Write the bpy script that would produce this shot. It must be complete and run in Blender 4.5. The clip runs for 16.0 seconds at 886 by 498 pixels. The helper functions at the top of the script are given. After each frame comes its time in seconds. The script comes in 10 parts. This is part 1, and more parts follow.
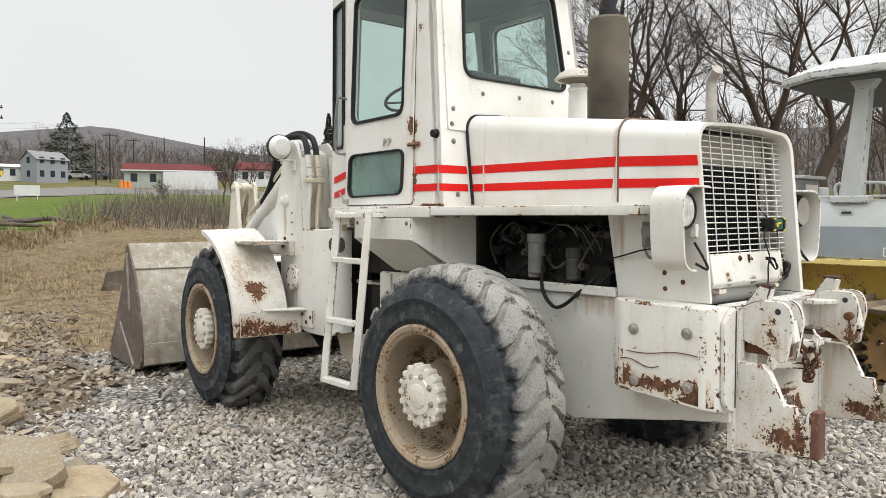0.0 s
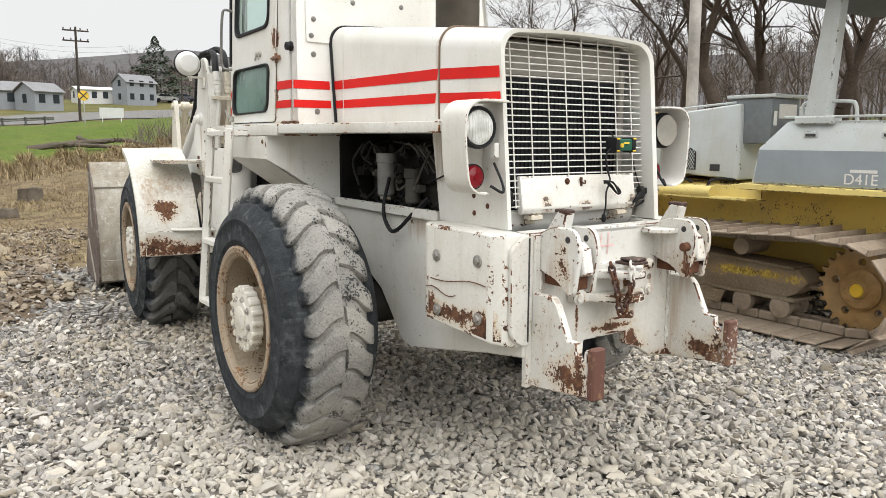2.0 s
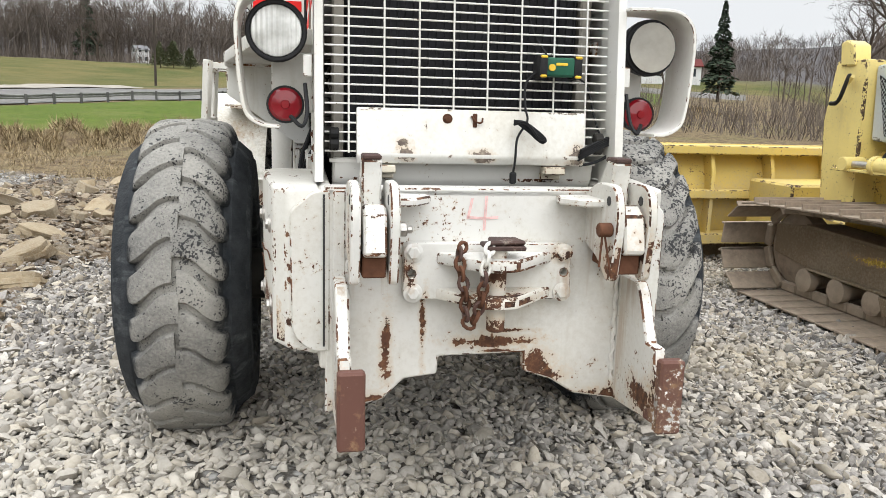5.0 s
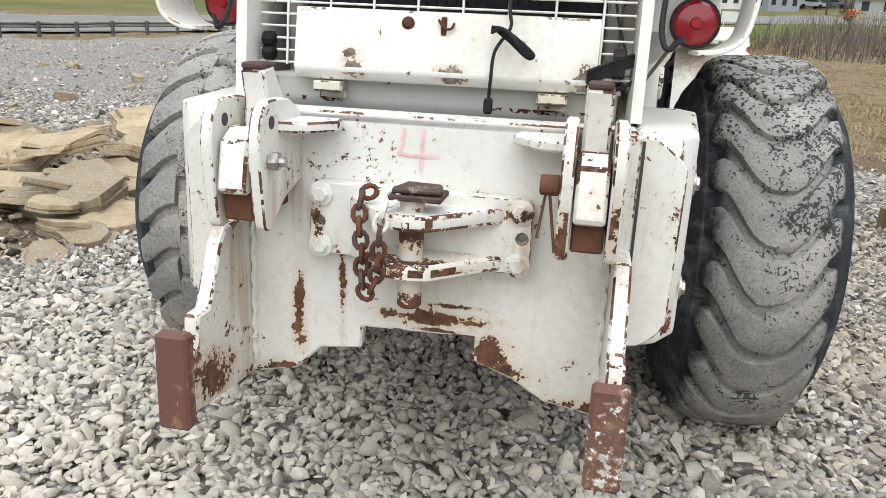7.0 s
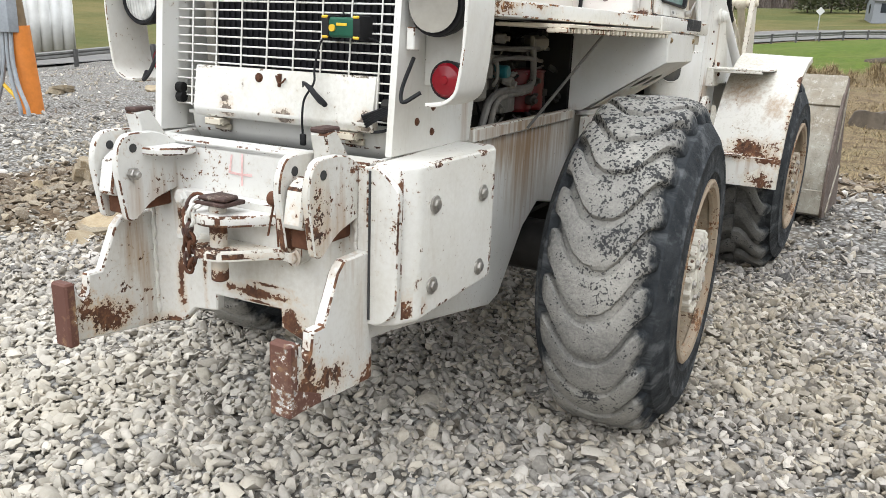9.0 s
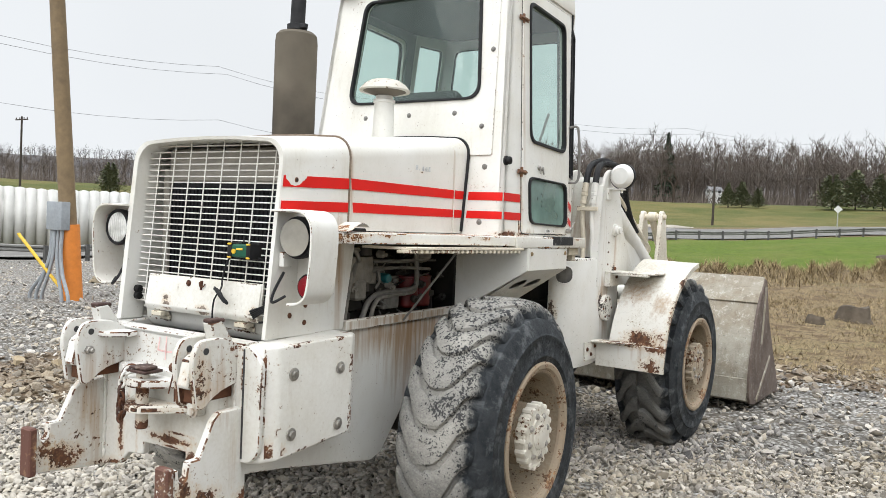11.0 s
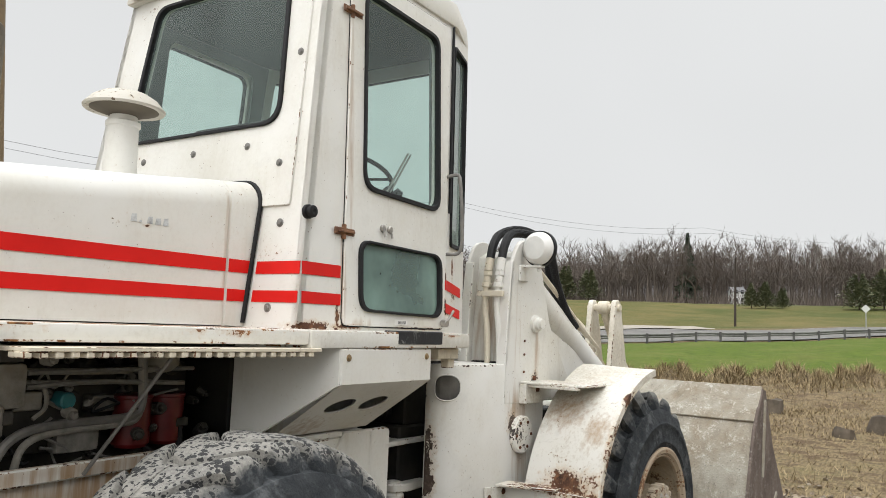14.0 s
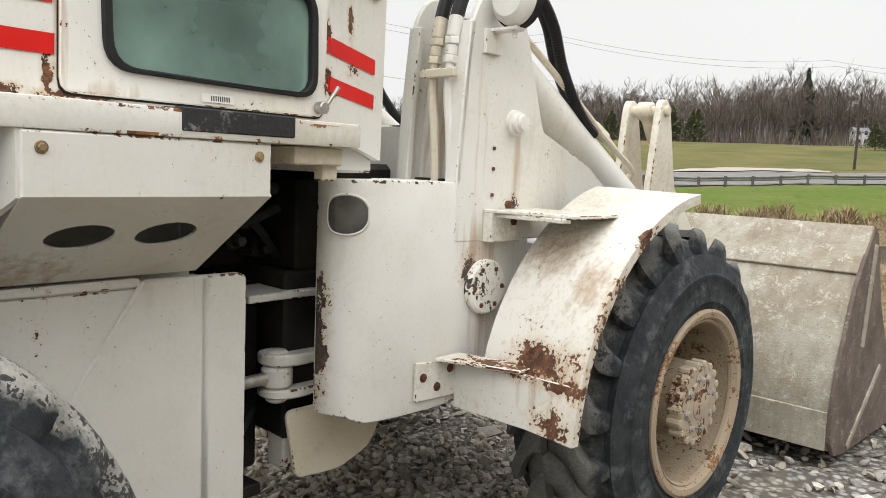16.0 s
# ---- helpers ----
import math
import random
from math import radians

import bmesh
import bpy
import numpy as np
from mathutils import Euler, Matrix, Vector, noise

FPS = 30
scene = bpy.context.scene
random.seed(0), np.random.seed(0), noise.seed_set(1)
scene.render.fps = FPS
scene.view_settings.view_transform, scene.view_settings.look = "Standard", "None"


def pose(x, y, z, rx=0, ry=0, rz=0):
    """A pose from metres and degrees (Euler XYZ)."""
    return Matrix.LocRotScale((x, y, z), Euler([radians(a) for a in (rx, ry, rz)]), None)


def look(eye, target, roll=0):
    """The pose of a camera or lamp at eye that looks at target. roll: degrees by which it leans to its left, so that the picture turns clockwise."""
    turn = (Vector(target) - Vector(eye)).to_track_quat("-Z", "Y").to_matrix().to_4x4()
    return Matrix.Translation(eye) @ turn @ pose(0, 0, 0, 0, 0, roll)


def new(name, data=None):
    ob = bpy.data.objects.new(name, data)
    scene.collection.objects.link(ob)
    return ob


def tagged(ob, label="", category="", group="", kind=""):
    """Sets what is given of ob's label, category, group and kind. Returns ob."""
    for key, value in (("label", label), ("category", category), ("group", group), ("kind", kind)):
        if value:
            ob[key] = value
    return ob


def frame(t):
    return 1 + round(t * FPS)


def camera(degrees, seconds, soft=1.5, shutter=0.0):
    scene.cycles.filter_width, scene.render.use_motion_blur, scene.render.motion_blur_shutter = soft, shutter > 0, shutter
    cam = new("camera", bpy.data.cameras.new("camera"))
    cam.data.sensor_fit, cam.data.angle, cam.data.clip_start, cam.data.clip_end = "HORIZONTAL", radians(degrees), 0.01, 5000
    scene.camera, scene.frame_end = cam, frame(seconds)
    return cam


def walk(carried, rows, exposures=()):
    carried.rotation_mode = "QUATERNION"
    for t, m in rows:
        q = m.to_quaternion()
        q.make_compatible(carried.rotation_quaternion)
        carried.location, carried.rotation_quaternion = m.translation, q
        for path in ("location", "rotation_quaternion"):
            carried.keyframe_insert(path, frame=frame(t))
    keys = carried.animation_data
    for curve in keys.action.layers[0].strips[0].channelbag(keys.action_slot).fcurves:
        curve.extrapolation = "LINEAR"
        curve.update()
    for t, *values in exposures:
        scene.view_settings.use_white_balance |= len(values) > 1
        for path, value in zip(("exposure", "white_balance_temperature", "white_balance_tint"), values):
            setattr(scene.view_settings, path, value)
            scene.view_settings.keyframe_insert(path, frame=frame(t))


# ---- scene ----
cam = camera(60.3, 16.0, soft=0.55)
METRES, EYE, TILT, LEAN, TURN = 9.934, 1.5, 0.0, 0.0, -41.6
ROWS = [
    (0.0, 0.0, 0.0, 0.0, -0.0, -2.52, 0.05),
    (0.5, 0.0332, 0.0018, -0.0002, 1.42, -4.18, -0.01),
    (1.0, 0.0655, 0.0043, -0.0028, 2.75, -5.94, -0.07),
    (1.5, 0.0956, 0.0127, -0.0004, 4.29, -7.29, -0.19),
    (2.0, 0.1256, 0.0262, -0.0028, 6.4, -8.17, -0.3),
    (2.5, 0.1581, 0.048, -0.0096, 9.18, -8.49, -0.48),
    (3.0, 0.186, 0.0712, -0.0093, 12.63, -8.67, -0.67),
    (3.5, 0.2083, 0.0927, -0.0144, 16.71, -8.76, -0.89),
    (6.0, 0.27, 0.2203, -0.0215, 40.17, -12.13, -2.14),
    (6.5, 0.2744, 0.2436, -0.0249, 45.72, -14.02, -2.43),
    (7.0, 0.2878, 0.2607, -0.0222, 51.74, -15.91, -2.68),
    (7.5, 0.3124, 0.2793, -0.0196, 57.83, -17.43, -2.83),
    (8.0, 0.339, 0.2976, -0.0154, 63.31, -18.38, -2.89),
    (10.5, 0.4684, 0.3609, 0.0065, 71.93, -6.02, -2.51),
    (11.0, 0.4933, 0.3658, 0.0094, 71.8, -1.78, -2.48),
    (11.5, 0.4948, 0.3765, 0.0137, 71.62, 1.87, -2.41),
    (12.0, 0.4798, 0.4013, 0.015, 71.49, 4.75, -2.32),
    (12.5, 0.4572, 0.4248, 0.0123, 71.45, 6.57, -2.23),
    (13.0, 0.4322, 0.4477, 0.0128, 71.65, 7.37, -2.13),
    (13.5, 0.4046, 0.4738, 0.0086, 72.29, 7.09, -2.11),
    (14.0, 0.374, 0.5008, 0.0073, 73.46, 5.9, -2.15),
    (14.5, 0.3424, 0.5238, 0.0041, 75.1, 3.92, -2.19),
    (15.0, 0.3162, 0.5474, 0.0022, 76.98, 1.19, -2.23),
    (15.5, 0.2866, 0.5761, -0.0007, 78.86, -2.21, -2.3),
    (16.0, 0.2578, 0.598, -0.0051, 80.84, -6.14, -2.39),
]
walk(cam, [(t, pose(0, 0, EYE, TILT, LEAN, TURN) @ pose(METRES * x, METRES * y, METRES * z, 90 + pitch, roll, yaw)) for t, x, y, z, yaw, pitch, roll in ROWS],
     exposures=[(0.0, 0.13, 6500, 10), (1.5, 0.17, 6520, 10), (3.7, 0.20, 6480, 10), (6.0, 0.22, 6240, 10), (8.2, 0.25, 6200, 10), (10.5, 0.26, 6230, 10), (12.0, 0.02, 6480, 9), (13.2, -0.03, 6500, 9), (14.2, 0.05, 6500, 10), (15.2, 0.14, 6540, 10), (16.0, 0.26, 6600, 10)])

# ---------- world and light: bright overcast day ----------
world = bpy.data.worlds.new("overcast_sky")
scene.world = world
world.use_nodes = True
wn, wl = world.node_tree.nodes, world.node_tree.links
wn.clear()
w_out, w_bg = wn.new("ShaderNodeOutputWorld"), wn.new("ShaderNodeBackground")
w_sky = wn.new("ShaderNodeTexSky")
w_sky.sky_type, w_sky.sun_disc = "NISHITA", False
w_sky.sun_elevation, w_sky.sun_rotation = radians(38), radians(176)
w_sat = wn.new("ShaderNodeHueSaturation")
w_sat.inputs["Saturation"].default_value = 0.12
w_sat.inputs["Value"].default_value = 0.02
w_co, w_sep = wn.new("ShaderNodeTexCoord"), wn.new("ShaderNodeSeparateXYZ")
w_ramp = wn.new("ShaderNodeMapRange")
w_ramp.inputs["From Min"].default_value, w_ramp.inputs["From Max"].default_value = 0.43, 0.72
w_ramp.inputs["To Min"].default_value, w_ramp.inputs["To Max"].default_value = 0.80, 2.5
w_cloud = wn.new("ShaderNodeTexNoise")
w_cloud.inputs["Scale"].default_value, w_cloud.inputs["Detail"].default_value = 1.6, 3.0
w_cr = wn.new("ShaderNodeMapRange")
w_cr.inputs["From Min"].default_value, w_cr.inputs["From Max"].default_value = 0.3, 0.7
w_cr.inputs["To Min"].default_value, w_cr.inputs["To Max"].default_value = 0.96, 1.04
w_mul = wn.new("ShaderNodeMath")
w_mul.operation = "MULTIPLY"
w_tint = wn.new("ShaderNodeMix")
w_tint.data_type = "RGBA"
w_tint.blend_type = "MULTIPLY"
w_tint.inputs[0].default_value = 1.0
w_tint.inputs[6].default_value = (0.985, 1.0, 1.005, 1)
w_add = wn.new("ShaderNodeMix")
w_add.data_type = "RGBA"
w_add.inputs[0].default_value = 0.06
wl.new(w_co.outputs["Generated"], w_sep.inputs[0])
wl.new(w_co.outputs["Generated"], w_cloud.inputs["Vector"])
wl.new(w_sep.outputs["Z"], w_ramp.inputs["Value"])
wl.new(w_cloud.outputs["Fac"], w_cr.inputs["Value"])
wl.new(w_ramp.outputs["Result"], w_mul.inputs[0])
wl.new(w_cr.outputs["Result"], w_mul.inputs[1])
wl.new(w_mul.outputs[0], w_tint.inputs[7])
wl.new(w_sky.outputs[0], w_sat.inputs["Color"])
wl.new(w_tint.outputs[2], w_add.inputs[6])
wl.new(w_sat.outputs[0], w_add.inputs[7])
wl.new(w_add.outputs[2], w_bg.inputs["Color"])
w_bg.inputs["Strength"].default_value = 1.0
wl.new(w_bg.outputs[0], w_out.inputs["Surface"])

sun = new("sun", bpy.data.lights.new("sun", "SUN"))
sun.data.energy, sun.data.angle, sun.data.color = 1.6, radians(70), (1.0, 0.985, 0.96)
sun.matrix_world = look((1.5, -22, 17.5), (0, 0, 0))
scene.view_settings.exposure = 0.0

# ---------- materials ----------
def mat_base(name):
    m = bpy.data.materials.new(name)
    m.use_nodes = True
    return m, m.node_tree.nodes, m.node_tree.links, m.node_tree.nodes["Principled BSDF"]


def n_noise(n, l, vec, scale, detail=4.0, rough=0.55, dist=0.0):
    x = n.new("ShaderNodeTexNoise")
    x.inputs["Scale"].default_value, x.inputs["Detail"].default_value = scale, detail
    x.inputs["Roughness"].default_value, x.inputs["Distortion"].default_value = rough, dist
    l.new(vec, x.inputs["Vector"])
    return x.outputs["Fac"]


def n_range(n, l, val, a, b, c=0.0, d=1.0):
    x = n.new("ShaderNodeMapRange")
    for k, v in zip(("From Min", "From Max", "To Min", "To Max"), (a, b, c, d)):
        x.inputs[k].default_value = v
    l.new(val, x.inputs["Value"])
    return x.outputs["Result"]


def n_math(n, l, op, a, b=0.5, c=None):
    x = n.new("ShaderNodeMath")
    x.operation = op
    for i, v in enumerate((a, b, c)):
        if v is None:
            continue
        if isinstance(v, (int, float)):
            x.inputs[i].default_value = v
        else:
            l.new(v, x.inputs[i])
    return x.outputs[0]


def n_mix(n, l, fac, a, b, blend="MIX"):
    x = n.new("ShaderNodeMix")
    x.data_type, x.blend_type = "RGBA", blend
    for i, v in ((0, fac), (6, a), (7, b)):
        if isinstance(v, tuple):
            x.inputs[i].default_value = (*v, 1)
        elif isinstance(v, (int, float)):
            x.inputs[i].default_value = v
        else:
            l.new(v, x.inputs[i])
    return x.outputs[2]


def n_bump(n, l, h, bsdf, strength=0.3, dist=0.01, chain=None):
    x = n.new("ShaderNodeBump")
    x.inputs["Strength"].default_value, x.inputs["Distance"].default_value = strength, dist
    l.new(h, x.inputs["Height"])
    if chain is not None:
        l.new(chain, x.inputs["Normal"])
    l.new(x.outputs[0], bsdf.inputs["Normal"])
    return x.outputs[0]


def n_coord(n, kind="Object"):
    return n.new("ShaderNodeTexCoord").outputs[kind]


def n_scaled(n, l, vec, s):
    x = n.new("ShaderNodeMapping")
    x.inputs["Scale"].default_value = s
    l.new(vec, x.inputs["Vector"])
    return x.outputs[0]


EDGE = {}


def paint(name, base, chips=0.5, dirt=0.3, edge=0.012, rough=0.42, patches=(), rust=(0.11, 0.045, 0.022), streak=0.3, drips=()):
    """Old machine paint. Its bevelled edges take a second, more worn version."""
    m = paint_one(name, base, chips, dirt, rough, patches, rust, streak, 0.0, drips)
    if edge > 0:
        EDGE[m.name] = paint_one(name + "_edge", base, chips, dirt, rough, (), rust, streak, 0.10 + 0.045 * min(chips, 2.0))
    return m


def paint_one(name, base, chips, dirt, rough, patches, rust, streak, wear, drips=()):
    """Chips to dark primer and rust, dust film, rain streaks; patches are rust spots (x, y, z, rx, ry, rz)."""
    m, n, l, bs = mat_base(name)
    co = n_coord(n)
    big = n_noise(n, l, co, 2.2, 3.0)
    mid = n_noise(n, l, co, 13.0, 5.0, 0.62)
    fine = n_noise(n, l, co, 62.0, 4.0, 0.65)
    stre = n_noise(n, l, n_scaled(n, l, co, (7, 7, 0.9)), 2.0, 6.0, 0.7, 0.8)
    c = n_mix(n, l, n_range(n, l, big, 0.3, 0.7), base, tuple(v * f for v, f in zip(base, (0.90, 0.885, 0.84))))
    grey = n_noise(n, l, co, 5.0, 6.0, 0.72, 0.6)
    c = n_mix(n, l, n_range(n, l, grey, 0.56, 0.74, 0.0, 0.08 + 0.6 * dirt), c, tuple(v * 0.58 for v in base))
    d = n_math(n, l, "MULTIPLY", n_range(n, l, stre, 0.53, 0.80, 0, streak * 1.3), n_range(n, l, big, 0.38, 0.64, 0.0, 1.0))
    c = n_mix(n, l, d, c, (0.34, 0.27, 0.17))
    c = n_mix(n, l, n_range(n, l, n_math(n, l, "ADD", n_math(n, l, "MULTIPLY", fine, 0.45), n_math(n, l, "MULTIPLY", big, 0.55)), 0.46, 0.66, 0.0, dirt), c, (0.38, 0.33, 0.25))
    # chips gather in some areas and leave others clean
    lo, hi = (-0.035, 0.05 + 0.035 * chips) if wear == 0 else (-0.135, 0.075 + 0.03 * min(chips, 1.5))
    area = n_range(n, l, n_noise(n, l, co, 3.6 if wear == 0 else 6.5, 5.0, 0.65), 0.36, 0.68, lo, hi)
    val = n_math(n, l, "ADD", area, n_math(n, l, "ADD", n_math(n, l, "MULTIPLY", mid, 0.40), n_math(n, l, "MULTIPLY", fine, 0.60)))
    lim = 0.685 - 0.035 * chips - wear
    mask = n_range(n, l, val, lim, lim + 0.012)
    wob = n_noise(n, l, co, 9.0, 6.0, 0.7)
    run_ = n_noise(n, l, n_scaled(n, l, co, (26, 26, 1.6)), 1.4, 4.0, 0.6)
    for x, y, z, rx, ry, rz in [*patches, *drips]:
        s = n.new("ShaderNodeVectorMath")
        s.operation = "SUBTRACT"
        l.new(co, s.inputs[0])
        s.inputs[1].default_value = (x, y, z)
        dv = n.new("ShaderNodeVectorMath")
        dv.operation = "DIVIDE"
        l.new(s.outputs[0], dv.inputs[0])
        dv.inputs[1].default_value = (rx, ry, rz)
        ln = n.new("ShaderNodeVectorMath")
        ln.operation = "LENGTH"
        l.new(dv.outputs[0], ln.inputs[0])
        if (x, y, z, rx, ry, rz) in drips:
            # rusty water run down over the paint
            r = n_math(n, l, "ADD", ln.outputs["Value"], n_math(n, l, "MULTIPLY", n_math(n, l, "SUBTRACT", run_, 0.5), 4.2))
            c = n_mix(n, l, n_range(n, l, r, 1.5, 0.1, 0.0, 0.66), c, (0.33, 0.20, 0.095))
            continue
        r = n_math(n, l, "ADD", ln.outputs["Value"], n_math(n, l, "MULTIPLY", n_math(n, l, "SUBTRACT", wob, 0.5), 3.0))
        r = n_math(n, l, "ADD", r, n_math(n, l, "MULTIPLY", n_math(n, l, "SUBTRACT", mid, 0.5), 2.6))
        r = n_math(n, l, "ADD", r, n_math(n, l, "MULTIPLY", n_math(n, l, "SUBTRACT", fine, 0.5), 3.2))
        mask = n_math(n, l, "MAXIMUM", mask, n_range(n, l, r, 1.0, 0.93))
        c = n_mix(n, l, n_range(n, l, r, 1.9, 0.9, 0.0, 0.45), c, (0.47, 0.31, 0.15))
    c = n_mix(n, l, n_range(n, l, val, lim - 0.05, lim, 0.0, 0.28), c, (0.46, 0.33, 0.19))
    speck = n_noise(n, l, co, 120.0, 3.0, 0.5)
    mask = n_math(n, l, "MAXIMUM", mask, n_range(n, l, n_math(n, l, "ADD", speck, n_math(n, l, "MULTIPLY", area, 0.6)), 0.735, 0.75, 0.0, 0.9))
    rc = n_mix(n, l, n_range(n, l, wob, 0.40, 0.62), rust, tuple(v * 0.30 for v in rust))
    rc = n_mix(n, l, n_range(n, l, n_noise(n, l, co, 40.0, 5.0, 0.7), 0.48, 0.66, 0.0, 0.7), rc, tuple(min(1.0, v * f) for v, f in zip(rust, (2.3, 2.6, 2.4))))
    c = n_mix(n, l, mask, c, rc)
    l.new(c, bs.inputs["Base Color"])
    l.new(n_range(n, l, n_math(n, l, "MAXIMUM", mask, n_math(n, l, "MULTIPLY", big, 0.35)), 0, 1, rough, 0.85), bs.inputs["Roughness"])
    h = n_math(n, l, "SUBTRACT", n_math(n, l, "MULTIPLY", big, 0.6), n_math(n, l, "MULTIPLY", mask, 0.12))
    n_bump(n, l, h, bs, 0.35, 0.012)
    return m


def stained(name, base, dark, pale, less=0.53):
    """Bare steel that has worked hard: dark stains, pale scrapes and specks."""
    m, n, l, bs = mat_base(name)
    co = n_coord(n)
    big, mid, fine = n_noise(n, l, co, 3.2, 6.0, 0.7, 0.5), n_noise(n, l, co, 14.0, 5.0, 0.65), n_noise(n, l, co, 75.0, 4.0, 0.6)
    run = n_noise(n, l, n_scaled(n, l, co, (9, 9, 1.3)), 1.6, 5.0, 0.65)
    c = n_mix(n, l, n_range(n, l, big, 0.36, 0.64), base, dark)
    c = n_mix(n, l, n_range(n, l, run, 0.5, 0.72, 0, 0.6), c, tuple(v * 0.6 for v in dark))
    c = n_mix(n, l, n_range(n, l, n_math(n, l, "ADD", n_math(n, l, "MULTIPLY", mid, 0.5), n_math(n, l, "MULTIPLY", fine, 0.5)), less, less + 0.09, 0, 0.75), c, pale)
    c = n_mix(n, l, n_range(n, l, fine, 0.62, 0.66, 0, 0.7), c, tuple(v * 0.35 for v in dark))
    l.new(c, bs.inputs["Base Color"])
    bs.inputs["Roughness"].default_value = 0.7
    n_bump(n, l, n_math(n, l, "ADD", mid, fine), bs, 0.4, 0.008)
    return m


def plain(name, col, rough=0.5, metal=0.0, var=0.25, scale=18.0, bump=0.15, dust=0.0):
    m, n, l, bs = mat_base(name)
    co = n_coord(n)
    a, b = n_noise(n, l, co, scale, 5.0, 0.6), n_noise(n, l, co, scale * 0.16, 3.0)
    f = n_math(n, l, "ADD", n_math(n, l, "MULTIPLY", a, 0.5), n_math(n, l, "MULTIPLY", b, 0.5))
    c = n_mix(n, l, n_range(n, l, f, 0.35, 0.65), tuple(v * (1 - var) for v in col), tuple(min(1, v * (1 + var)) for v in col))
    if dust:
        c = n_mix(n, l, n_range(n, l, b, 0.42, 0.62, 0, dust), c, (0.30, 0.26, 0.20))
    l.new(c, bs.inputs["Base Color"])
    l.new(n_range(n, l, f, 0.3, 0.7, rough * 0.85, min(1, rough * 1.15)), bs.inputs["Roughness"])
    bs.inputs["Metallic"].default_value = metal
    if max(col) < 0.12:
        bs.inputs["Specular IOR Level"].default_value = 0.18
    if bump:
        n_bump(n, l, a, bs, bump, 0.01)
    return m


WHITE = (0.715, 0.705, 0.672)
M_white = paint("white_machine_paint", WHITE, 0.40, 0.16, streak=0.35, drips=[(0.46, -0.2, 1.13, 0.05, 0.55, 0.035), (0.445, 0.1, 1.04, 0.03, 0.30, 0.10), (0.50, 0.66, 1.20, 0.10, 0.10, 0.05), (0.445, -0.30, 1.05, 0.03, 0.36, 0.07), (0.445, -0.05, 0.95, 0.03, 0.16, 0.14), (0.59, 0.62, 1.08, 0.03, 0.10, 0.05), (-0.445, -0.5, 1.06, 0.03, 0.12, 0.05)])
M_white_hood = paint("white_hood_paint", WHITE, 0.12, 0.14, 0.008, 0.32, patches=[(0.45, 0.0, 1.86, 0.02, 0.012, 0.004)], drips=[(0.455, -0.70, 1.44, 0.02, 0.06, 0.10), (0.455, -0.64, 1.32, 0.02, 0.03, 0.20), (0.455, -0.76, 1.40, 0.02, 0.03, 0.14), (-0.455, -0.62, 1.42, 0.02, 0.03, 0.12), (0.0, -0.60, 1.95, 0.42, 0.018, 0.06), (0.45, -0.585, 1.75, 0.02, 0.014, 0.15), (-0.45, -0.585, 1.75, 0.02, 0.014, 0.15), (0.45, 0.33, 1.75, 0.02, 0.010, 0.2)])
M_white_worn = paint("white_worn_paint", (0.665, 0.656, 0.626), 1.15, 0.32, 0.016, patches=[
    (-0.26, -1.2, 0.68, 0.013, 0.06, 0.085), (-0.36, -1.40, 0.56, 0.04, 0.05, 0.05), (0.44, -1.2, 0.47, 0.05, 0.05, 0.05), (0.185, -1.2, 0.595, 0.035, 0.06, 0.042), (0.22, -1.2, 0.56, 0.05, 0.05, 0.02), (-0.16, -1.2, 0.74, 0.007, 0.05, 0.09), (0.05, -1.2, 0.67, 0.10, 0.03, 0.014),
    (0.34, -1.2, 0.487, 0.07, 0.06, 0.018), (-0.30, -1.2, 0.495, 0.10, 0.05, 0.02), (0.10, -1.2, 0.70, 0.05, 0.03, 0.006), (0.13, -1.2, 0.665, 0.030, 0.03, 0.007), (0.06, -1.2, 0.64, 0.04, 0.03, 0.004), (-0.40, -1.39, 0.57, 0.04, 0.06, 0.05), (0.43, -1.39, 0.56, 0.04, 0.06, 0.04), (-0.42, -1.47, 0.64, 0.04, 0.025, 0.05), (0.45, -1.47, 0.62, 0.04, 0.025, 0.05), (-0.21, -1.24, 0.88, 0.02, 0.03, 0.03), (0.235, -1.24, 0.93, 0.03, 0.03, 0.02), (-0.365, -1.33, 1.0, 0.02, 0.03, 0.08), (0.41, -1.38, 0.98, 0.03, 0.03, 0.08), (0.32, -1.40, 0.92, 0.03, 0.03, 0.04), (-0.41, -1.48, 0.57, 0.04, 0.05, 0.06), (0.44, -1.48, 0.56, 0.04, 0.05, 0.05)], drips=[(-0.385, -1.3, 0.76, 0.02, 0.03, 0.10), (-0.385, -1.24, 0.70, 0.02, 0.02, 0.16), (0.37, -1.3, 0.92, 0.08, 0.08, 0.10), (-0.31, -1.3, 0.93, 0.08, 0.08, 0.08), (0.43, -1.24, 0.72, 0.03, 0.02, 0.15), (0.235, -1.24, 0.86, 0.015, 0.02, 0.04)])
M_white_hatch = paint("white_hatch_paint", WHITE, 0.3, 0.35, 0.012, patches=[(-0.20, -1.14, 1.205, 0.022, 0.04, 0.018), (0.03, -1.14, 1.20, 0.028, 0.04, 0.014), (-0.20, -1.14, 1.235, 0.018, 0.03, 0.012), (0.0, -1.12, 1.335, 0.30, 0.02, 0.002), (-0.28, -1.12, 1.335, 0.08, 0.02, 0.006), (0.33, -1.14, 1.20, 0.02, 0.03, 0.025)], rust=(0.17, 0.13, 0.105))
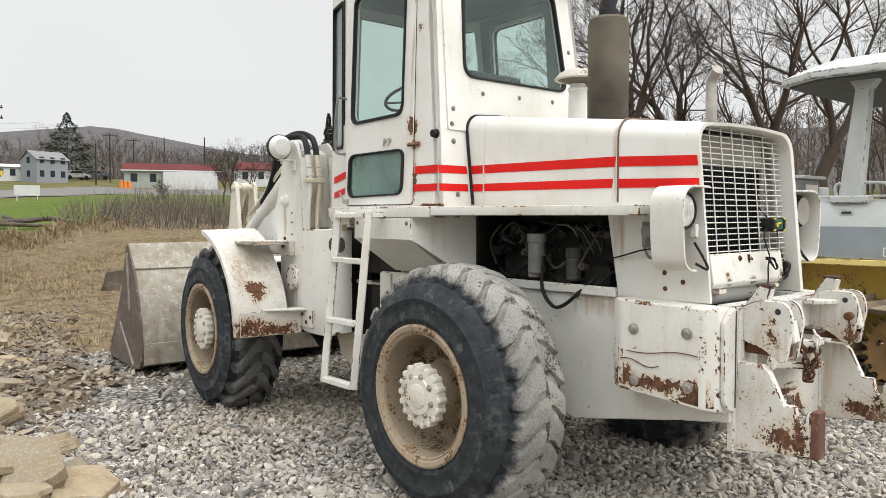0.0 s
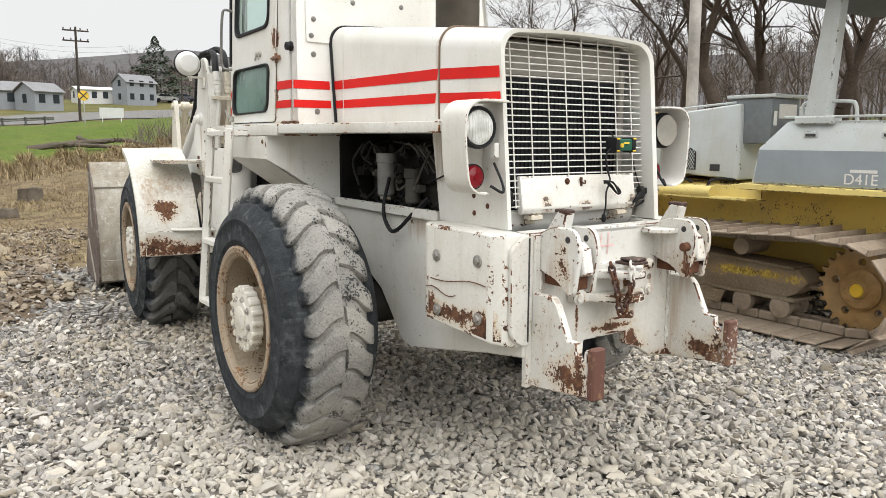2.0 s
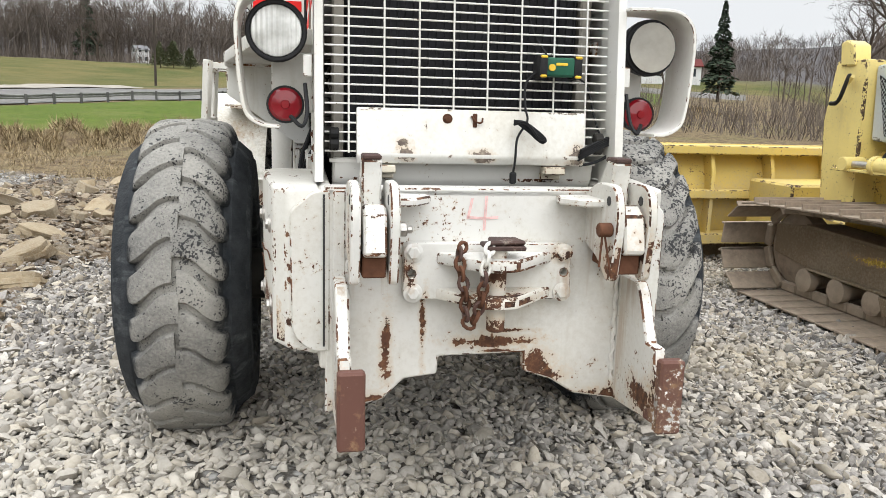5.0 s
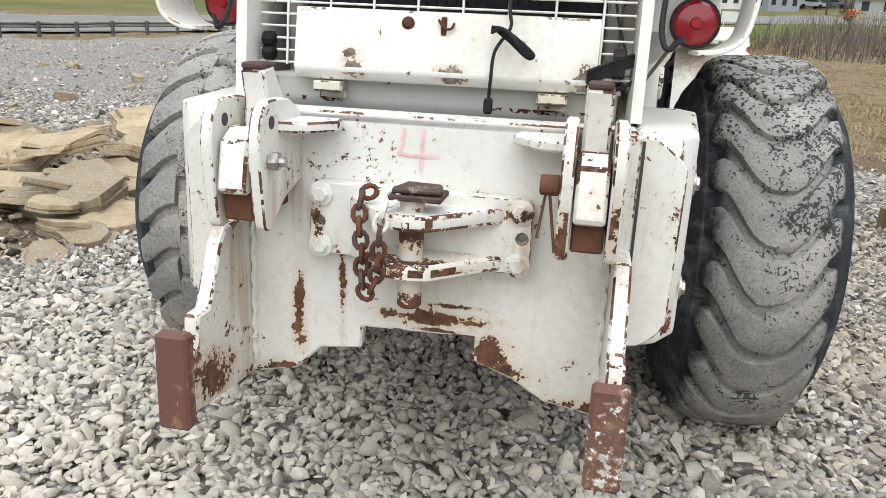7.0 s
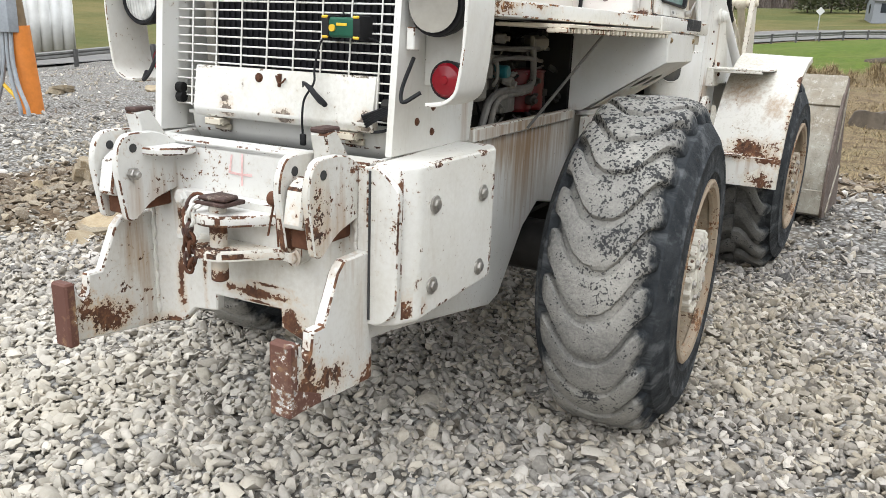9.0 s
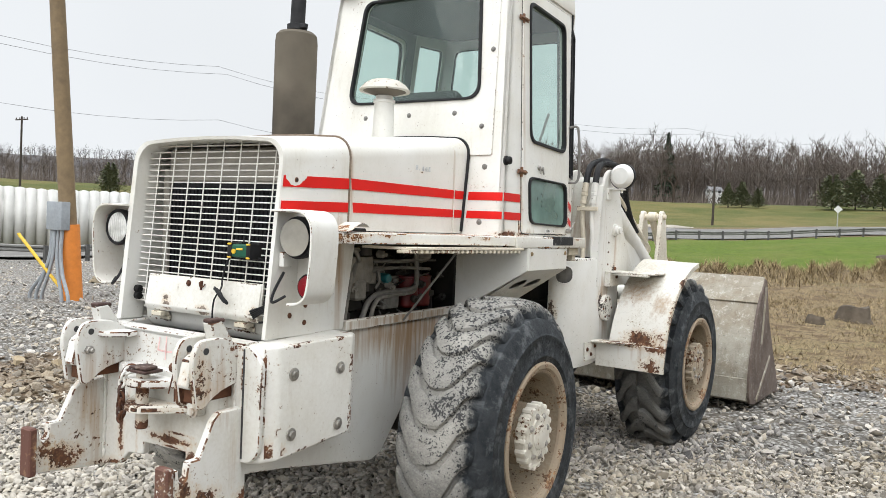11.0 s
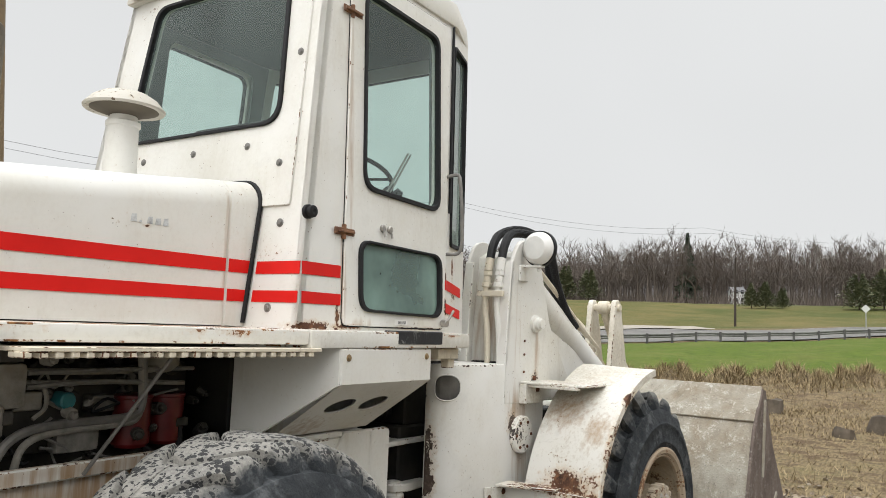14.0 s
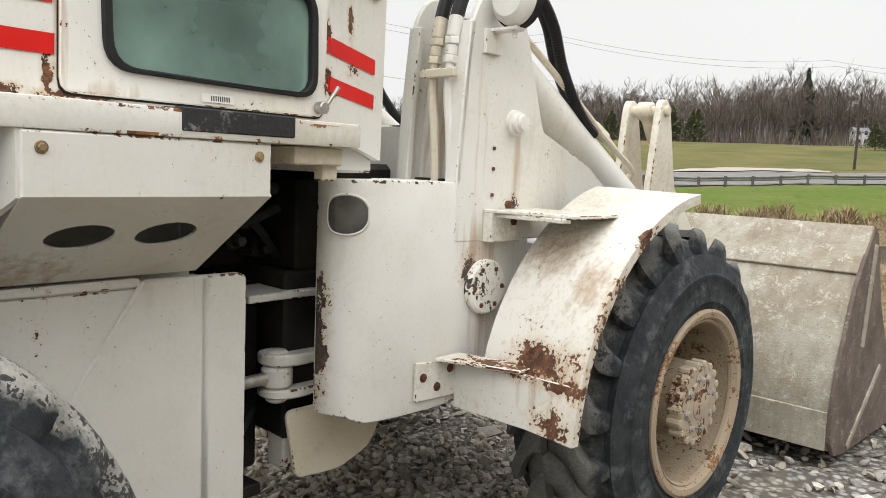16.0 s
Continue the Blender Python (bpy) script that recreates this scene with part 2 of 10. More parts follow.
M_white_box = paint("white_counterweight_paint", WHITE, 0.6, 0.22, 0.012, patches=[
    (-0.59, -0.90, 0.75, 0.05, 0.26, 0.030), (-0.60, -0.74, 0.765, 0.05, 0.05, 0.04), (-0.58, -1.12, 0.715, 0.05, 0.09, 0.045), (-0.59, -1.08, 0.70, 0.05, 0.09, 0.012), (-0.57, -1.16, 0.70, 0.05, 0.05, 0.05), (0.57, -1.20, 0.70, 0.05, 0.06, 0.03), (0.6, -1.15, 0.655, 0.06, 0.14, 0.012), (-0.59, -0.72, 0.72, 0.03, 0.02, 0.05)])
M_white_ledge = paint("white_ledge_paint", WHITE, 0.5, 0.35, 0.012, patches=[(0.76, 0.45, 1.555, 0.05, 0.16, 0.010), (0.60, -0.15, 1.55, 0.10, 0.35, 0.004), (0.58, 0.30, 1.553, 0.12, 0.08, 0.006), (0.80, 1.28, 1.55, 0.05, 0.05, 0.010), (-0.80, 0.6, 1.55, 0.05, 0.12, 0.006), (0.56, -0.80, 1.53, 0.09, 0.09, 0.035), (0.66, -0.6, 1.555, 0.05, 0.10, 0.02), (0.74, 0.1, 1.555, 0.04, 0.12, 0.02), (-0.62, -0.6, 1.555, 0.04, 0.10, 0.01)], rust=(0.20, 0.085, 0.03))
M_white_fender = paint("white_fender_paint", (0.70, 0.685, 0.64), 0.75, 0.85, 0.016, patches=[
    (1.02, 0.66, 0.86, 0.10, 0.10, 0.045), (1.13, 0.64, 0.80, 0.06, 0.08, 0.02), (1.19, 0.72, 0.86, 0.012, 0.05, 0.16), (1.19, 0.95, 1.24, 0.012, 0.06, 0.08), (-1.0, 0.72, 0.97, 0.09, 0.06, 0.055), (1.12, 0.66, 0.68, 0.07, 0.08, 0.06), (-1.1, 0.66, 0.70, 0.12, 0.08, 0.06), (-0.9, 0.62, 0.68, 0.14, 0.08, 0.04), (0.85, 0.60, 0.82, 0.12, 0.06, 0.012), (1.19, 0.80, 1.0, 0.02, 0.05, 0.12), (0.95, 1.0, 1.39, 0.05, 0.08, 0.03), (-0.95, 1.0, 1.39, 0.10, 0.08, 0.03)], drips=[(1.1, 0.78, 1.1, 0.05, 0.06, 0.16), (-1.1, 0.78, 1.1, 0.05, 0.06, 0.16), (0.9, 0.85, 1.2, 0.10, 0.08, 0.10), (0.95, 0.95, 1.37, 0.16, 0.10, 0.05), (-0.95, 0.80, 1.2, 0.12, 0.08, 0.12), (1.05, 0.66, 0.80, 0.12, 0.05, 0.08)])
M_white_front = paint("white_front_frame_paint", WHITE, 0.45, 0.2, 0.012, patches=[
    (0.53, 0.11, 0.80, 0.03, 0.03, 0.20), (0.70, 0.72, 0.70, 0.05, 0.10, 0.02), (0.55, 0.13, 0.95, 0.035, 0.03, 0.16), (0.69, 0.66, 1.10, 0.03, 0.03, 0.05), (0.69, 0.87, 1.33, 0.03, 0.03, 0.025)], rust=(0.075, 0.05, 0.04), drips=[(0.69, 0.885, 1.46, 0.03, 0.022, 0.11), (-0.69, 0.885, 1.46, 0.03, 0.022, 0.11), (0.55, 0.70, 1.6, 0.10, 0.06, 0.22), (-0.55, 0.70, 1.6, 0.10, 0.06, 0.22), (0.69, 0.75, 0.95, 0.02, 0.05, 0.14), (-0.69, 0.75, 0.95, 0.02, 0.05, 0.14), (0.69, 0.70, 1.18, 0.02, 0.07, 0.08)])
M_white_cab = paint("white_cab_paint", (0.725, 0.715, 0.683), 0.22, 0.16, 0.008, 0.36, patches=[(0.71, 0.52, 1.56, 0.05, 0.10, 0.012), (0.72, 0.70, 1.565, 0.05, 0.07, 0.006), (0.72, 1.15, 1.565, 0.05, 0.10, 0.006), (0.68, 1.505, 1.86, 0.04, 0.012, 0.05), (0.68, 1.53, 1.72, 0.04, 0.03, 0.03), (-0.71, 0.5, 1.56, 0.05, 0.10, 0.008), (-0.66, 0.66, 2.60, 0.03, 0.02, 0.02), (0.70, 0.645, 1.60, 0.02, 0.012, 0.05), (0.69, 1.40, 1.645, 0.03, 0.03, 0.012), (-0.70, 0.655, 1.70, 0.02, 0.012, 0.08), (-0.69, 0.70, 2.02, 0.02, 0.03, 0.05), (0.69, 1.39, 1.68, 0.03, 0.014, 0.03), (0.69, 1.39, 1.80, 0.03, 0.010, 0.03)], drips=[(0.70, 0.672, 1.74, 0.03, 0.010, 0.16), (-0.70, 0.672, 1.74, 0.03, 0.012, 0.18), (0.67, 0.712, 2.40, 0.04, 0.014, 0.36), (-0.67, 0.712, 2.5, 0.04, 0.012, 0.28), (0.69, 0.69, 2.75, 0.04, 0.02, 0.06), (0.69, 0.75, 1.57, 0.03, 0.06, 0.02)])
M_cream = paint("cream_pipe_paint", (0.66, 0.60, 0.49), 0.7, 0.5, 0.008)
M_rust = plain("rusted_steel", (0.115, 0.052, 0.030), 0.85, 0.0, 0.45, 22.0, 0.5)
M_rust_light = stained("rust_with_paint_remains", (0.075, 0.036, 0.026), (0.042, 0.022, 0.018), (0.40, 0.33, 0.27), 0.56)
M_hinge = stained("orange_rusted_hinge_steel", (0.26, 0.125, 0.055), (0.12, 0.055, 0.03), (0.52, 0.40, 0.30), 0.55)
M_brass = plain("dull_brass_bolt", (0.27, 0.19, 0.10), 0.5, 0.4, 0.4, 60.0, 0.2)
M_hook = paint("rusty_hook_paint", (0.115, 0.048, 0.034), 1.5, 0.15, 0.0, 0.75, rust=(0.60, 0.57, 0.53), streak=0.1, patches=[(0.43, -1.47, 0.66, 0.05, 0.04, 0.03), (-0.40, -1.47, 0.66, 0.05, 0.04, 0.03), (-0.37, -1.49, 0.55, 0.02, 0.03, 0.07), (0.40, -1.49, 0.55, 0.015, 0.03, 0.05)])
M_red_stripe = plain("red_stripe_paint", (0.60, 0.012, 0.009), 0.5, 0.0, 0.10, 8.0, 0.05)
M_red_stripe.node_tree.nodes["Principled BSDF"].inputs["Specular IOR Level"].default_value = 0.2
M_pink = plain("faded_pink_marker", (0.74, 0.47, 0.45), 0.7, 0.0, 0.25, 90.0, 0.0)
M_faded = plain("faded_grey_lettering", (0.46, 0.47, 0.47), 0.5, 0.0, 0.35, 120.0, 0.0)
M_seal = plain("black_rubber_seal", (0.016, 0.016, 0.017), 0.55, 0.0, 0.3, 30.0, 0.1)
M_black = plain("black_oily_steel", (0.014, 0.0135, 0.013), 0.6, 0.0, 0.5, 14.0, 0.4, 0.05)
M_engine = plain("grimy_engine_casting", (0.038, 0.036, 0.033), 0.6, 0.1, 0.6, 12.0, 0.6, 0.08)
M_pipe = plain("grey_steel_pipe", (0.20, 0.19, 0.175), 0.5, 0.3, 0.3, 25.0, 0.2)
M_redfilter = plain("red_filter_paint", (0.13, 0.008, 0.009), 0.4, 0.0, 0.3, 18.0, 0.1)
M_muffler = plain("sooty_brown_muffler", (0.066, 0.056, 0.044), 0.75, 0.1, 0.35, 9.0, 0.3, 0.35)
M_stack = plain("black_exhaust_pipe", (0.03, 0.03, 0.032), 0.6, 0.3, 0.4, 25.0, 0.3)
M_chrome = plain("worn_bolt_steel", (0.42, 0.40, 0.37), 0.4, 0.8, 0.3, 60.0, 0.2)
M_hose = plain("black_hydraulic_hose", (0.02, 0.02, 0.021), 0.5, 0.0, 0.3, 60.0, 0.25)
M_tan = plain("pale_radiator_tank", (0.26, 0.24, 0.205), 0.6, 0.0, 0.3, 10.0, 0.2, 0.3)
M_core = plain("dark_radiator_core", (0.018, 0.018, 0.02), 0.6, 0.2, 0.4, 60.0, 0.5)
M_rim = paint("dusty_rusty_wheel_rim", (0.25, 0.195, 0.135), 2.0, 0.6, 0.010, 0.85, rust=(0.12, 0.068, 0.038))
M_rimrust = paint("rusty_rim_flange", (0.33, 0.26, 0.19), 2.6, 0.6, 0.006, 0.8, rust=(0.20, 0.10, 0.05))
M_hub = paint("chipped_cream_hub", (0.70, 0.67, 0.60), 1.5, 0.4, 0.010, 0.6)

M_hub_rusty = paint("rusty_tan_hub", (0.38, 0.325, 0.25), 2.4, 0.6, 0.010, 0.7)


def tyre_material(name, dust, scuffed=0.55, specks=0.0, mud=1.0):
    """Worn rubber: dark sidewalls, tread scuffed to grey and caked with dry mud specks."""
    m, n, l, bs = mat_base(name)
    co = n_coord(n)
    sep = n.new("ShaderNodeSeparateXYZ")
    l.new(co, sep.inputs[0])
    big, mid, fine = n_noise(n, l, co, 3.0, 4.0), n_noise(n, l, co, 16.0, 5.0, 0.6), n_noise(n, l, co, 95.0, 5.0, 0.65)
    rad = n_math(n, l, "SQRT", n_math(n, l, "ADD", n_math(n, l, "POWER", sep.outputs["Y"], 2.0), n_math(n, l, "POWER", sep.outputs["Z"], 2.0)))
    tread = n_range(n, l, n_math(n, l, "ADD", n_math(n, l, "SUBTRACT", rad, n_math(n, l, "MULTIPLY", n_math(n, l, "ABSOLUTE", sep.outputs["X"]), 0.50)), n_math(n, l, "MULTIPLY", n_math(n, l, "SUBTRACT", mid, 0.5), 0.16)), 0.500, 0.540)
    c = n_mix(n, l, n_range(n, l, mid, 0.3, 0.7), (0.017, 0.020, 0.023), (0.046, 0.050, 0.054))
    scuff = n_range(n, l, n_noise(n, l, n_scaled(n, l, co, (1.0, 6, 6)), 2.2, 5.0, 0.65), 0.72 - 0.3 * scuffed, 0.80 - 0.2 * scuffed, 0, scuffed)
    c = n_mix(n, l, scuff, c, (0.13, 0.136, 0.14))
    t = n_mix(n, l, n_range(n, l, n_math(n, l, "ADD", n_math(n, l, "MULTIPLY", big, 0.6), n_math(n, l, "MULTIPLY", fine, 0.4)), 0.38, 0.62), tuple(v * mud for v in (0.115, 0.112, 0.105)), tuple(v * mud for v in (0.27, 0.258, 0.232)))
    t = n_mix(n, l, n_range(n, l, n_math(n, l, "ADD", n_math(n, l, "MULTIPLY", n_math(n, l, "SUBTRACT", n_noise(n, l, co, 2.0, 3.0), 0.5), 0.32), n_math(n, l, "ADD", n_math(n, l, "MULTIPLY", fine, 0.6), n_math(n, l, "MULTIPLY", mid, 0.4))), 0.575 - 0.035 * specks, 0.59 - 0.035 * specks, 0, 0.92), t, (0.022, 0.023, 0.026))
    t = n_mix(n, l, n_range(n, l, n_noise(n, l, co, 150.0, 3.0, 0.6), 0.62, 0.68, 0, 0.3), t, (0.42, 0.41, 0.38))
    if specks:
        # caked pale mud pitted down to the rubber, most of all on the crown
        vo = n.new("ShaderNodeTexVoronoi")
        vo.inputs["Scale"].default_value = 62.0
        wv = n.new("ShaderNodeVectorMath")
        wv.operation = "ADD"
        wn_ = n.new("ShaderNodeTexNoise")
        wn_.inputs["Scale"].default_value = 45.0
        l.new(co, wn_.inputs["Vector"])
        sc_ = n.new("ShaderNodeVectorMath")
        sc_.operation = "SCALE"
        sc_.inputs["Scale"].default_value = 0.03
        l.new(wn_.outputs["Color"], sc_.inputs[0])
        l.new(co, wv.inputs[0])
        l.new(sc_.outputs[0], wv.inputs[1])
        l.new(wv.outputs[0], vo.inputs["Vector"])
        crown_ = n_range(n, l, sep.outputs["Z"], 0.30, 0.56, 0.13, 0.13 + 0.5 * specks)
        fl = n_math(n, l, "ADD", n_math(n, l, "SUBTRACT", crown_, vo.outputs["Distance"]), n_math(n, l, "MULTIPLY", n_math(n, l, "SUBTRACT", mid, 0.5), 0.9))
        t = n_mix(n, l, n_range(n, l, fl, -0.03, 0.03, 0.0, 0.93), t, (0.028, 0.029, 0.031))
    c = n_mix(n, l, n_math(n, l, "MULTIPLY", tread, dust), c, t)
    l.new(c, bs.inputs["Base Color"])
    bs.inputs["Roughness"].default_value = 0.85
    bs.inputs["Specular IOR Level"].default_value = 0.2
    h = n_math(n, l, "ADD", n_math(n, l, "MULTIPLY", mid, 0.8), n_math(n, l, "MULTIPLY", fine, 0.3))
    n_bump(n, l, h, bs, 0.85, 0.016)
    return m


M_tyre_rear = tyre_material("dusty_worn_rear_tyre", 0.95, 0.55, 0.15, 1.45)
M_tyre_right = tyre_material("scuffed_worn_rear_tyre", 0.95, 0.7, 0.6, 1.4)
M_tyre_front = tyre_material("worn_front_tyre", 0.62, 0.65)


def glass(name, tint, rough=0.02, film=0.0, haze=(0.27, 0.40, 0.35)):
    m, n, l, bs = mat_base(name)
    out = n["Material Output"]
    gl, tr, mx, fr = n.new("ShaderNodeBsdfGlossy"), n.new("ShaderNodeBsdfTransparent"), n.new("ShaderNodeMixShader"), n.new("ShaderNodeLayerWeight")
    gl.inputs["Roughness"].default_value = rough
    tr.inputs["Color"].default_value = (*tint, 1)
    gloss = n_math(n, l, "MULTIPLY_ADD", n_math(n, l, "POWER", fr.outputs["Facing"], 4.0), 0.85, 0.045)
    l.new(gloss, mx.inputs[0])
    l.new(tr.outputs[0], mx.inputs[1])
    l.new(gl.outputs[0], mx.inputs[2])
    # diffuse film whose colour stands in for light coming through the pane
    df, mx2 = n.new("ShaderNodeBsdfDiffuse"), n.new("ShaderNodeMixShader")
    df.inputs["Color"].default_value = (*haze, 1)
    co = n_coord(n)
    f = n_range(n, l, n_noise(n, l, co, 3.0, 4.0), 0.3, 0.7, film * 0.5, film * 1.3)
    l.new(f, mx2.inputs[0])
    l.new(mx.outputs[0], mx2.inputs[1])
    l.new(df.outputs[0], mx2.inputs[2])
    l.new(mx2.outputs[0], out.inputs["Surface"])
    return m


# lower panes: light seen through the cab is put into a green film
M_glass_lit = glass("light_filmed_green_glass", (0.52, 0.68, 0.62), 0.03, 0.55)
M_glass = glass("green_tinted_cab_glass", (0.76, 0.875, 0.835), 0.02, 0.09, (0.42, 0.53, 0.50))
def lens_material():
    """Pressed lamp glass with upright ribs over a silvered bowl."""
    m, n, l, bs = mat_base("clear_ribbed_lamp_lens")
    co = n_coord(n)
    w = n.new("ShaderNodeTexWave")
    w.bands_direction = "X"
    w.inputs["Scale"].default_value = 22.0
    w.inputs["Distortion"].default_value = 0.4
    l.new(co, w.inputs["Vector"])
    l.new(n_mix(n, l, n_range(n, l, n_noise(n, l, co, 16.0, 3.0), 0.35, 0.65), (0.50, 0.50, 0.47), (0.80, 0.80, 0.77)), bs.inputs["Base Color"])
    bs.inputs["Roughness"].default_value = 0.16
    n_bump(n, l, w.outputs["Fac"], bs, 0.5, 0.01)
    return m


M_lens = lens_material()
M_redlens = plain("red_tail_lens", (0.20, 0.006, 0.012), 0.15, 0.0, 0.15, 30.0, 0.05)
M_bowl = plain("dull_grey_lamp_bowl", (0.30, 0.285, 0.25), 0.45, 0.2, 0.3, 12.0, 0.1, 0.2)
M_filter = plain("grey_filter_canister", (0.30, 0.30, 0.29), 0.45, 0.2, 0.3, 14.0, 0.1, 0.25)
M_lampshell = plain("white_lamp_shell", (0.74, 0.73, 0.70), 0.4, 0.0, 0.1, 12.0, 0.1, 0.1)
M_yellow_grimy = paint("grimy_yellow_frame_paint", (0.70, 0.525, 0.13), 1.5, 0.3, 0.014, 0.75, rust=(0.06, 0.04, 0.025))
M_yellow = paint("yellow_dozer_paint", (0.60, 0.45, 0.12), 1.0, 0.6, 0.014, 0.55, rust=(0.07, 0.04, 0.022))
M_yellow_pale = paint("faded_yellow_paint", (0.78, 0.63, 0.22), 1.0, 0.2, 0.012, 0.5, rust=(0.10, 0.06, 0.03))
M_dgrey_dark = plain("darker_blue_grey_band", (0.28, 0.315, 0.335), 0.45, 0, 0.12, 5.0, 0.05)
M_dgrey = paint("blue_grey_dozer_paint", (0.55, 0.59, 0.60), 0.2, 0.3, 0.010, 0.45, rust=(0.12, 0.11, 0.10))
M_dgrey_light = paint("pale_grey_dozer_paint", (0.53, 0.565, 0.57), 0.5, 0.3, 0.012, 0.5, rust=(0.22, 0.22, 0.22))
M_track = plain("brown_dusty_track_steel", (0.30, 0.235, 0.175), 0.8, 0.15, 0.45, 14.0, 0.5, 0.4)
M_trackdark = paint("muddy_track_frame", (0.17, 0.125, 0.075), 0.3, 0.6, 0.0, 0.85, patches=[], rust=(0.36, 0.25, 0.05))
M_orange = plain("orange_sprocket_paint", (0.37, 0.22, 0.08), 0.75, 0.0, 0.35, 12.0, 0.4, 0.35)
M_bucket = stained("bare_worn_bucket_steel", (0.35, 0.328, 0.275), (0.23, 0.19, 0.135), (0.53, 0.505, 0.45), 0.525)
M_bucket_side = stained("brown_rusted_bucket_side", (0.15, 0.115, 0.095), (0.085, 0.06, 0.048), (0.30, 0.27, 0.24))
M_green = plain("dark_green_charger_case", (0.02, 0.09, 0.055), 0.4, 0.0, 0.2, 20.0, 0.05)
M_yell = plain("yellow_plastic", (0.70, 0.45, 0.03), 0.4, 0.0, 0.15, 20.0, 0.05)
M_cloth = plain("dark_cab_interior", (0.05, 0.052, 0.05), 0.8, 0.0, 0.3, 10.0, 0.2)
M_lining = plain("grey_green_cab_lining", (0.15, 0.168, 0.16), 0.8, 0.0, 0.25, 8.0, 0.2)
M_label = plain("white_sticker", (0.72, 0.70, 0.66), 0.5, 0.0, 0.08, 40.0, 0.0)
M_ink = plain("dark_sticker_print", (0.05, 0.05, 0.05), 0.5, 0.0, 0.1, 40.0, 0.0)
M_teal = plain("teal_fuel_cap", (0.02, 0.16, 0.18), 0.4, 0.0, 0.2, 20.0, 0.1)

# ---------- building helpers ----------
def finish(bm, name, mat, angle=32):
    me = bpy.data.meshes.new(name)
    bmesh.ops.recalc_face_normals(bm, faces=bm.faces)
    bm.to_mesh(me)
    bm.free()
    mats = mat if isinstance(mat, (list, tuple)) else [mat]
    for x in mats:
        me.materials.append(x)
    if len(mats) == 1:
        me.materials.append(EDGE.get(mats[0].name, mats[0]))
    me.polygons.foreach_set("use_smooth", [True] * len(me.polygons))
    me.set_sharp_from_angle(angle=radians(angle))
    return me


def part(name, bm, material, parent, label="", angle=32):
    ob = new(name, finish(bm, name, material, angle))
    ob.parent = parent
    return tagged(ob, label)


def thing(name, m, label, category, group="", kind=""):
    ob = new(name)
    ob.empty_display_size = 0.1
    ob.matrix_basis = m
    return tagged(ob, label, category, group, kind)


def lettering(words, size, mat):
    """Flat letters of the built-in font as a mesh in the plane of x and y."""
    cu = bpy.data.curves.new("letters", "FONT")
    cu.body, cu.size, cu.extrude = words, size, 0.001
    tmp = bpy.data.objects.new("letters", cu)
    me = bpy.data.meshes.new_from_object(tmp)
    bpy.data.objects.remove(tmp)
    bpy.data.curves.remove(cu)
    me.materials.clear()
    me.materials.append(mat)
    return me


def solo(name, bm, material, label, category, m=None, group="", kind="", angle=32):
    ob = new(name, finish(bm, name, material, angle))
    if m is not None:
        ob.matrix_basis = m
    return tagged(ob, label, category, group, kind)


def merge(bm, other, m=None):
    if m is not None:
        bmesh.ops.transform(other, matrix=m, verts=other.verts)
    tmp = bpy.data.meshes.new("tmp")
    other.to_mesh(tmp)
    other.free()
    bm.from_mesh(tmp)
    bpy.data.meshes.remove(tmp)
    return bm


def B():
    return bmesh.new()


def bev(b, w, seg=2, angle=25):
    if w > 0:
        es = [e for e in b.edges if len(e.link_faces) == 2 and e.calc_face_angle(0) > radians(angle)]
        bmesh.ops.bevel(b, geom=es, offset=w, segments=seg, profile=0.6, affect="EDGES", clamp_overlap=True, material=1)
    return b


def box(bm, x0, x1, y0, y1, z0, z1, w=0.004, m=None, seg=1):
    b = B()
    bmesh.ops.create_cube(b, size=1, matrix=Matrix.Translation(((x0 + x1) / 2, (y0 + y1) / 2, (z0 + z1) / 2)) @ Matrix.Diagonal((abs(x1 - x0), abs(y1 - y0), abs(z1 - z0), 1)))
    return merge(bm, bev(b, w, seg), m)


def prism(bm, pts, axis, a, c, w=0.004, m=None, seg=1):
    """A polygon in the plane across an axis, extruded from a to c. x: (y, z); y: (x, z); z: (x, y)."""
    def at(p, h):
        return {"x": (h, p[0], p[1]), "y": (p[0], h, p[1]), "z": (p[0], p[1], h)}[axis]
    b = B()
    lo, hi = [b.verts.new(at(p, a)) for p in pts], [b.verts.new(at(p, c)) for p in pts]
    b.faces.new(lo)
    b.faces.new(hi)
    for i in range(len(pts)):
        j = (i + 1) % len(pts)
        b.faces.new((lo[i], lo[j], hi[j], hi[i]))
    bmesh.ops.recalc_face_normals(b, faces=b.faces)
    return merge(bm, bev(b, w, seg), m)


def rounded(pts, r, seg=5):
    """Corners of a polygon rounded off; r is one radius or one for each corner."""
    out, k = [], len(pts)
    for i in range(k):
        p, q, s = Vector(pts[i - 1]), Vector(pts[i]), Vector(pts[(i + 1) % k])
        rr = r[i] if isinstance(r, (list, tuple)) else r
        if rr <= 0:
            out.append(tuple(q))
            continue
        u, v = (p - q), (s - q)
        rr = min(rr, u.length * 0.48, v.length * 0.48)
        a, c = q + u.normalized() * rr, q + v.normalized() * rr
        for j in range(seg + 1):
            t = j / seg
            out.append(tuple(a.lerp(q, t).lerp(q.lerp(c, t), t)))
    return out


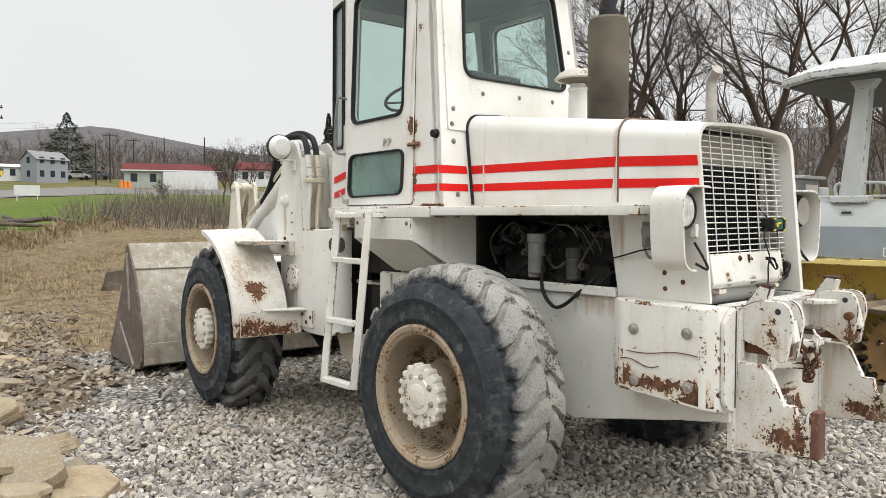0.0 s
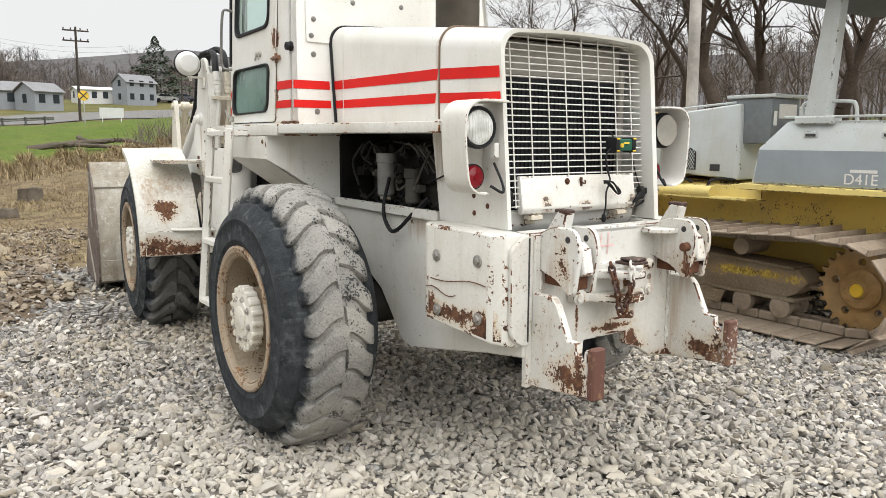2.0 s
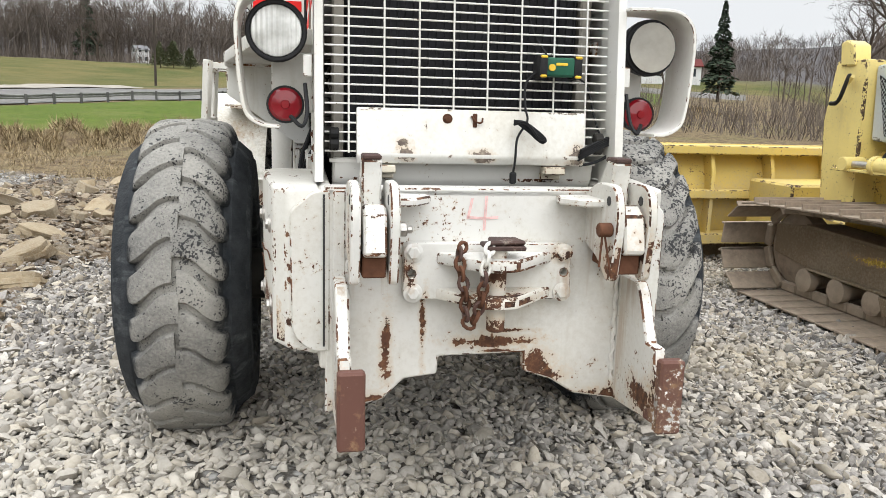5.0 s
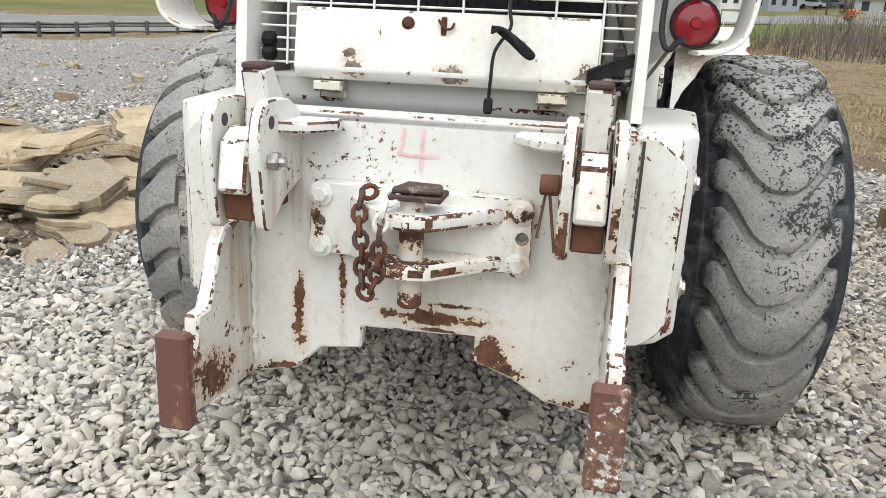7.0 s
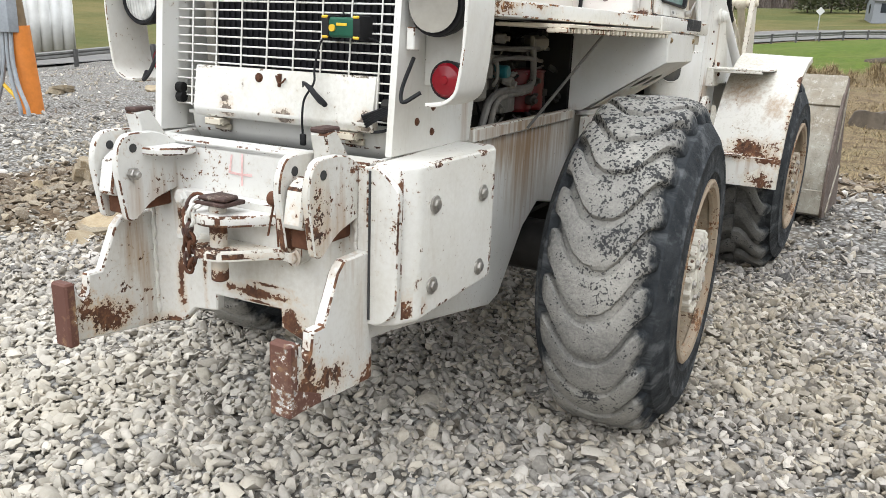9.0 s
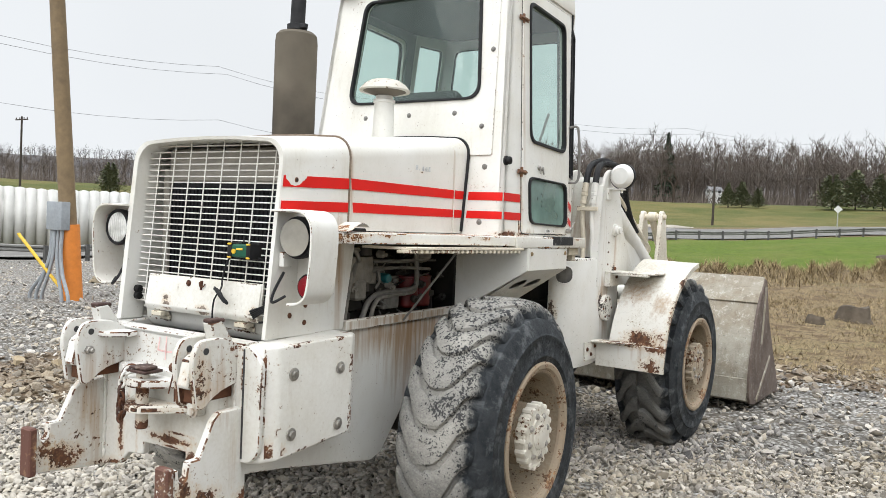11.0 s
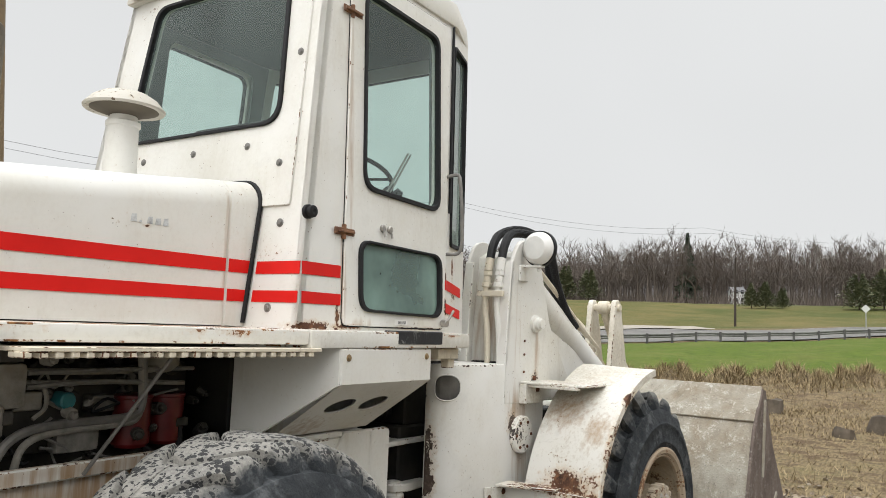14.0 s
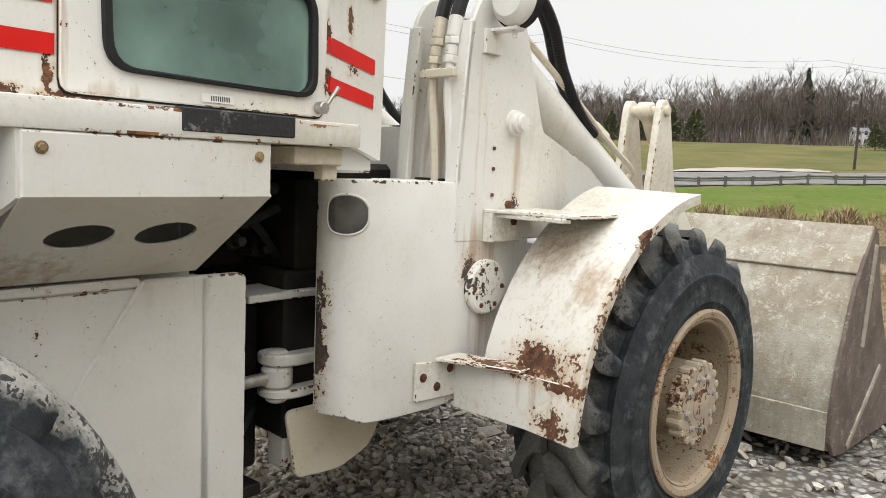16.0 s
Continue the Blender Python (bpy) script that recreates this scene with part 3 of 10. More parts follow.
def holed(bm, outer, holes, at, depth, w=0.0):
    """A plate with holes through it: 2D loops, and at(a, b, d), which gives the place in space at depth d."""
    from mathutils.geometry import tessellate_polygon
    loops = [outer, *holes]
    tris = tessellate_polygon([[Vector((p[0], p[1], 0)) for p in lp] for lp in loops])
    flat = [p for lp in loops for p in lp]
    b = B()
    top, bot = [b.verts.new(at(p[0], p[1], 0)) for p in flat], [b.verts.new(at(p[0], p[1], depth)) for p in flat]
    for t in tris:
        if len(set(t)) == 3:
            b.faces.new([top[i] for i in t])
            b.faces.new([bot[i] for i in reversed(t)])
    s = 0
    for lp in loops:
        k = len(lp)
        for i in range(k):
            j = (i + 1) % k
            b.faces.new((top[s + i], top[s + j], bot[s + j], bot[s + i]))
        s += k
    bmesh.ops.recalc_face_normals(b, faces=b.faces)
    return merge(bm, bev(b, w, 1, 60) if w else b)


def axis_m(p0, p1):
    p0, p1 = Vector(p0), Vector(p1)
    return Matrix.Translation(p0) @ (p1 - p0).to_track_quat("Z", "Y").to_matrix().to_4x4(), (p1 - p0).length


def revolve(bm, prof, p0, p1, seg=24, closed=False, m=None):
    """A profile of (radius, height) turned round the line from p0 towards p1."""
    mm, _ = axis_m(p0, p1)
    b = B()
    rings = []
    for r, h in prof:
        rings.append([b.verts.new(mm @ Vector((r * math.cos(2 * math.pi * i / seg), r * math.sin(2 * math.pi * i / seg), h))) for i in range(seg)] if r > 1e-6 else [b.verts.new(mm @ Vector((0, 0, h)))])
    pairs = list(zip(rings, rings[1:])) + ([(rings[-1], rings[0])] if closed else [])
    for u, v in pairs:
        for i in range(seg):
            j = (i + 1) % seg
            f = [u[i % len(u)], u[j % len(u)], v[j % len(v)], v[i % len(v)]]
            f = list(dict.fromkeys(f))
            if len(f) > 2:
                b.faces.new(f)
    if not closed:
        for r in (rings[0], rings[-1]):
            if len(r) > 2:
                b.faces.new(r)
    bmesh.ops.recalc_face_normals(b, faces=b.faces)
    return merge(bm, b, m)


def rod(bm, p0, p1, r, r1=None, seg=14, w=0.0, m=None):
    d = (Vector(p1) - Vector(p0)).length
    r1 = r if r1 is None else r1
    w = min(w, d * 0.4, r * 0.5)
    prof = [(r, 0), (r1, d)] if w <= 0 else [(r - w, 0), (r, w), (r1, d - w), (r1 - w, d)]
    return revolve(bm, prof, p0, p1, seg, m=m)


def smooth_path(pts, n=6):
    """A Catmull-Rom line through points."""
    P = [Vector(p) for p in pts]
    P = [P[0] * 2 - P[1], *P, P[-1] * 2 - P[-2]]
    out = []
    for a, b, c, d in zip(P, P[1:], P[2:], P[3:]):
        for i in range(n):
            t = i / n
            out.append(0.5 * (2 * b + (c - a) * t + (2 * a - 5 * b + 4 * c - d) * t * t + (3 * b - a - 3 * c + d) * t ** 3))
    out.append(P[-2])
    return out


def tube(bm, pts, r, seg=8, n=5, smooth=True, m=None):
    P = smooth_path(pts, n) if smooth else [Vector(p) for p in pts]
    b = B()
    rings, up = [], Vector((0.13, 0.31, 0.94))
    for i, p in enumerate(P):
        d = (P[min(i + 1, len(P) - 1)] - P[max(i - 1, 0)]).normalized()
        s = d.cross(up)
        if s.length < 0.05:
            s = d.cross(Vector((1, 0, 0)))
        s.normalize()
        up = s.cross(d).normalized()
        rr = r[min(i * len(r) // len(P), len(r) - 1)] if isinstance(r, (list, tuple)) else r
        rings.append([b.verts.new(p + rr * (math.cos(2 * math.pi * k / seg) * s + math.sin(2 * math.pi * k / seg) * up)) for k in range(seg)])
    for u, v in zip(rings, rings[1:]):
        for k in range(seg):
            b.faces.new((u[k], u[(k + 1) % seg], v[(k + 1) % seg], v[k]))
    b.faces.new(rings[0])
    b.faces.new(rings[-1])
    bmesh.ops.recalc_face_normals(b, faces=b.faces)
    return merge(bm, b, m)


def strip(bm, line, width_axis, a, c, t, w=0.0):
    """A bent plate: a 2D line thickened by t and extruded along an axis from a to c."""
    P = [Vector(p) for p in line]
    off = []
    for i, p in enumerate(P):
        d = (P[min(i + 1, len(P) - 1)] - P[max(i - 1, 0)]).normalized()
        off.append(p + Vector((-d.y, d.x)) * t)
    return prism(bm, [tuple(p) for p in P] + [tuple(p) for p in reversed(off)], width_axis, a, c, w)


def bolt(bm, p, d, r=0.018, h=0.014, washer=True):
    p, d = Vector(p), Vector(d).normalized()
    if washer:
        revolve(bm, [(r * 1.5, 0), (r * 1.5, h * 0.3), (r * 1.35, h * 0.4)], p, p + d, 12)
    revolve(bm, [(r, 0), (r, h * 0.85), (r * 0.8, h)], p, p + d, 6)


def quad_strip(bm, rows):
    """A sheet through rows of points."""
    b = B()
    V = [[b.verts.new(p) for p in r] for r in rows]
    for u, v in zip(V, V[1:]):
        for i in range(len(u) - 1):
            b.faces.new((u[i], u[i + 1], v[i + 1], v[i]))
    return merge(bm, b)

# ---------- the wheel loader ----------
MR = pose(3.55, 2.80, 0, 0, 0, -0.7)
MF = MR.inverted() @ pose(3.567, 4.20, 0, 0, 0, -5.1)
loader = thing("wheel_loader", MR, "old white wheel loader with red stripes and rusty chips on gravel", "wheel loader")


def rpart(name, bm, mat, label="", parent=None, angle=32):
    return part(name, bm, mat, parent or loader, label, angle)


def fpart(name, bm, mat, label="", parent=None, angle=32):
    """A part of the front frame, which is steered a little to the right."""
    ob = part(name, bm, mat, parent or loader, label, angle)
    if parent is None:
        ob.matrix_basis = MF
    return ob


def tyre_mesh(name, mat, R, W, lugs, wear, flat, turn=0.0, hand=1.0, crown=0.9):
    """A loader tyre round the x axis: the carcass, then each chevron lug."""
    b = B()
    hw = W / 2
    made = []

    def press(bm):
        for v in bm.verts:
            if v.co.z < -flat:
                over = -flat - v.co.z
                v.co.z = -flat - over * 0.12
                v.co.x *= 1 + 0.9 * over
            elif v.co.z < -0.40 and abs(v.co.x) > hw * 0.8:
                v.co.x *= 1 + 0.10 * ((-v.co.z - 0.40) / (flat - 0.40)) ** 2
        return bm
    # carcass: full sidewalls, round shoulders, a crowned tread
    base = R - wear
    prof = [(0.335, hw * 0.80), (0.352, hw * 0.95), (0.378, hw * 0.985), (0.383, hw * 1.004), (0.392, hw * 1.006), (0.397, hw * 0.995), (0.43, hw * 1.0), (0.47, hw * 0.985), (0.475, hw * 0.998), (0.486, hw * 0.994), (0.491, hw * 0.968), (0.52, hw * 0.935), (0.56, hw * 0.88 * crown), (base - 0.065, hw * 0.74 * crown), (base - 0.026, hw * 0.60 * crown), (base - 0.008, hw * 0.42 * crown), (base, hw * 0.2 * crown), (base + 0.001, 0)]
    prof = prof + [(r, -h) for r, h in reversed(prof[:-1])]
    revolve(b, prof, (0, 0, 0), (1, 0, 0), 84, True)
    cross = [(0.0, R, 0.0), (0.16, R - 0.001, 0.16), (0.32, R - 0.003, 0.34), (0.48, R - 0.006, 0.52), (0.62, R - 0.012, 0.68), (0.72, R - 0.026, 0.80), (0.79, R - 0.055, 0.90), (0.845, R - 0.090, 0.98), (0.885, R - 0.122, 1.03)]
    step = 2 * math.pi / lugs
    for side in (1, -1):
        for k in range(lugs):
            a0 = step * (k + (0.0 if side > 0 or hand < 0 else 0.5)) + turn
            jit = random.Random(k * 7 + side * 3 + int(turn * 100))
            worn = 1.0 + jit.uniform(-0.12, 0.12)
            start = jit.uniform(-0.07, 0.05) if hand > 0 else -0.02
            bb = B()
            rings = []
            last = len(cross) - 1
            for i, (xf, rr, f) in enumerate(cross):
                sweep = hand * step * (1.0 * f - 0.16 * math.sin(2 * math.pi * f)) + 0.016 * noise.noise(Vector((k * 1.7, f * 3, side * 2)))
                lw = step * (0.85 - 0.24 * f * f) * (1.0 if wear < 0.03 else 0.66) * worn
                if i >= last - 1:
                    lw *= 0.86 if i == last - 1 else 0.60
                x = side * hw * (start if i == 0 else xf * crown)
                sink = 0.035 if f < 0.6 else 0.05
                top = rr + 0.003 * noise.noise(Vector((k * 3.1, f * 4, side)))
                if i == last:
                    top -= 0.010
                ring = []
                for da, dr in ((-0.52, -sink), (-0.475, -0.012), (-0.43, -0.003), (-0.22, 0.0), (0.22, 0.0), (0.43, -0.003), (0.475, -0.012), (0.52, -sink)):
                    aa = a0 + sweep + da * lw
                    # the sides lean along the carcass, so that the lug wraps the shoulder
                    xx = x - side * hw * max(0.0, f - 0.5) * 0.9 * (-dr) / 0.05 * 0.35
                    ring.append(bb.verts.new((xx, (top + dr) * math.cos(aa), (top + dr) * math.sin(aa))))
                rings.append(ring)
            for u, v in zip(rings, rings[1:]):
                for i in range(7):
                    bb.faces.new((u[i], u[i + 1], v[i + 1], v[i]))
            bb.faces.new(rings[0])
            bb.faces.new(rings[-1])
            bmesh.ops.recalc_face_normals(bb, faces=bb.faces)
            made.append(finish(press(bb), "tread_lug", mat, 50))
    return [finish(press(b), name, mat, 38)] + made


def wheel(me_tyre, side, mloc, label, hub_mat=None):
    """side: 1 where the outer face looks to +x."""
    o_, q_ = (side * 0.033, 0, 0), (side * 1.033, 0, 0)
    b = B()
    # rim barrel and dished disc, turned about x
    prof = [(0.335, 0.165), (0.352, 0.172), (0.352, 0.190), (0.338, 0.197), (0.318, 0.190), (0.312, 0.176), (0.300, 0.150), (0.290, 0.01), (0.272, -0.02), (0.20, -0.045), (0.17, -0.055), (0.17, -0.11), (0.325, -0.16)]
    revolve(b, prof, o_, q_, 56, True)
    rim = part("wheel", b, M_rim, loader, label)
    rim.matrix_basis = mloc
    for k, me_ in enumerate(me_tyre):
        new("tread_lug" if k else "tyre", me_).parent = rim
    b = B()
    revolve(b, [(0.338, 0.188), (0.356, 0.189), (0.357, 0.206), (0.346, 0.212), (0.326, 0.208), (0.315, 0.194)], o_, q_, 56, True)
    revolve(b, [(0.314, 0.186), (0.318, 0.193), (0.312, 0.199), (0.305, 0.193), (0.303, 0.180)], o_, q_, 56, True)
    part("rim_flange", b, M_rimrust, rim, "rusty lock ring of the rim")
    b = B()
    revolve(b, [(0.165, -0.06), (0.165, 0.03), (0.150, 0.05), (0.148, 0.15), (0.12, 0.152)], o_, q_, 32)
    part("hub_drum", b, M_rim, rim)
    b = B()
    revolve(b, [(0.146, 0.150), (0.150, 0.154), (0.150, 0.196), (0.143, 0.203), (0.10, 0.205), (0.092, 0.211), (0.0, 0.212)], o_, q_, 36)
    scallops = []
    for k in range(18):
        a = 2 * math.pi * k / 18
        scallops.append(B())
        rod(scallops[-1], (side * 0.185, 0.146 * math.cos(a), 0.146 * math.sin(a)), (side * 0.240, 0.146 * math.cos(a), 0.146 * math.sin(a)), 0.0165, seg=8, w=0.004)
    revolve(b, [(0.062, 0.205), (0.062, 0.214), (0.055, 0.217), (0.0, 0.217)], o_, q_, 24)
    hub = part("hub", b, hub_mat or M_hub, rim, "chipped cream planetary hub")
    for sc in scallops:
        part("hub_scallop", sc, hub_mat or M_hub, hub)
    for k in range(8):
        a = 2 * math.pi * (k + 0.3) / 8
        b = B()
        bolt(b, (side * 0.237, 0.10 * math.cos(a), 0.10 * math.sin(a)), (side, 0, 0), 0.012, 0.013)
        bo = part("hub_bolt", b, M_chrome, rim)
    for k in range(10):
        a = 2 * math.pi * (k + 0.5) / 10
        b = B()
        bolt(b, (side * -0.008, 0.215 * math.cos(a), 0.215 * math.sin(a)), (side, 0, 0), 0.018, 0.026)
        part("wheel_nut", b, M_rim, rim)
    return rim


tyre_r = tyre_mesh("tyre", M_tyre_rear, 0.650, 0.485, 26, 0.024, 0.610, 0.1, 0.62, 0.85)
tyre_rr = tyre_mesh("tyre", M_tyre_right, 0.650, 0.485, 25, 0.022, 0.610, 0.32, -1.0, 0.93)
tyre_f = tyre_mesh("tyre", M_tyre_front, 0.662, 0.48, 20, 0.050, 0.618, 0.25, 1.0, 0.97)
for s in (-1, 1):
    m = pose(-0.918 if s < 0 else 0.900, 0.07 if s < 0 else 0.055, 0.605, 0, 0, 0)
    wheel(tyre_r if s < 0 else tyre_rr, s, m, "rear wheel with worn dusty tyre and tan dished rim")
    wheel(tyre_f, s, MF @ pose(-0.925 if s < 0 else 0.945, 1.435, 0.610), "front wheel with deep dark lugged tyre and tan rim", M_hub_rusty if s > 0 else None)

# axles
b = B()
rod(b, (-0.9, 0.06, 0.605), (0.9, 0.06, 0.605), 0.11, seg=16)
revolve(b, [(0.10, -0.22), (0.24, -0.10), (0.24, 0.10), (0.10, 0.22)], (0, 0, 0.60), (1, 0, 0.60), 20)
rpart("rear_axle", b, M_black)
b = B()
rod(b, (-0.9, 1.43, 0.615), (0.9, 1.43, 0.615), 0.11, seg=16)
revolve(b, [(0.10, -0.22), (0.25, -0.10), (0.25, 0.10), (0.10, 0.22)], (0, 1.43, 0.60), (1, 1.43, 0.60), 20)
fpart("front_axle", b, M_black)

# ---- rear frame ----
side_profile = [(-1.19, 0.60), (-0.95, 0.565), (-0.34, 0.45), (-0.26, 0.47), (-0.05, 0.70), (0.10, 0.78), (0.42, 0.72), (0.60, 0.52), (1.13, 0.48), (1.13, 1.14), (0.55, 1.14), (0.42, 1.14), (-0.60, 1.115), (-1.19, 1.10)]
for s in (-1, 1):
    b = B()
    prism(b, side_profile, "x", s * 0.445, s * 0.410, 0.006)
    prism(b, [(-0.60, 1.10), (0.42, 1.105), (0.42, 1.148), (-0.60, 1.148)], "x", s * 0.470, s * 0.440, 0.005)
    rpart("frame_side", b, M_white, "white frame side plate streaked with dirt")
    b = B()
    prism(b, [(0.62, 0.50), (1.268, 0.455), (1.268, 1.118), (1.245, 1.129), (0.957, 1.133), (0.66, 0.70)], "x", s * 0.515, s * 0.485, 0.006)
    prism(b, [(0.46, 0.72), (0.70, 0.62), (0.985, 1.09), (0.94, 1.112), (0.46, 1.112)], "x", s * 0.507, s * 0.485, 0.004)
    tube(b, [(s * 0.511, 0.66, 0.695), (s * 0.511, 0.79, 0.878), (s * 0.513, 0.955, 1.128)], 0.007, 6, 1, False)
    prism(b, [(s * 0.515, 1.12), (s * 0.43, 1.12), (s * 0.43, 1.15), (s * 0.515, 1.15)], "z", 0.48, 1.125, 0.004)
    rpart("frame_cheek", b, M_white, "white frame plate ahead of the rear tyre")
    b = B()
    box(b, s * 0.445, s * 0.512, 0.50, 0.95, 1.114, 1.138, 0.006)
    rpart("frame_rail", b, M_white)

# counterweight boxes
for s in (-1, 1):
    b = B()
    pts = [(s * 0.445, -1.182), (s * 0.53, -1.182), (s * 0.572, -1.13), (s * 0.612, -0.735), (s * 0.58, -0.68), (s * 0.445, -0.68)]
    bb = B()
    lo = [bb.verts.new((x, y, 0.655 + 0.05 * max(0, (y + 1.2)) / 0.5 - (0.02 if abs(x) < 0.5 else 0))) for x, y in pts]
    hi = [bb.verts.new((x, y, 1.105 + (0.012 if y > -1 else 0))) for x, y in pts]
    bb.faces.new(lo)
    bb.faces.new(hi)
    for i in range(6):
        bb.faces.new((lo[i], lo[(i + 1) % 6], hi[(i + 1) % 6], hi[i]))
    bmesh.ops.recalc_face_normals(bb, faces=bb.faces)
    bev(bb, 0.016, 3, 30)
    merge(b, bb)
    cw = rpart("counterweight", b, M_white_box, "white bolted counterweight with a rusty lower edge")
    for y, z in ((-1.06, 0.99), (-0.805, 0.985), (-0.81, 0.752), (-1.065, 0.755)):
        x = 0.578 + (y + 1.07) * 0.10
        b = B()
        revolve(b, [(0.026, -0.004), (0.026, 0.004), (0.019, 0.006)], (s * x, y, z), (s * x + s, y, z), 14)
        bolt(b, (s * (x + 0.002), y, z), (s, 0, 0), 0.0165, 0.012, False)
        rpart("bolt", b, M_chrome, parent=cw)

# cracks in the filler of the left box
for y0, y1, z, dz in ((-1.11, -0.77, 0.895, 0.022), (-0.93, -0.74, 0.83, -0.03)):
    b = B()
    tube(b, [(-(0.576 + (y0 + (y1 - y0) * k / 7 + 1.13) * 0.1013), y0 + (y1 - y0) * k / 7, z + dz * math.sin(k * 0.9) * 0.35 - dz * (k / 7) ** 2 * 0.5) for k in range(8)], 0.0022, 5, 3)
    rpart("crack", b, M_rust)

# rear plate with the notch
b = B()
back = [(-0.43, 1.105), (-0.43, 0.472), (-0.27, 0.505), (-0.21, 0.565), (-0.115, 0.575), (-0.112, 0.628), (0.140, 0.632), (0.142, 0.575), (0.23, 0.545), (0.30, 0.50), (0.445, 0.475), (0.445, 1.105)]
prism(b, back, "y", -1.20, -1.165, 0.005)
box(b, -0.43, 0.445, -1.2, -1.115, 1.085, 1.108, 0.004)
rpart("rear_plate", b, M_white_worn, "white rear plate with rust scrapes along a cut-out")
b = B()
box(b, -0.40, 0.40, -1.16, -0.80, 0.96, 1.02, 0.006)
rpart("rear_crossmember", b, M_black, "oily black cross member under the grille")
# wing corners beside the plate
for s in (-1, 1):
    b = B()
    c = 0.012
    prism(b, rounded([(c + s * 0.43, 1.10), (c + s * 0.47, 1.10), (c + s * 0.537, 1.045), (c + s * 0.532, 0.70), (c + s * 0.48, 0.655), (c + s * 0.43, 0.655)], [0, 0.02, 0.02, 0.03, 0.02, 0], 3), "y", -1.205, -1.183, 0.004)
    rpart("corner_plate", b, M_white_worn)

# hitch: plate, clevis, pin, chain
b = B()
holes = [[(x + 0.012 * math.cos(a * math.pi / 4), z + 0.012 * math.sin(a * math.pi / 4)) for a in range(8)] for x, z in ((0.235, 0.878), (-0.20, 0.878))]
holed(b, rounded([(-0.22, 0.963), (0.252, 0.958), (0.256, 0.80), (-0.222, 0.808)], 0.02, 3), holes, lambda x, z, d: (x, -1.242 + d, z), 0.042, 0.004)
hitch = rpart("hitch_plate", b, M_white_worn, "bolted white drawbar plate with chipped paint")
for x, z in ((-0.196, 0.938), (0.230, 0.934), (-0.196, 0.826), (0.230, 0.822)):
    b = B()
    bolt(b, (x, -1.243, z), (0, -1, 0), 0.018, 0.016)
    rpart("bolt", b, M_white_worn, parent=hitch)
for z0, z1, nm in ((0.905, 0.938, "upper_clevis_arm"), (0.806, 0.838, "lower_clevis_arm")):
    b = B()
    jaw = [(-0.135, -1.238), (-0.115, -1.262), (-0.06, -1.335), (-0.025, -1.368), (0.02, -1.378), (0.065, -1.368), (0.10, -1.335), (0.17, -1.262), (0.20, -1.238)]
    prism(b, jaw, "z", z0, z1, 0.008, seg=2)
    rpart(nm, b, M_white_worn if z0 > 0.85 else paint("rusty_clevis_paint", (0.74, 0.72, 0.67), 1.6, 0.3, 0.02, patches=[(0.02, -1.35, 0.82, 0.12, 0.05, 0.05)]), parent=hitch)
b = B()
rod(b, (0.02, -1.318, 0.735), (0.02, -1.318, 0.965), 0.025, seg=18, w=0.005)
rpart("drawbar_pin", b, paint("rusty_pin_paint", (0.62, 0.58, 0.52), 2.2, 0.4, 0.01, patches=[(0.02, -1.318, 0.74, 0.05, 0.05, 0.03), (0.02, -1.318, 0.89, 0.05, 0.05, 0.02)]), "rusty drawbar pin", hitch)
b = B()
box(b, -0.02, 0.085, -1.362, -1.272, 0.962, 0.974, 0.003)
prism(b, [(-0.015, -1.36), (0.085, -1.355), (0.075, -1.29), (0.0, -1.28)], "z", 0.976, 0.988, 0.004)
rpart("pin_handle", b, M_rust_light, "rusty pin plate", hitch)


def chain(parent_ob, pts, r=0.0048, L=0.034, nm="chain_link"):
    P = smooth_path(pts, 24)
    acc, last, k = 0.0, P[0], 0
    for p, q in zip(P, P[1:]):
        acc += (q - p).length
        if acc >= L * 0.72:
            acc = 0.0
            d = (q - p).normalized()
            s_ = d.cross(Vector((0.2, -1, 0.15))).normalized()
            if k % 2:
                s_ = d.cross(s_).normalized()
            ring = [q + d * (L / 2) * math.cos(a) + s_ * (L * 0.36) * math.sin(a) for a in [2 * math.pi * i / 10 for i in range(11)]]
            b_ = B()
            tube(b_, ring, r, 6, 1, False)
            part(nm, b_, (M_rust if k % 3 else M_rust_light) if k > 2 else M_white_worn, parent_ob)
            k += 1


chain(hitch, [(0.0, -1.345, 0.985), (-0.022, -1.368, 0.955), (-0.030, -1.378, 0.90), (-0.034, -1.37, 0.84), (-0.044, -1.36, 0.79), (-0.062, -1.356, 0.768), (-0.072, -1.352, 0.80), (-0.074, -1.346, 0.85), (-0.084, -1.335, 0.91), (-0.084, -1.315, 0.955), (-0.060, -1.29, 0.966)], 0.0056, 0.036)

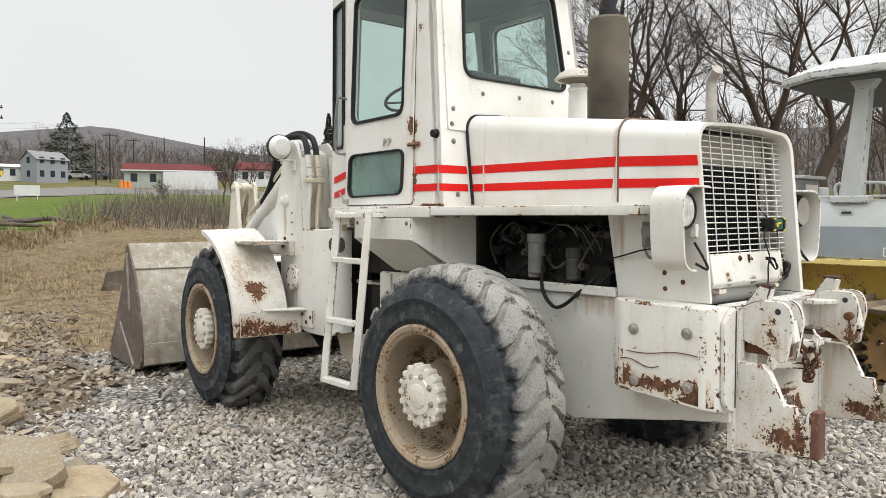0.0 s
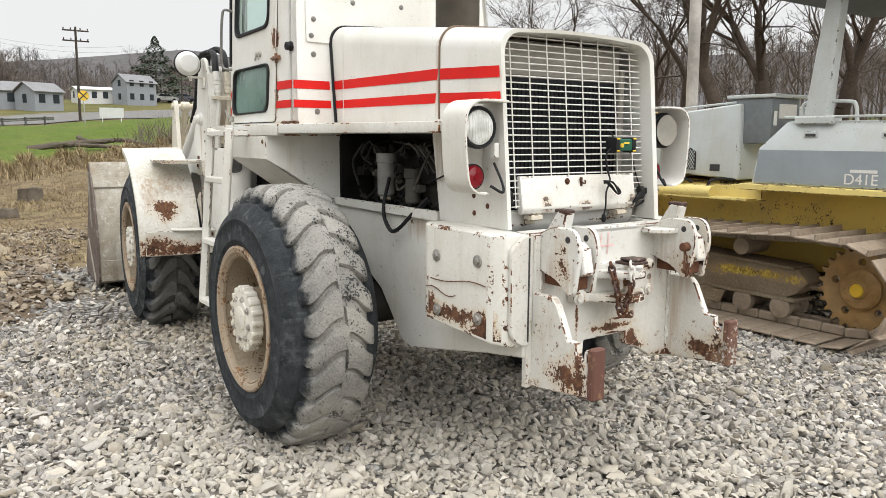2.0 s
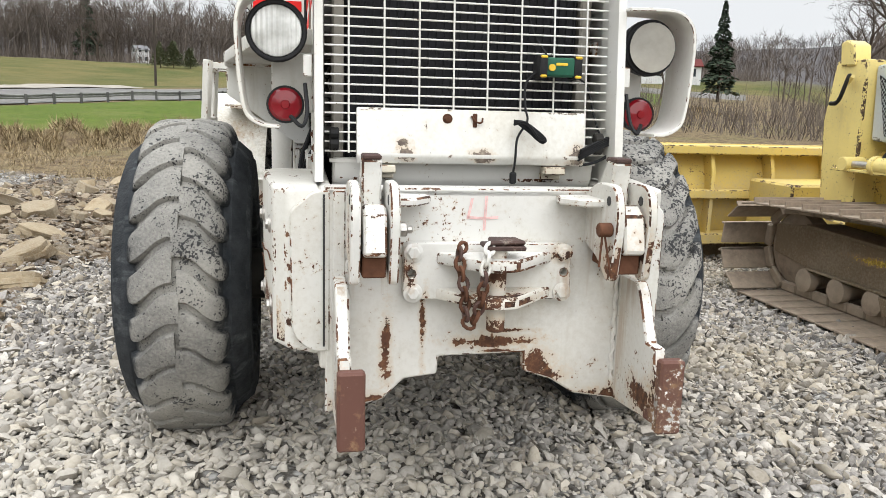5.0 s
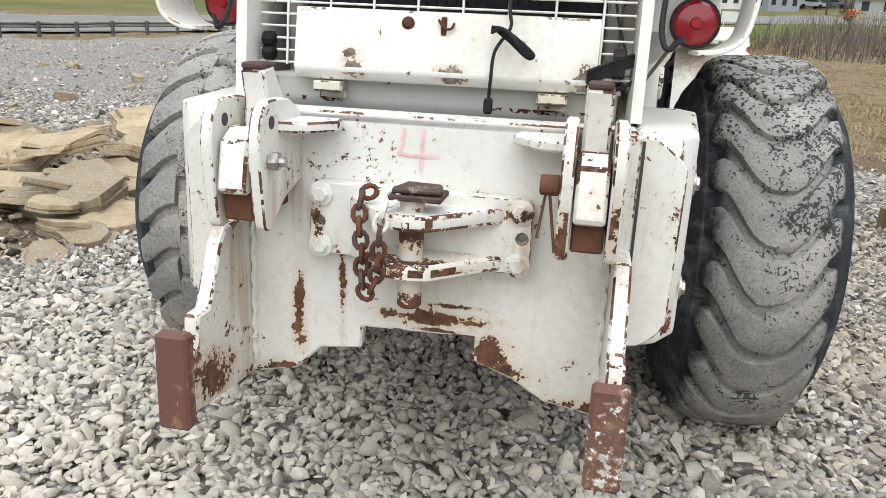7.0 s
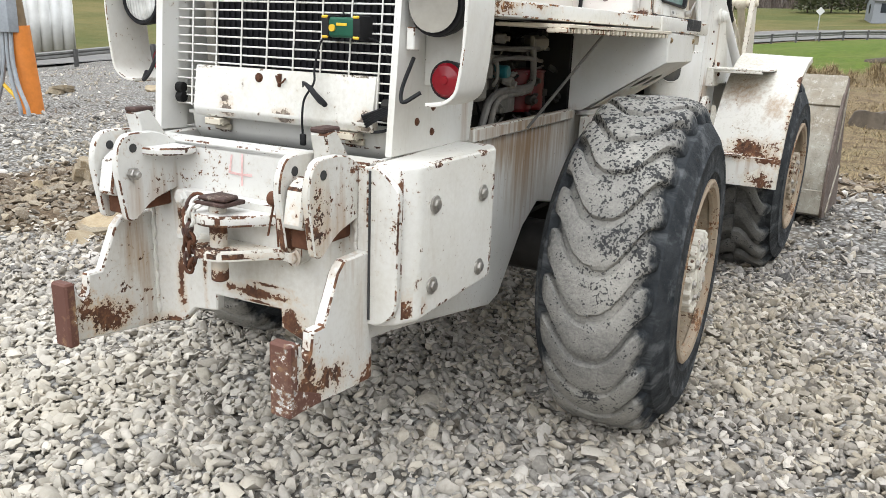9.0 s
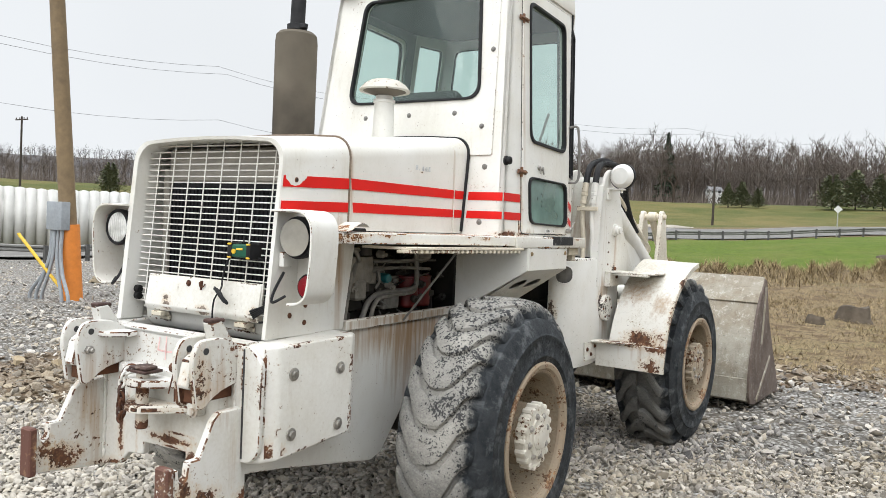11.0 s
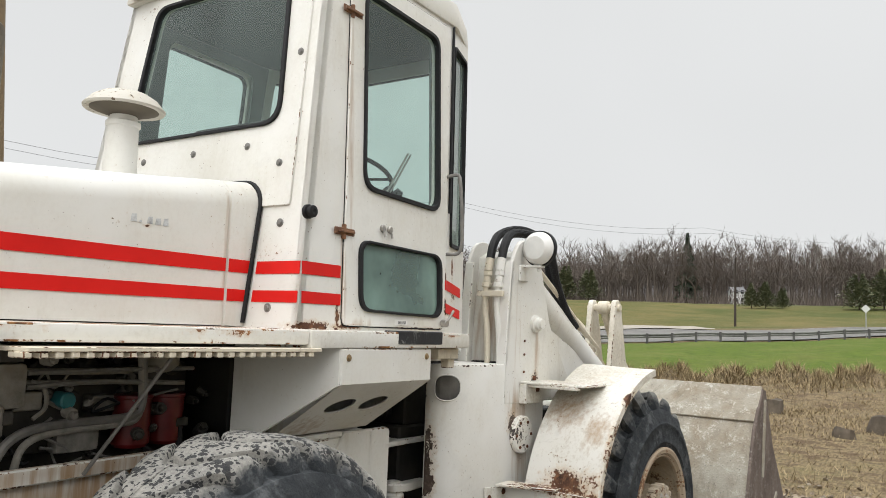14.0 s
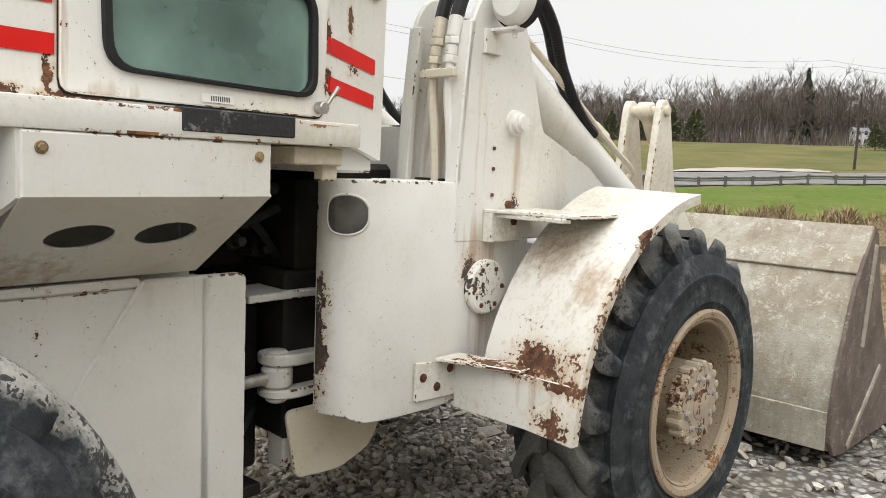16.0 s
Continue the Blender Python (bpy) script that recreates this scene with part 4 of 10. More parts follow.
# swing ears on both sides
for s, xs in ((-1, (-0.365, -0.268)), (1, (0.318, 0.408))):
    for x in xs:
        b = B()
        ear = rounded([(-1.19, 1.10), (-1.27, 1.138), (-1.395, 1.138), (-1.425, 1.06), (-1.395, 0.885), (-1.365, 0.880), (-1.30, 0.93), (-1.19, 0.96)], [0, 0.03, 0.05, 0.04, 0.02, 0.01, 0.03, 0], 4)
        prism(b, ear, "x", x - 0.012, x + 0.012, 0.004)
        e = rpart("hitch_ear", b, M_white_worn, "white hitch ear plate with rusted edges")
        b = B()
        rod(b, (x - 0.011, -1.36, 1.095), (x - 0.0132, -1.36, 1.095), 0.013, seg=14)
        rpart("ear_hole", b, M_ink, parent=e)
        b = B()
        rod(b, (x + 0.011, -1.36, 1.095), (x + 0.0132, -1.36, 1.095), 0.013, seg=14)
        rpart("ear_hole", b, M_ink, parent=e)
    xm = sum(xs) / 2
    b = B()
    prism(b, [(-1.22, 1.05), (-1.36, 1.085), (-1.40, 1.06), (-1.42, 0.965), (-1.405, 0.955), (-1.33, 0.96), (-1.24, 0.98)], "x", xm - 0.029, xm + 0.029, 0.006)
    prism(b, [(-1.20, 1.04), (-1.30, 1.05), (-1.295, 1.13), (-1.31, 1.19), (-1.26, 1.20), (-1.20, 1.12)], "x", xm - 0.026, xm + 0.026, 0.006)
    st = rpart("hitch_stop", b, M_white_worn, "white stop block between the ears")
    b = B()
    box(b, xm - 0.024, xm + 0.024, -1.31, -1.24, 1.19, 1.204, 0.004)
    rpart("stop_top", b, M_rust_light, parent=st)
    b = B()
    box(b, xm - 0.030, xm + 0.030, -1.385, -1.20, 0.90, 0.955, 0.004)
    rpart("ear_spacer", b, M_rust)
    xi = xs[1] if s < 0 else xs[0]
    b = B()
    shelf = [(xi - s * 0.0, -1.20), (xi - s * 0.105, -1.205), (xi - s * 0.115, -1.255), (xi - s * 0.06, -1.325), (xi, -1.33)]
    prism(b, shelf, "z", 1.072, 1.094, 0.005)
    rpart("ear_shelf", b, M_white_worn)
    b = B()
    if s < 0:
        rod(b, (xi + 0.012, -1.372, 1.022), (xi + 0.034, -1.372, 1.022), 0.019, seg=6, w=0.003)
        rod(b, (xi + 0.030, -1.372, 1.022), (xi + 0.048, -1.372, 1.022), 0.010, seg=8, w=0.003)
        rpart("pivot_bolt", b, M_chrome)
    else:
        rod(b, (xi - 0.012, -1.385, 1.022), (xi - 0.048, -1.385, 1.022), 0.019, seg=14, w=0.003)
        rod(b, (xi - 0.036, -1.386, 1.01), (xi - 0.046, -1.40, 0.925), 0.003, seg=6)
        rod(b, (xi - 0.030, -1.386, 1.01), (xi - 0.012, -1.40, 0.90), 0.003, seg=6)
        rpart("pivot_pin", b, M_rust)

# lower legs with rusty hooks
for s in (-1, 1):
    xo = 0.022 + s * 0.432
    xi = 0.022 + s * 0.398
    b = B()
    leg = [(-1.20, 0.868), (-1.315, 0.868), (-1.345, 0.84), (-1.405, 0.715), (-1.452, 0.715), (-1.46, 0.66), (-1.477, 0.645), (-1.492, 0.66), (-1.497, 0.700), (-1.515, 0.700), (-1.52, 0.520), (-1.37, 0.500), (-1.19, 0.480)]
    prism(b, leg, "x", xi, xo, 0.005)
    lg = rpart("hitch_leg", b, M_white_worn, "white lower hitch leg scraped to rust")
    b = B()
    box(b, 0.022 + s * 0.372, 0.022 + s * 0.438, -1.552, -1.518, 0.515, 0.712, 0.006)
    prism(b, [(-1.535, 0.517), (-1.42, 0.508), (-1.42, 0.535), (-1.535, 0.59)], "x", xi - 0.002, xo + 0.002, 0.003)
    rpart("hook_end", b, M_hook, "rusty brown hook end with white paint remains", lg)
    b = B()
    box(b, min(xi, xo) - 0.0, max(xi, xo), -1.21, -1.185, 0.86, 1.10, 0.004)
    rpart("leg_root", b, M_white_worn, "", lg)

# weld beads where the legs meet the plate
for s in (-1, 1):
    b = B()
    tube(b, [(0.022 + s * 0.392 + 0.003 * math.sin(k * 2.1), -1.204, 0.52 + 0.018 * k) for k in range(31)], [0.006, 0.0085, 0.005, 0.009, 0.006, 0.008, 0.0055] * 5, 6, 2)
    rpart("weld_bead", b, M_white_worn)
# dark gaps beside the rear plate
for s in (-1, 1):
    b = B()
    box(b, 0.012 + s * 0.443, 0.012 + s * 0.449, -1.2085, -1.201, 0.67, 1.09, 0)
    rpart("plate_gap", b, M_ink)

# pink chalk marks
def stroke(bm, pts, r, at):
    P = smooth_path([Vector((p[0], p[1], 0)) for p in pts], 4)
    for p, q in zip(P, P[1:]):
        d = (q - p)
        if d.length < 1e-5:
            continue
        nn = Vector((-d.y, d.x, 0)).normalized() * r
        c = [p + nn, p - nn, q - nn, q + nn]
        bm.faces.new([bm.verts.new(at(v.x, v.y)) for v in c])


b = B()
f4 = lambda x, z: (x, -1.2025, z)
for dx in (0.0, 0.004):
    stroke(b, [(-0.030 + dx, 1.082), (-0.036 + dx, 1.05), (-0.042 + dx, 1.025)], 0.0016, f4)
    stroke(b, [(-0.042, 1.027 + dx), (0.0, 1.024 + dx), (0.048, 1.026 + dx)], 0.0016, f4)
    stroke(b, [(0.010 + dx, 1.088), (0.008 + dx, 1.04), (0.006 + dx, 0.992)], 0.0016, f4)
rpart("chalk_number", b, M_pink, "faded pink hand-drawn 4 on the rear plate")
b = B()
fl = lambda y, z: (-0.5775 - (y + 1.12) * 0.10 - 0.004, y, z)
for pts in ([(-0.835, 0.985), (-0.838, 0.92)], [(-0.865, 0.985), (-0.868, 0.915)], [(-0.815, 0.965), (-0.885, 0.962)], [(-0.815, 0.94), (-0.885, 0.935)], [(-0.91, 0.99), (-0.915, 0.95), (-0.96, 0.945)], [(-0.945, 0.99), (-0.95, 0.905)]):
    stroke(b, pts, 0.002, fl)
rpart("chalk_number", b, M_pink, "faded pink hand-drawn #4 on the counterweight").location = (0.0055, 0.055, 0)

# scratch along the counterweight's flank and the weld seam of its lower edge
for s in (-1, 1):
    fl = lambda y, z: (s * (0.5775 + (y + 1.12) * 0.10 + 0.0035), y, z)
    b = B()
    stroke(b, [(-1.16, 0.862), (-1.08, 0.855), (-0.97, 0.868), (-0.90, 0.853), (-0.84, 0.845)], 0.0013, fl)
    stroke(b, [(-1.165, 1.00), (-1.168, 0.90), (-1.166, 0.80)], 0.0011, fl)
    rpart("scratch", b, M_ink).location = (s * -0.0045, 0.055, 0)
# ---- hood and radiator cowl ----
def arch(zt, zb, hw=0.45, r=0.095, seg=6):
    out = [(-hw, zb), (-hw, (zb + zt) / 2 - 0.05)]
    for k in range(seg + 1):
        a = math.pi - (math.pi / 2) * k / seg
        out.append((-hw + r + r * math.cos(a), zt - r + r * math.sin(a)))
    out += [(-hw * 0.4, zt + 0.010), (0, zt + 0.013)]
    return out + [(-x, z) for x, z in reversed(out[:-1])]


def hood_z(y):
    return 1.918 + (y + 1.06) * 0.112


def cowl_front(z):
    return -1.024 - (1.90 - z) * 0.092


b = B()
ys = [-0.598, -0.2, 0.1, 0.33, 0.336, 0.342, 0.40, 0.468]
bb = B()
rows = []
for y in ys:
    k = 0.008 if abs(y - 0.336) < 0.001 else 0.0
    rows.append([bb.verts.new((x * (1 - k / 0.45), y, z - k)) for x, z in arch(hood_z(y) + (0.0 if y < 0.33 else 0.004), 1.552)])
for u, v in zip(rows, rows[1:]):
    for i in range(len(u) - 1):
        bb.faces.new((u[i], u[i + 1], v[i + 1], v[i]))
bb.faces.new(rows[0])
bb.faces.new(rows[-1])
bmesh.ops.recalc_face_normals(bb, faces=bb.faces)
merge(b, bb)
hood = rpart("hood", b, M_white_hood, "white engine hood with rounded shoulders")

b = B()
bb = B()
zt = hood_z(-1.05)
F, K = arch(hood_z(-1.06), 1.112), arch(hood_z(-0.605), 1.112)
rows = [[], [], [], [], []]
for (x, z), (xk, zk) in zip(F, K):
    yk = -0.604 if zk > 1.53 else -0.545 - (1.50 - zk) * 0.17
    sx = 0.455 / 0.45
    inx, inz = x * (0.432 / 0.45), (z if z < 1.3 else 1.3 + (z - 1.3) * 0.978)
    rows[0].append(bb.verts.new((x * sx * 0.975, yk, zk - 0.004)))
    rows[1].append(bb.verts.new((x * sx, yk, zk)))
    rows[2].append(bb.verts.new((x * sx, cowl_front(z), z)))
    rows[3].append(bb.verts.new((inx, cowl_front(inz) + 0.004, inz)))
    rows[4].append(bb.verts.new((inx * 0.985, cowl_front(inz) + 0.11, inz - 0.004)))
for u, v in zip(rows, rows[1:]):
    for i in range(len(u) - 1):
        bb.faces.new((u[i], u[i + 1], v[i + 1], v[i]))
bmesh.ops.recalc_face_normals(bb, faces=bb.faces)
merge(b, bb)
cowl = rpart("radiator_cowl", b, M_white_hood, "white radiator cowl with side panels")

# hood strap and rear rubber seal
b = B()
tube(b, [(x * 1.012, -0.602, z + 0.003) for x, z in arch(hood_z(-0.602), 1.56)], 0.006, 5, 1, False)
rpart("hood_strap", b, paint("rusty_strap", (0.13, 0.085, 0.055), 1.0, 0.5, 0.0), "rusty strap across the hood", hood)
b = B()
tube(b, [(x * 1.012, 0.43 + 0.175 * (z - 1.55) / 1.45 - 0.010, z + 0.004) for x, z in arch(hood_z(0.468), 1.56)], 0.009, 6, 1, False)
rpart("hood_seal", b, M_seal, "black rubber seal between hood and cab", hood)

# red stripes along hood and cowl
for s in (-1, 1):
    for z0, z1, q0, q1 in ((1.737, 1.785, 1.720, 1.766), (1.634, 1.678, 1.624, 1.664)):
        b = B()
        x = 0.4505
        prism(b, [(-0.5965, z0 - 0.001), (0.33, z0 + 0.005), (0.33, z1 + 0.004), (-0.5965, z1)], "x", s * x, s * (x + 0.0025), 0)
        rpart("red_stripe", b, M_red_stripe, "", hood)
        b = B()
        prism(b, [(0.345, z0 + 0.005), (0.452, z0 + 0.006), (0.452, z1 + 0.004), (0.345, z1 + 0.004)], "x", s * x, s * (x + 0.0025), 0)
        rpart("red_stripe", b, M_red_stripe, "", hood)
        b = B()
        prism(b, [(cowl_front(q0) + 0.012, q0), (-0.607, z0 - 0.002), (-0.607, z1 - 0.002), (cowl_front(q1) + 0.012, q1)], "x", s * 0.4555, s * 0.4580, 0)
        rpart("red_stripe", b, M_red_stripe, "", cowl)

# bare patch with a bolt where the stripe has flaked off
f_ = cowl_front(1.75) + 0.03
b = B()
prism(b, [(f_ - 0.008, 1.7695), (f_ - 0.004, 1.752), (f_ + 0.012, 1.743), (f_ + 0.022, 1.731), (f_ + 0.05, 1.727), (f_ + 0.078, 1.735), (f_ + 0.092, 1.748), (f_ + 0.112, 1.757), (f_ + 0.12, 1.7735)], "x", 0.4556, 0.4588, 0)
rpart("flaked_patch", b, M_white_box, "bare off-white flaked patch", cowl)
for r_, m_, e_ in ((0.0105, M_rust, 0.0025), (0.0065, M_black, 0.0035)):
    b = B()
    rod(b, (0.457, f_ + 0.055, 1.752), (0.4588 + e_, f_ + 0.055, 1.752), r_, seg=14)
    rpart("bolt", b, m_, "", cowl)

# faded, no longer legible lettering on the hood
for k, (w_, h_) in enumerate(((0.022, 0.026), (0.010, 0.008), (0.020, 0.024), (0.022, 0.022), (0.020, 0.026))):
    b = B()
    y = -0.06 + 0.030 * k
    prism(b, [(y, 1.868), (y + w_, 1.868), (y + w_ * 0.9, 1.868 + h_), (y + 0.003, 1.868 + h_ * 0.9)], "x", 0.4503, 0.4518, 0)
    rpart("faded_letter", b, M_faded, "", hood)

# grille bars
grille = rpart("grille", box(B(), -0.41, 0.41, -0.99, -0.975, 1.16, 1.17, 0), M_white)
zs = [1.195 + 0.0270 * k for k in range(27)]
for z in zs:
    b = B()
    w = 0.425 if z < 1.84 else 0.425 - (z - 1.84) * 0.4
    y = cowl_front(z) + 0.068
    rod(b, (-w, y, z), (w, y, z), 0.0029, seg=6)
    rpart("grille_bar", b, M_white, parent=grille)
for k in range(8):
    x = -0.357 + 0.102 * k
    b = B()
    z1 = 1.915 if abs(x) < 0.3 else 1.87
    rod(b, (x, cowl_front(1.19) + 0.062, 1.19), (x, cowl_front(z1) + 0.062, z1), 0.0029, seg=6)
    rpart("grille_bar", b, M_white, parent=grille)
# radiator behind
b = B()
box(b, -0.36, 0.36, -0.97, -0.86, 1.14, 1.80, 0.01)
rad = rpart("radiator", b, M_core, "dark radiator core behind the grille")
rad.location = (0, 0.075, 0)
for k in range(30):
    rpart("radiator_fin", box(B(), -0.35 + k * 0.024, -0.346 + k * 0.024, -0.978, -0.97, 1.20, 1.72, 0), M_core, "", rad)
b = B()
box(b, -0.37, 0.37, -0.985, -0.82, 1.735, 1.895, 0.03, seg=3)
box(b, -0.40, -0.365, -0.985, -0.9, 1.15, 1.80, 0.006)
box(b, 0.365, 0.40, -0.985, -0.9, 1.15, 1.80, 0.006)
rpart("radiator_tank", b, M_tan, "", rad)
for x in (-0.2, 0.16):
    b = B()
    for j in range(4):
        a = j * math.pi / 2 + 0.5
        prism(b, [(x - 0.02, 1.50), (x + 0.02, 1.50), (x + 0.05 * math.cos(a) + 0.02, 1.50 + 0.2 * math.sin(a)), (x + 0.05 * math.cos(a) - 0.02, 1.50 + 0.2 * math.sin(a))], "y", -0.86, -0.85, 0)
    rpart("fan_blade", b, M_black, "", rad)

# hatch at the foot of the grille
b = B()
prism(b, [(-1.105, 1.335), (-1.128, 1.335), (-1.150, 1.20), (-1.138, 1.175), (-1.115, 1.18)], "x", -0.335, 0.355, 0.006, seg=2)
hatch = rpart("lower_hatch", b, M_white_hatch, "white hatch below the grille with worn patches")
hatch.location = (0, 0.106, -0.014)
b = B()
prism(b, [(-1.095, 1.185), (-1.085, 1.125), (-1.055, 1.088), (-1.02, 1.088), (-1.02, 1.185)], "x", -0.40, 0.405, 0.006)
rpart("hatch_sill", b, M_white, "", hatch)
for x in (-0.255, 0.262):
    b = B()
    box(b, x - 0.032, x + 0.032, -1.106, -1.090, 1.130, 1.150, 0.003)
    box(b, x - 0.032, x + 0.032, -1.152, -1.100, 1.150, 1.172, 0.003)
    rod(b, (x - 0.034, -1.135, 1.154), (x + 0.034, -1.135, 1.154), 0.007, seg=8)
    rpart("hatch_hinge", b, M_cream, "", hatch)
b = B()
bolt(b, (-0.07, -1.131, 1.308), (0, -1, 0), 0.010, 0.01)
rpart("hatch_bolt", b, M_rust, "", hatch)
b = B()
tube(b, [(0.0, -1.137, 1.318), (0.015, -1.145, 1.30), (0.03, -1.145, 1.30), (0.035, -1.135, 1.312)], 0.003, 5)
box(b, 0.006, 0.018, -1.140, -1.125, 1.285, 1.325, 0.002)
rpart("hatch_latch", b, M_rust, "", hatch)
for s in (-1, 1):
    for z in (1.215, 1.245):
        b = B()
        rod(b, (s * 0.385, -1.03, z), (s * 0.412, -1.03, z), 0.018, seg=10, w=0.003)
        rpart("grille_clip", b, M_black, parent=grille)
    for y, z in ((-0.961, 1.199), (-0.87, 1.163), (-0.866, 1.236)):
        b = B()
        bolt(b, (s * 0.455, y, z), (s, 0, 0), 0.0078, 0.007)
        rpart("panel_bolt", b, M_rust, parent=cowl)

# battery charger hung on the grille, with its lead
b = B()
box(b, 0.168, 0.282, -1.150, -1.085, 1.420, 1.476, 0.014, seg=3)
ch = rpart("battery_charger", b, M_green, "green and yellow battery charger hung on the grille")
ch.location = (0.033, 0.092, 0.004)
for x0, x1 in ((0.158, 0.186), (0.264, 0.292)):
    b = B()
    box(b, x0, x1, -1.155, -1.080, 1.414, 1.482, 0.012, seg=2)
    rpart("end_bumper", b, M_seal, "", ch)
    for z in (1.417, 1.472):
        b = B()
        box(b, x0 + 0.004, x1 - 0.004, -1.158, -1.12, z, z + 0.008, 0.003)
        rpart("corner_guard", b, M_yell, "", ch)
b = B()
box(b, 0.210, 0.245, -1.1525, -1.148, 1.452, 1.460, 0.001)
rpart("maker_mark", b, M_yell, "", ch)
b = B()
rod(b, (0.197, -1.148, 1.446), (0.197, -1.156, 1.446), 0.010, seg=14)
rpart("dial", b, M_yell, "", ch)
b = B()
tube(b, [(0.17, -1.12, 1.44), (0.13, -1.12, 1.40), (0.125, -1.14, 1.33), (0.13, -1.15, 1.29), (0.10, -1.158, 1.24), (0.095, -1.162, 1.18), (0.092, -1.155, 1.135)], 0.0038, 6)
for k in range(4):
    a = k * 0.5
    tube(b, [(0.09, -1.15, 1.29 - 0.004 * k), (0.12, -1.165 - 0.004 * k, 1.285), (0.165, -1.17, 1.255 - 0.006 * k), (0.185, -1.165, 1.235), (0.17, -1.16, 1.23), (0.13, -1.155, 1.262 + 0.004 * k), (0.09, -1.15, 1.29)], 0.0036, 5)
box(b, 0.082, 0.102, -1.162, -1.148, 1.105, 1.140, 0.004)
rpart("power_lead", b, M_seal, "coiled black power lead", ch)
for k in range(5):
    b = B()
    tube(b, [(0.30, -1.13 - 0.006 * k, 1.175 + 0.008 * k), (0.34, -1.14, 1.20 + 0.006 * k), (0.40, -1.13, 1.225 + 0.005 * k), (0.41, -1.12, 1.20), (0.36, -1.12, 1.17), (0.31, -1.12, 1.16)], 0.0045, 5)
    rpart("coiled_cable", b, M_seal, "", ch)
b = B()
tube(b, [(0.26, -1.12, 1.43), (0.33, -1.09, 1.40), (0.36, -1.10, 1.30), (0.39, -1.11, 1.22)], 0.0035, 5)
rpart("cable", b, M_seal, "", ch)
b = B()
tube(b, [(0.20, -1.10, 1.48), (0.16, -1.06, 1.56), (0.14, -1.05, 1.66)], 0.003, 5)
rpart("cable", b, M_seal, "", ch)

# lamp guards with headlamp and tail lamp
for s in (-1, 1):
    line = [(0.452, 1.628), (0.56, 1.630), (0.615, 1.622), (0.652, 1.590), (0.666, 1.54), (0.664, 1.44), (0.655, 1.345), (0.640, 1.29), (0.60, 1.262), (0.55, 1.256)]
    P = smooth_path([(x, z, 0) for x, z in line], 3)
    b = B()
    L = [(s * p.x, p.y) for p in P]
    strip(b, L if s < 0 else L, "y", -1.088, -0.925, 0.010 * (1 if s < 0 else -1), 0.002)
    g = rpart("lamp_guard", b, M_white, "white bent plate guard round the rear lamps")
    b = B()
    c = (-0.557 if s < 0 else 0.545, -1.012, 1.520)
    revolve(b, [(0.03, 0.10), (0.055, 0.085), (0.078, 0.035), (0.084, 0.0), (0.084, -0.02), (0.080, -0.026), (0.073, -0.026), (0.070, -0.016)], c, (c[0], c[1] + 1, c[2]), 28)
    lamp = rpart("headlamp", b, M_seal, "round headlamp in a black rubber ring", g)
    b = B()
    lens = [(0.0, 0.010), (0.026, 0.009), (0.052, 0.006), (0.068, 0.0), (0.072, -0.01)] if s < 0 else [(0.0, -0.045), (0.03, -0.038), (0.055, -0.018), (0.070, 0.0), (0.073, 0.004)]
    revolve(b, lens, (c[0], c[1] - (0.022 if s < 0 else 0.034), c[2]), (c[0], c[1] - 1, c[2]), 28)
    part("lamp_lens" if s < 0 else "lamp_bowl", b, M_lens if s < 0 else M_bowl, g, "clear ribbed lens" if s < 0 else "dull lamp bowl without its lens")
    b = B()
    box(b, s * 0.455, s * 0.575, -0.925, -0.915, 1.30, 1.47, 0.003)
    box(b, s * 0.460, s * 0.485, -1.04, -1.01, 1.40, 1.46, 0.003)
    part("lamp_bracket", b, M_white, g)
    b = B()
    t = (-0.535 if s < 0 else 0.552, -0.965, 1.322)
    revolve(b, [(0.050, 0.035), (0.054, 0.0), (0.052, -0.006)], t, (t[0], t[1] + 1, t[2]), 24)
    part("tail_lamp_base", b, M_seal, g)
    b = B()
    revolve(b, [(0.0, 0.026), (0.011, 0.026), (0.013, 0.021), (0.040, 0.016), (0.049, 0.004), (0.049, -0.01)], (t[0], t[1], t[2]), (t[0], t[1] - 1, t[2]), 24)
    part("tail_lamp", b, M_redlens, g, "red round tail lamp")
    b = B()
    tube(b, [(s * 0.52, -1.06, 1.29), (s * 0.49, -1.10, 1.265), (s * 0.475, -1.08, 1.30), (s * 0.48, -1.03, 1.38)], 0.006, 6)
    part("lamp_cable", b, M_seal, g)
# horn-like connector on the cowl side
b = B()
rod(b, (-0.455, -0.80, 1.425), (-0.505, -0.80, 1.425), 0.035, seg=16, w=0.006)
box(b, -0.470, -0.455, -0.85, -0.75, 1.35, 1.47, 0.003)
tube(b, [(-0.50, -0.80, 1.41), (-0.49, -0.78, 1.35), (-0.47, -0.80, 1.30), (-0.47, -0.83, 1.36)], 0.006, 6)
rpart("horn", b, M_pipe, "grey horn on the cowl side")

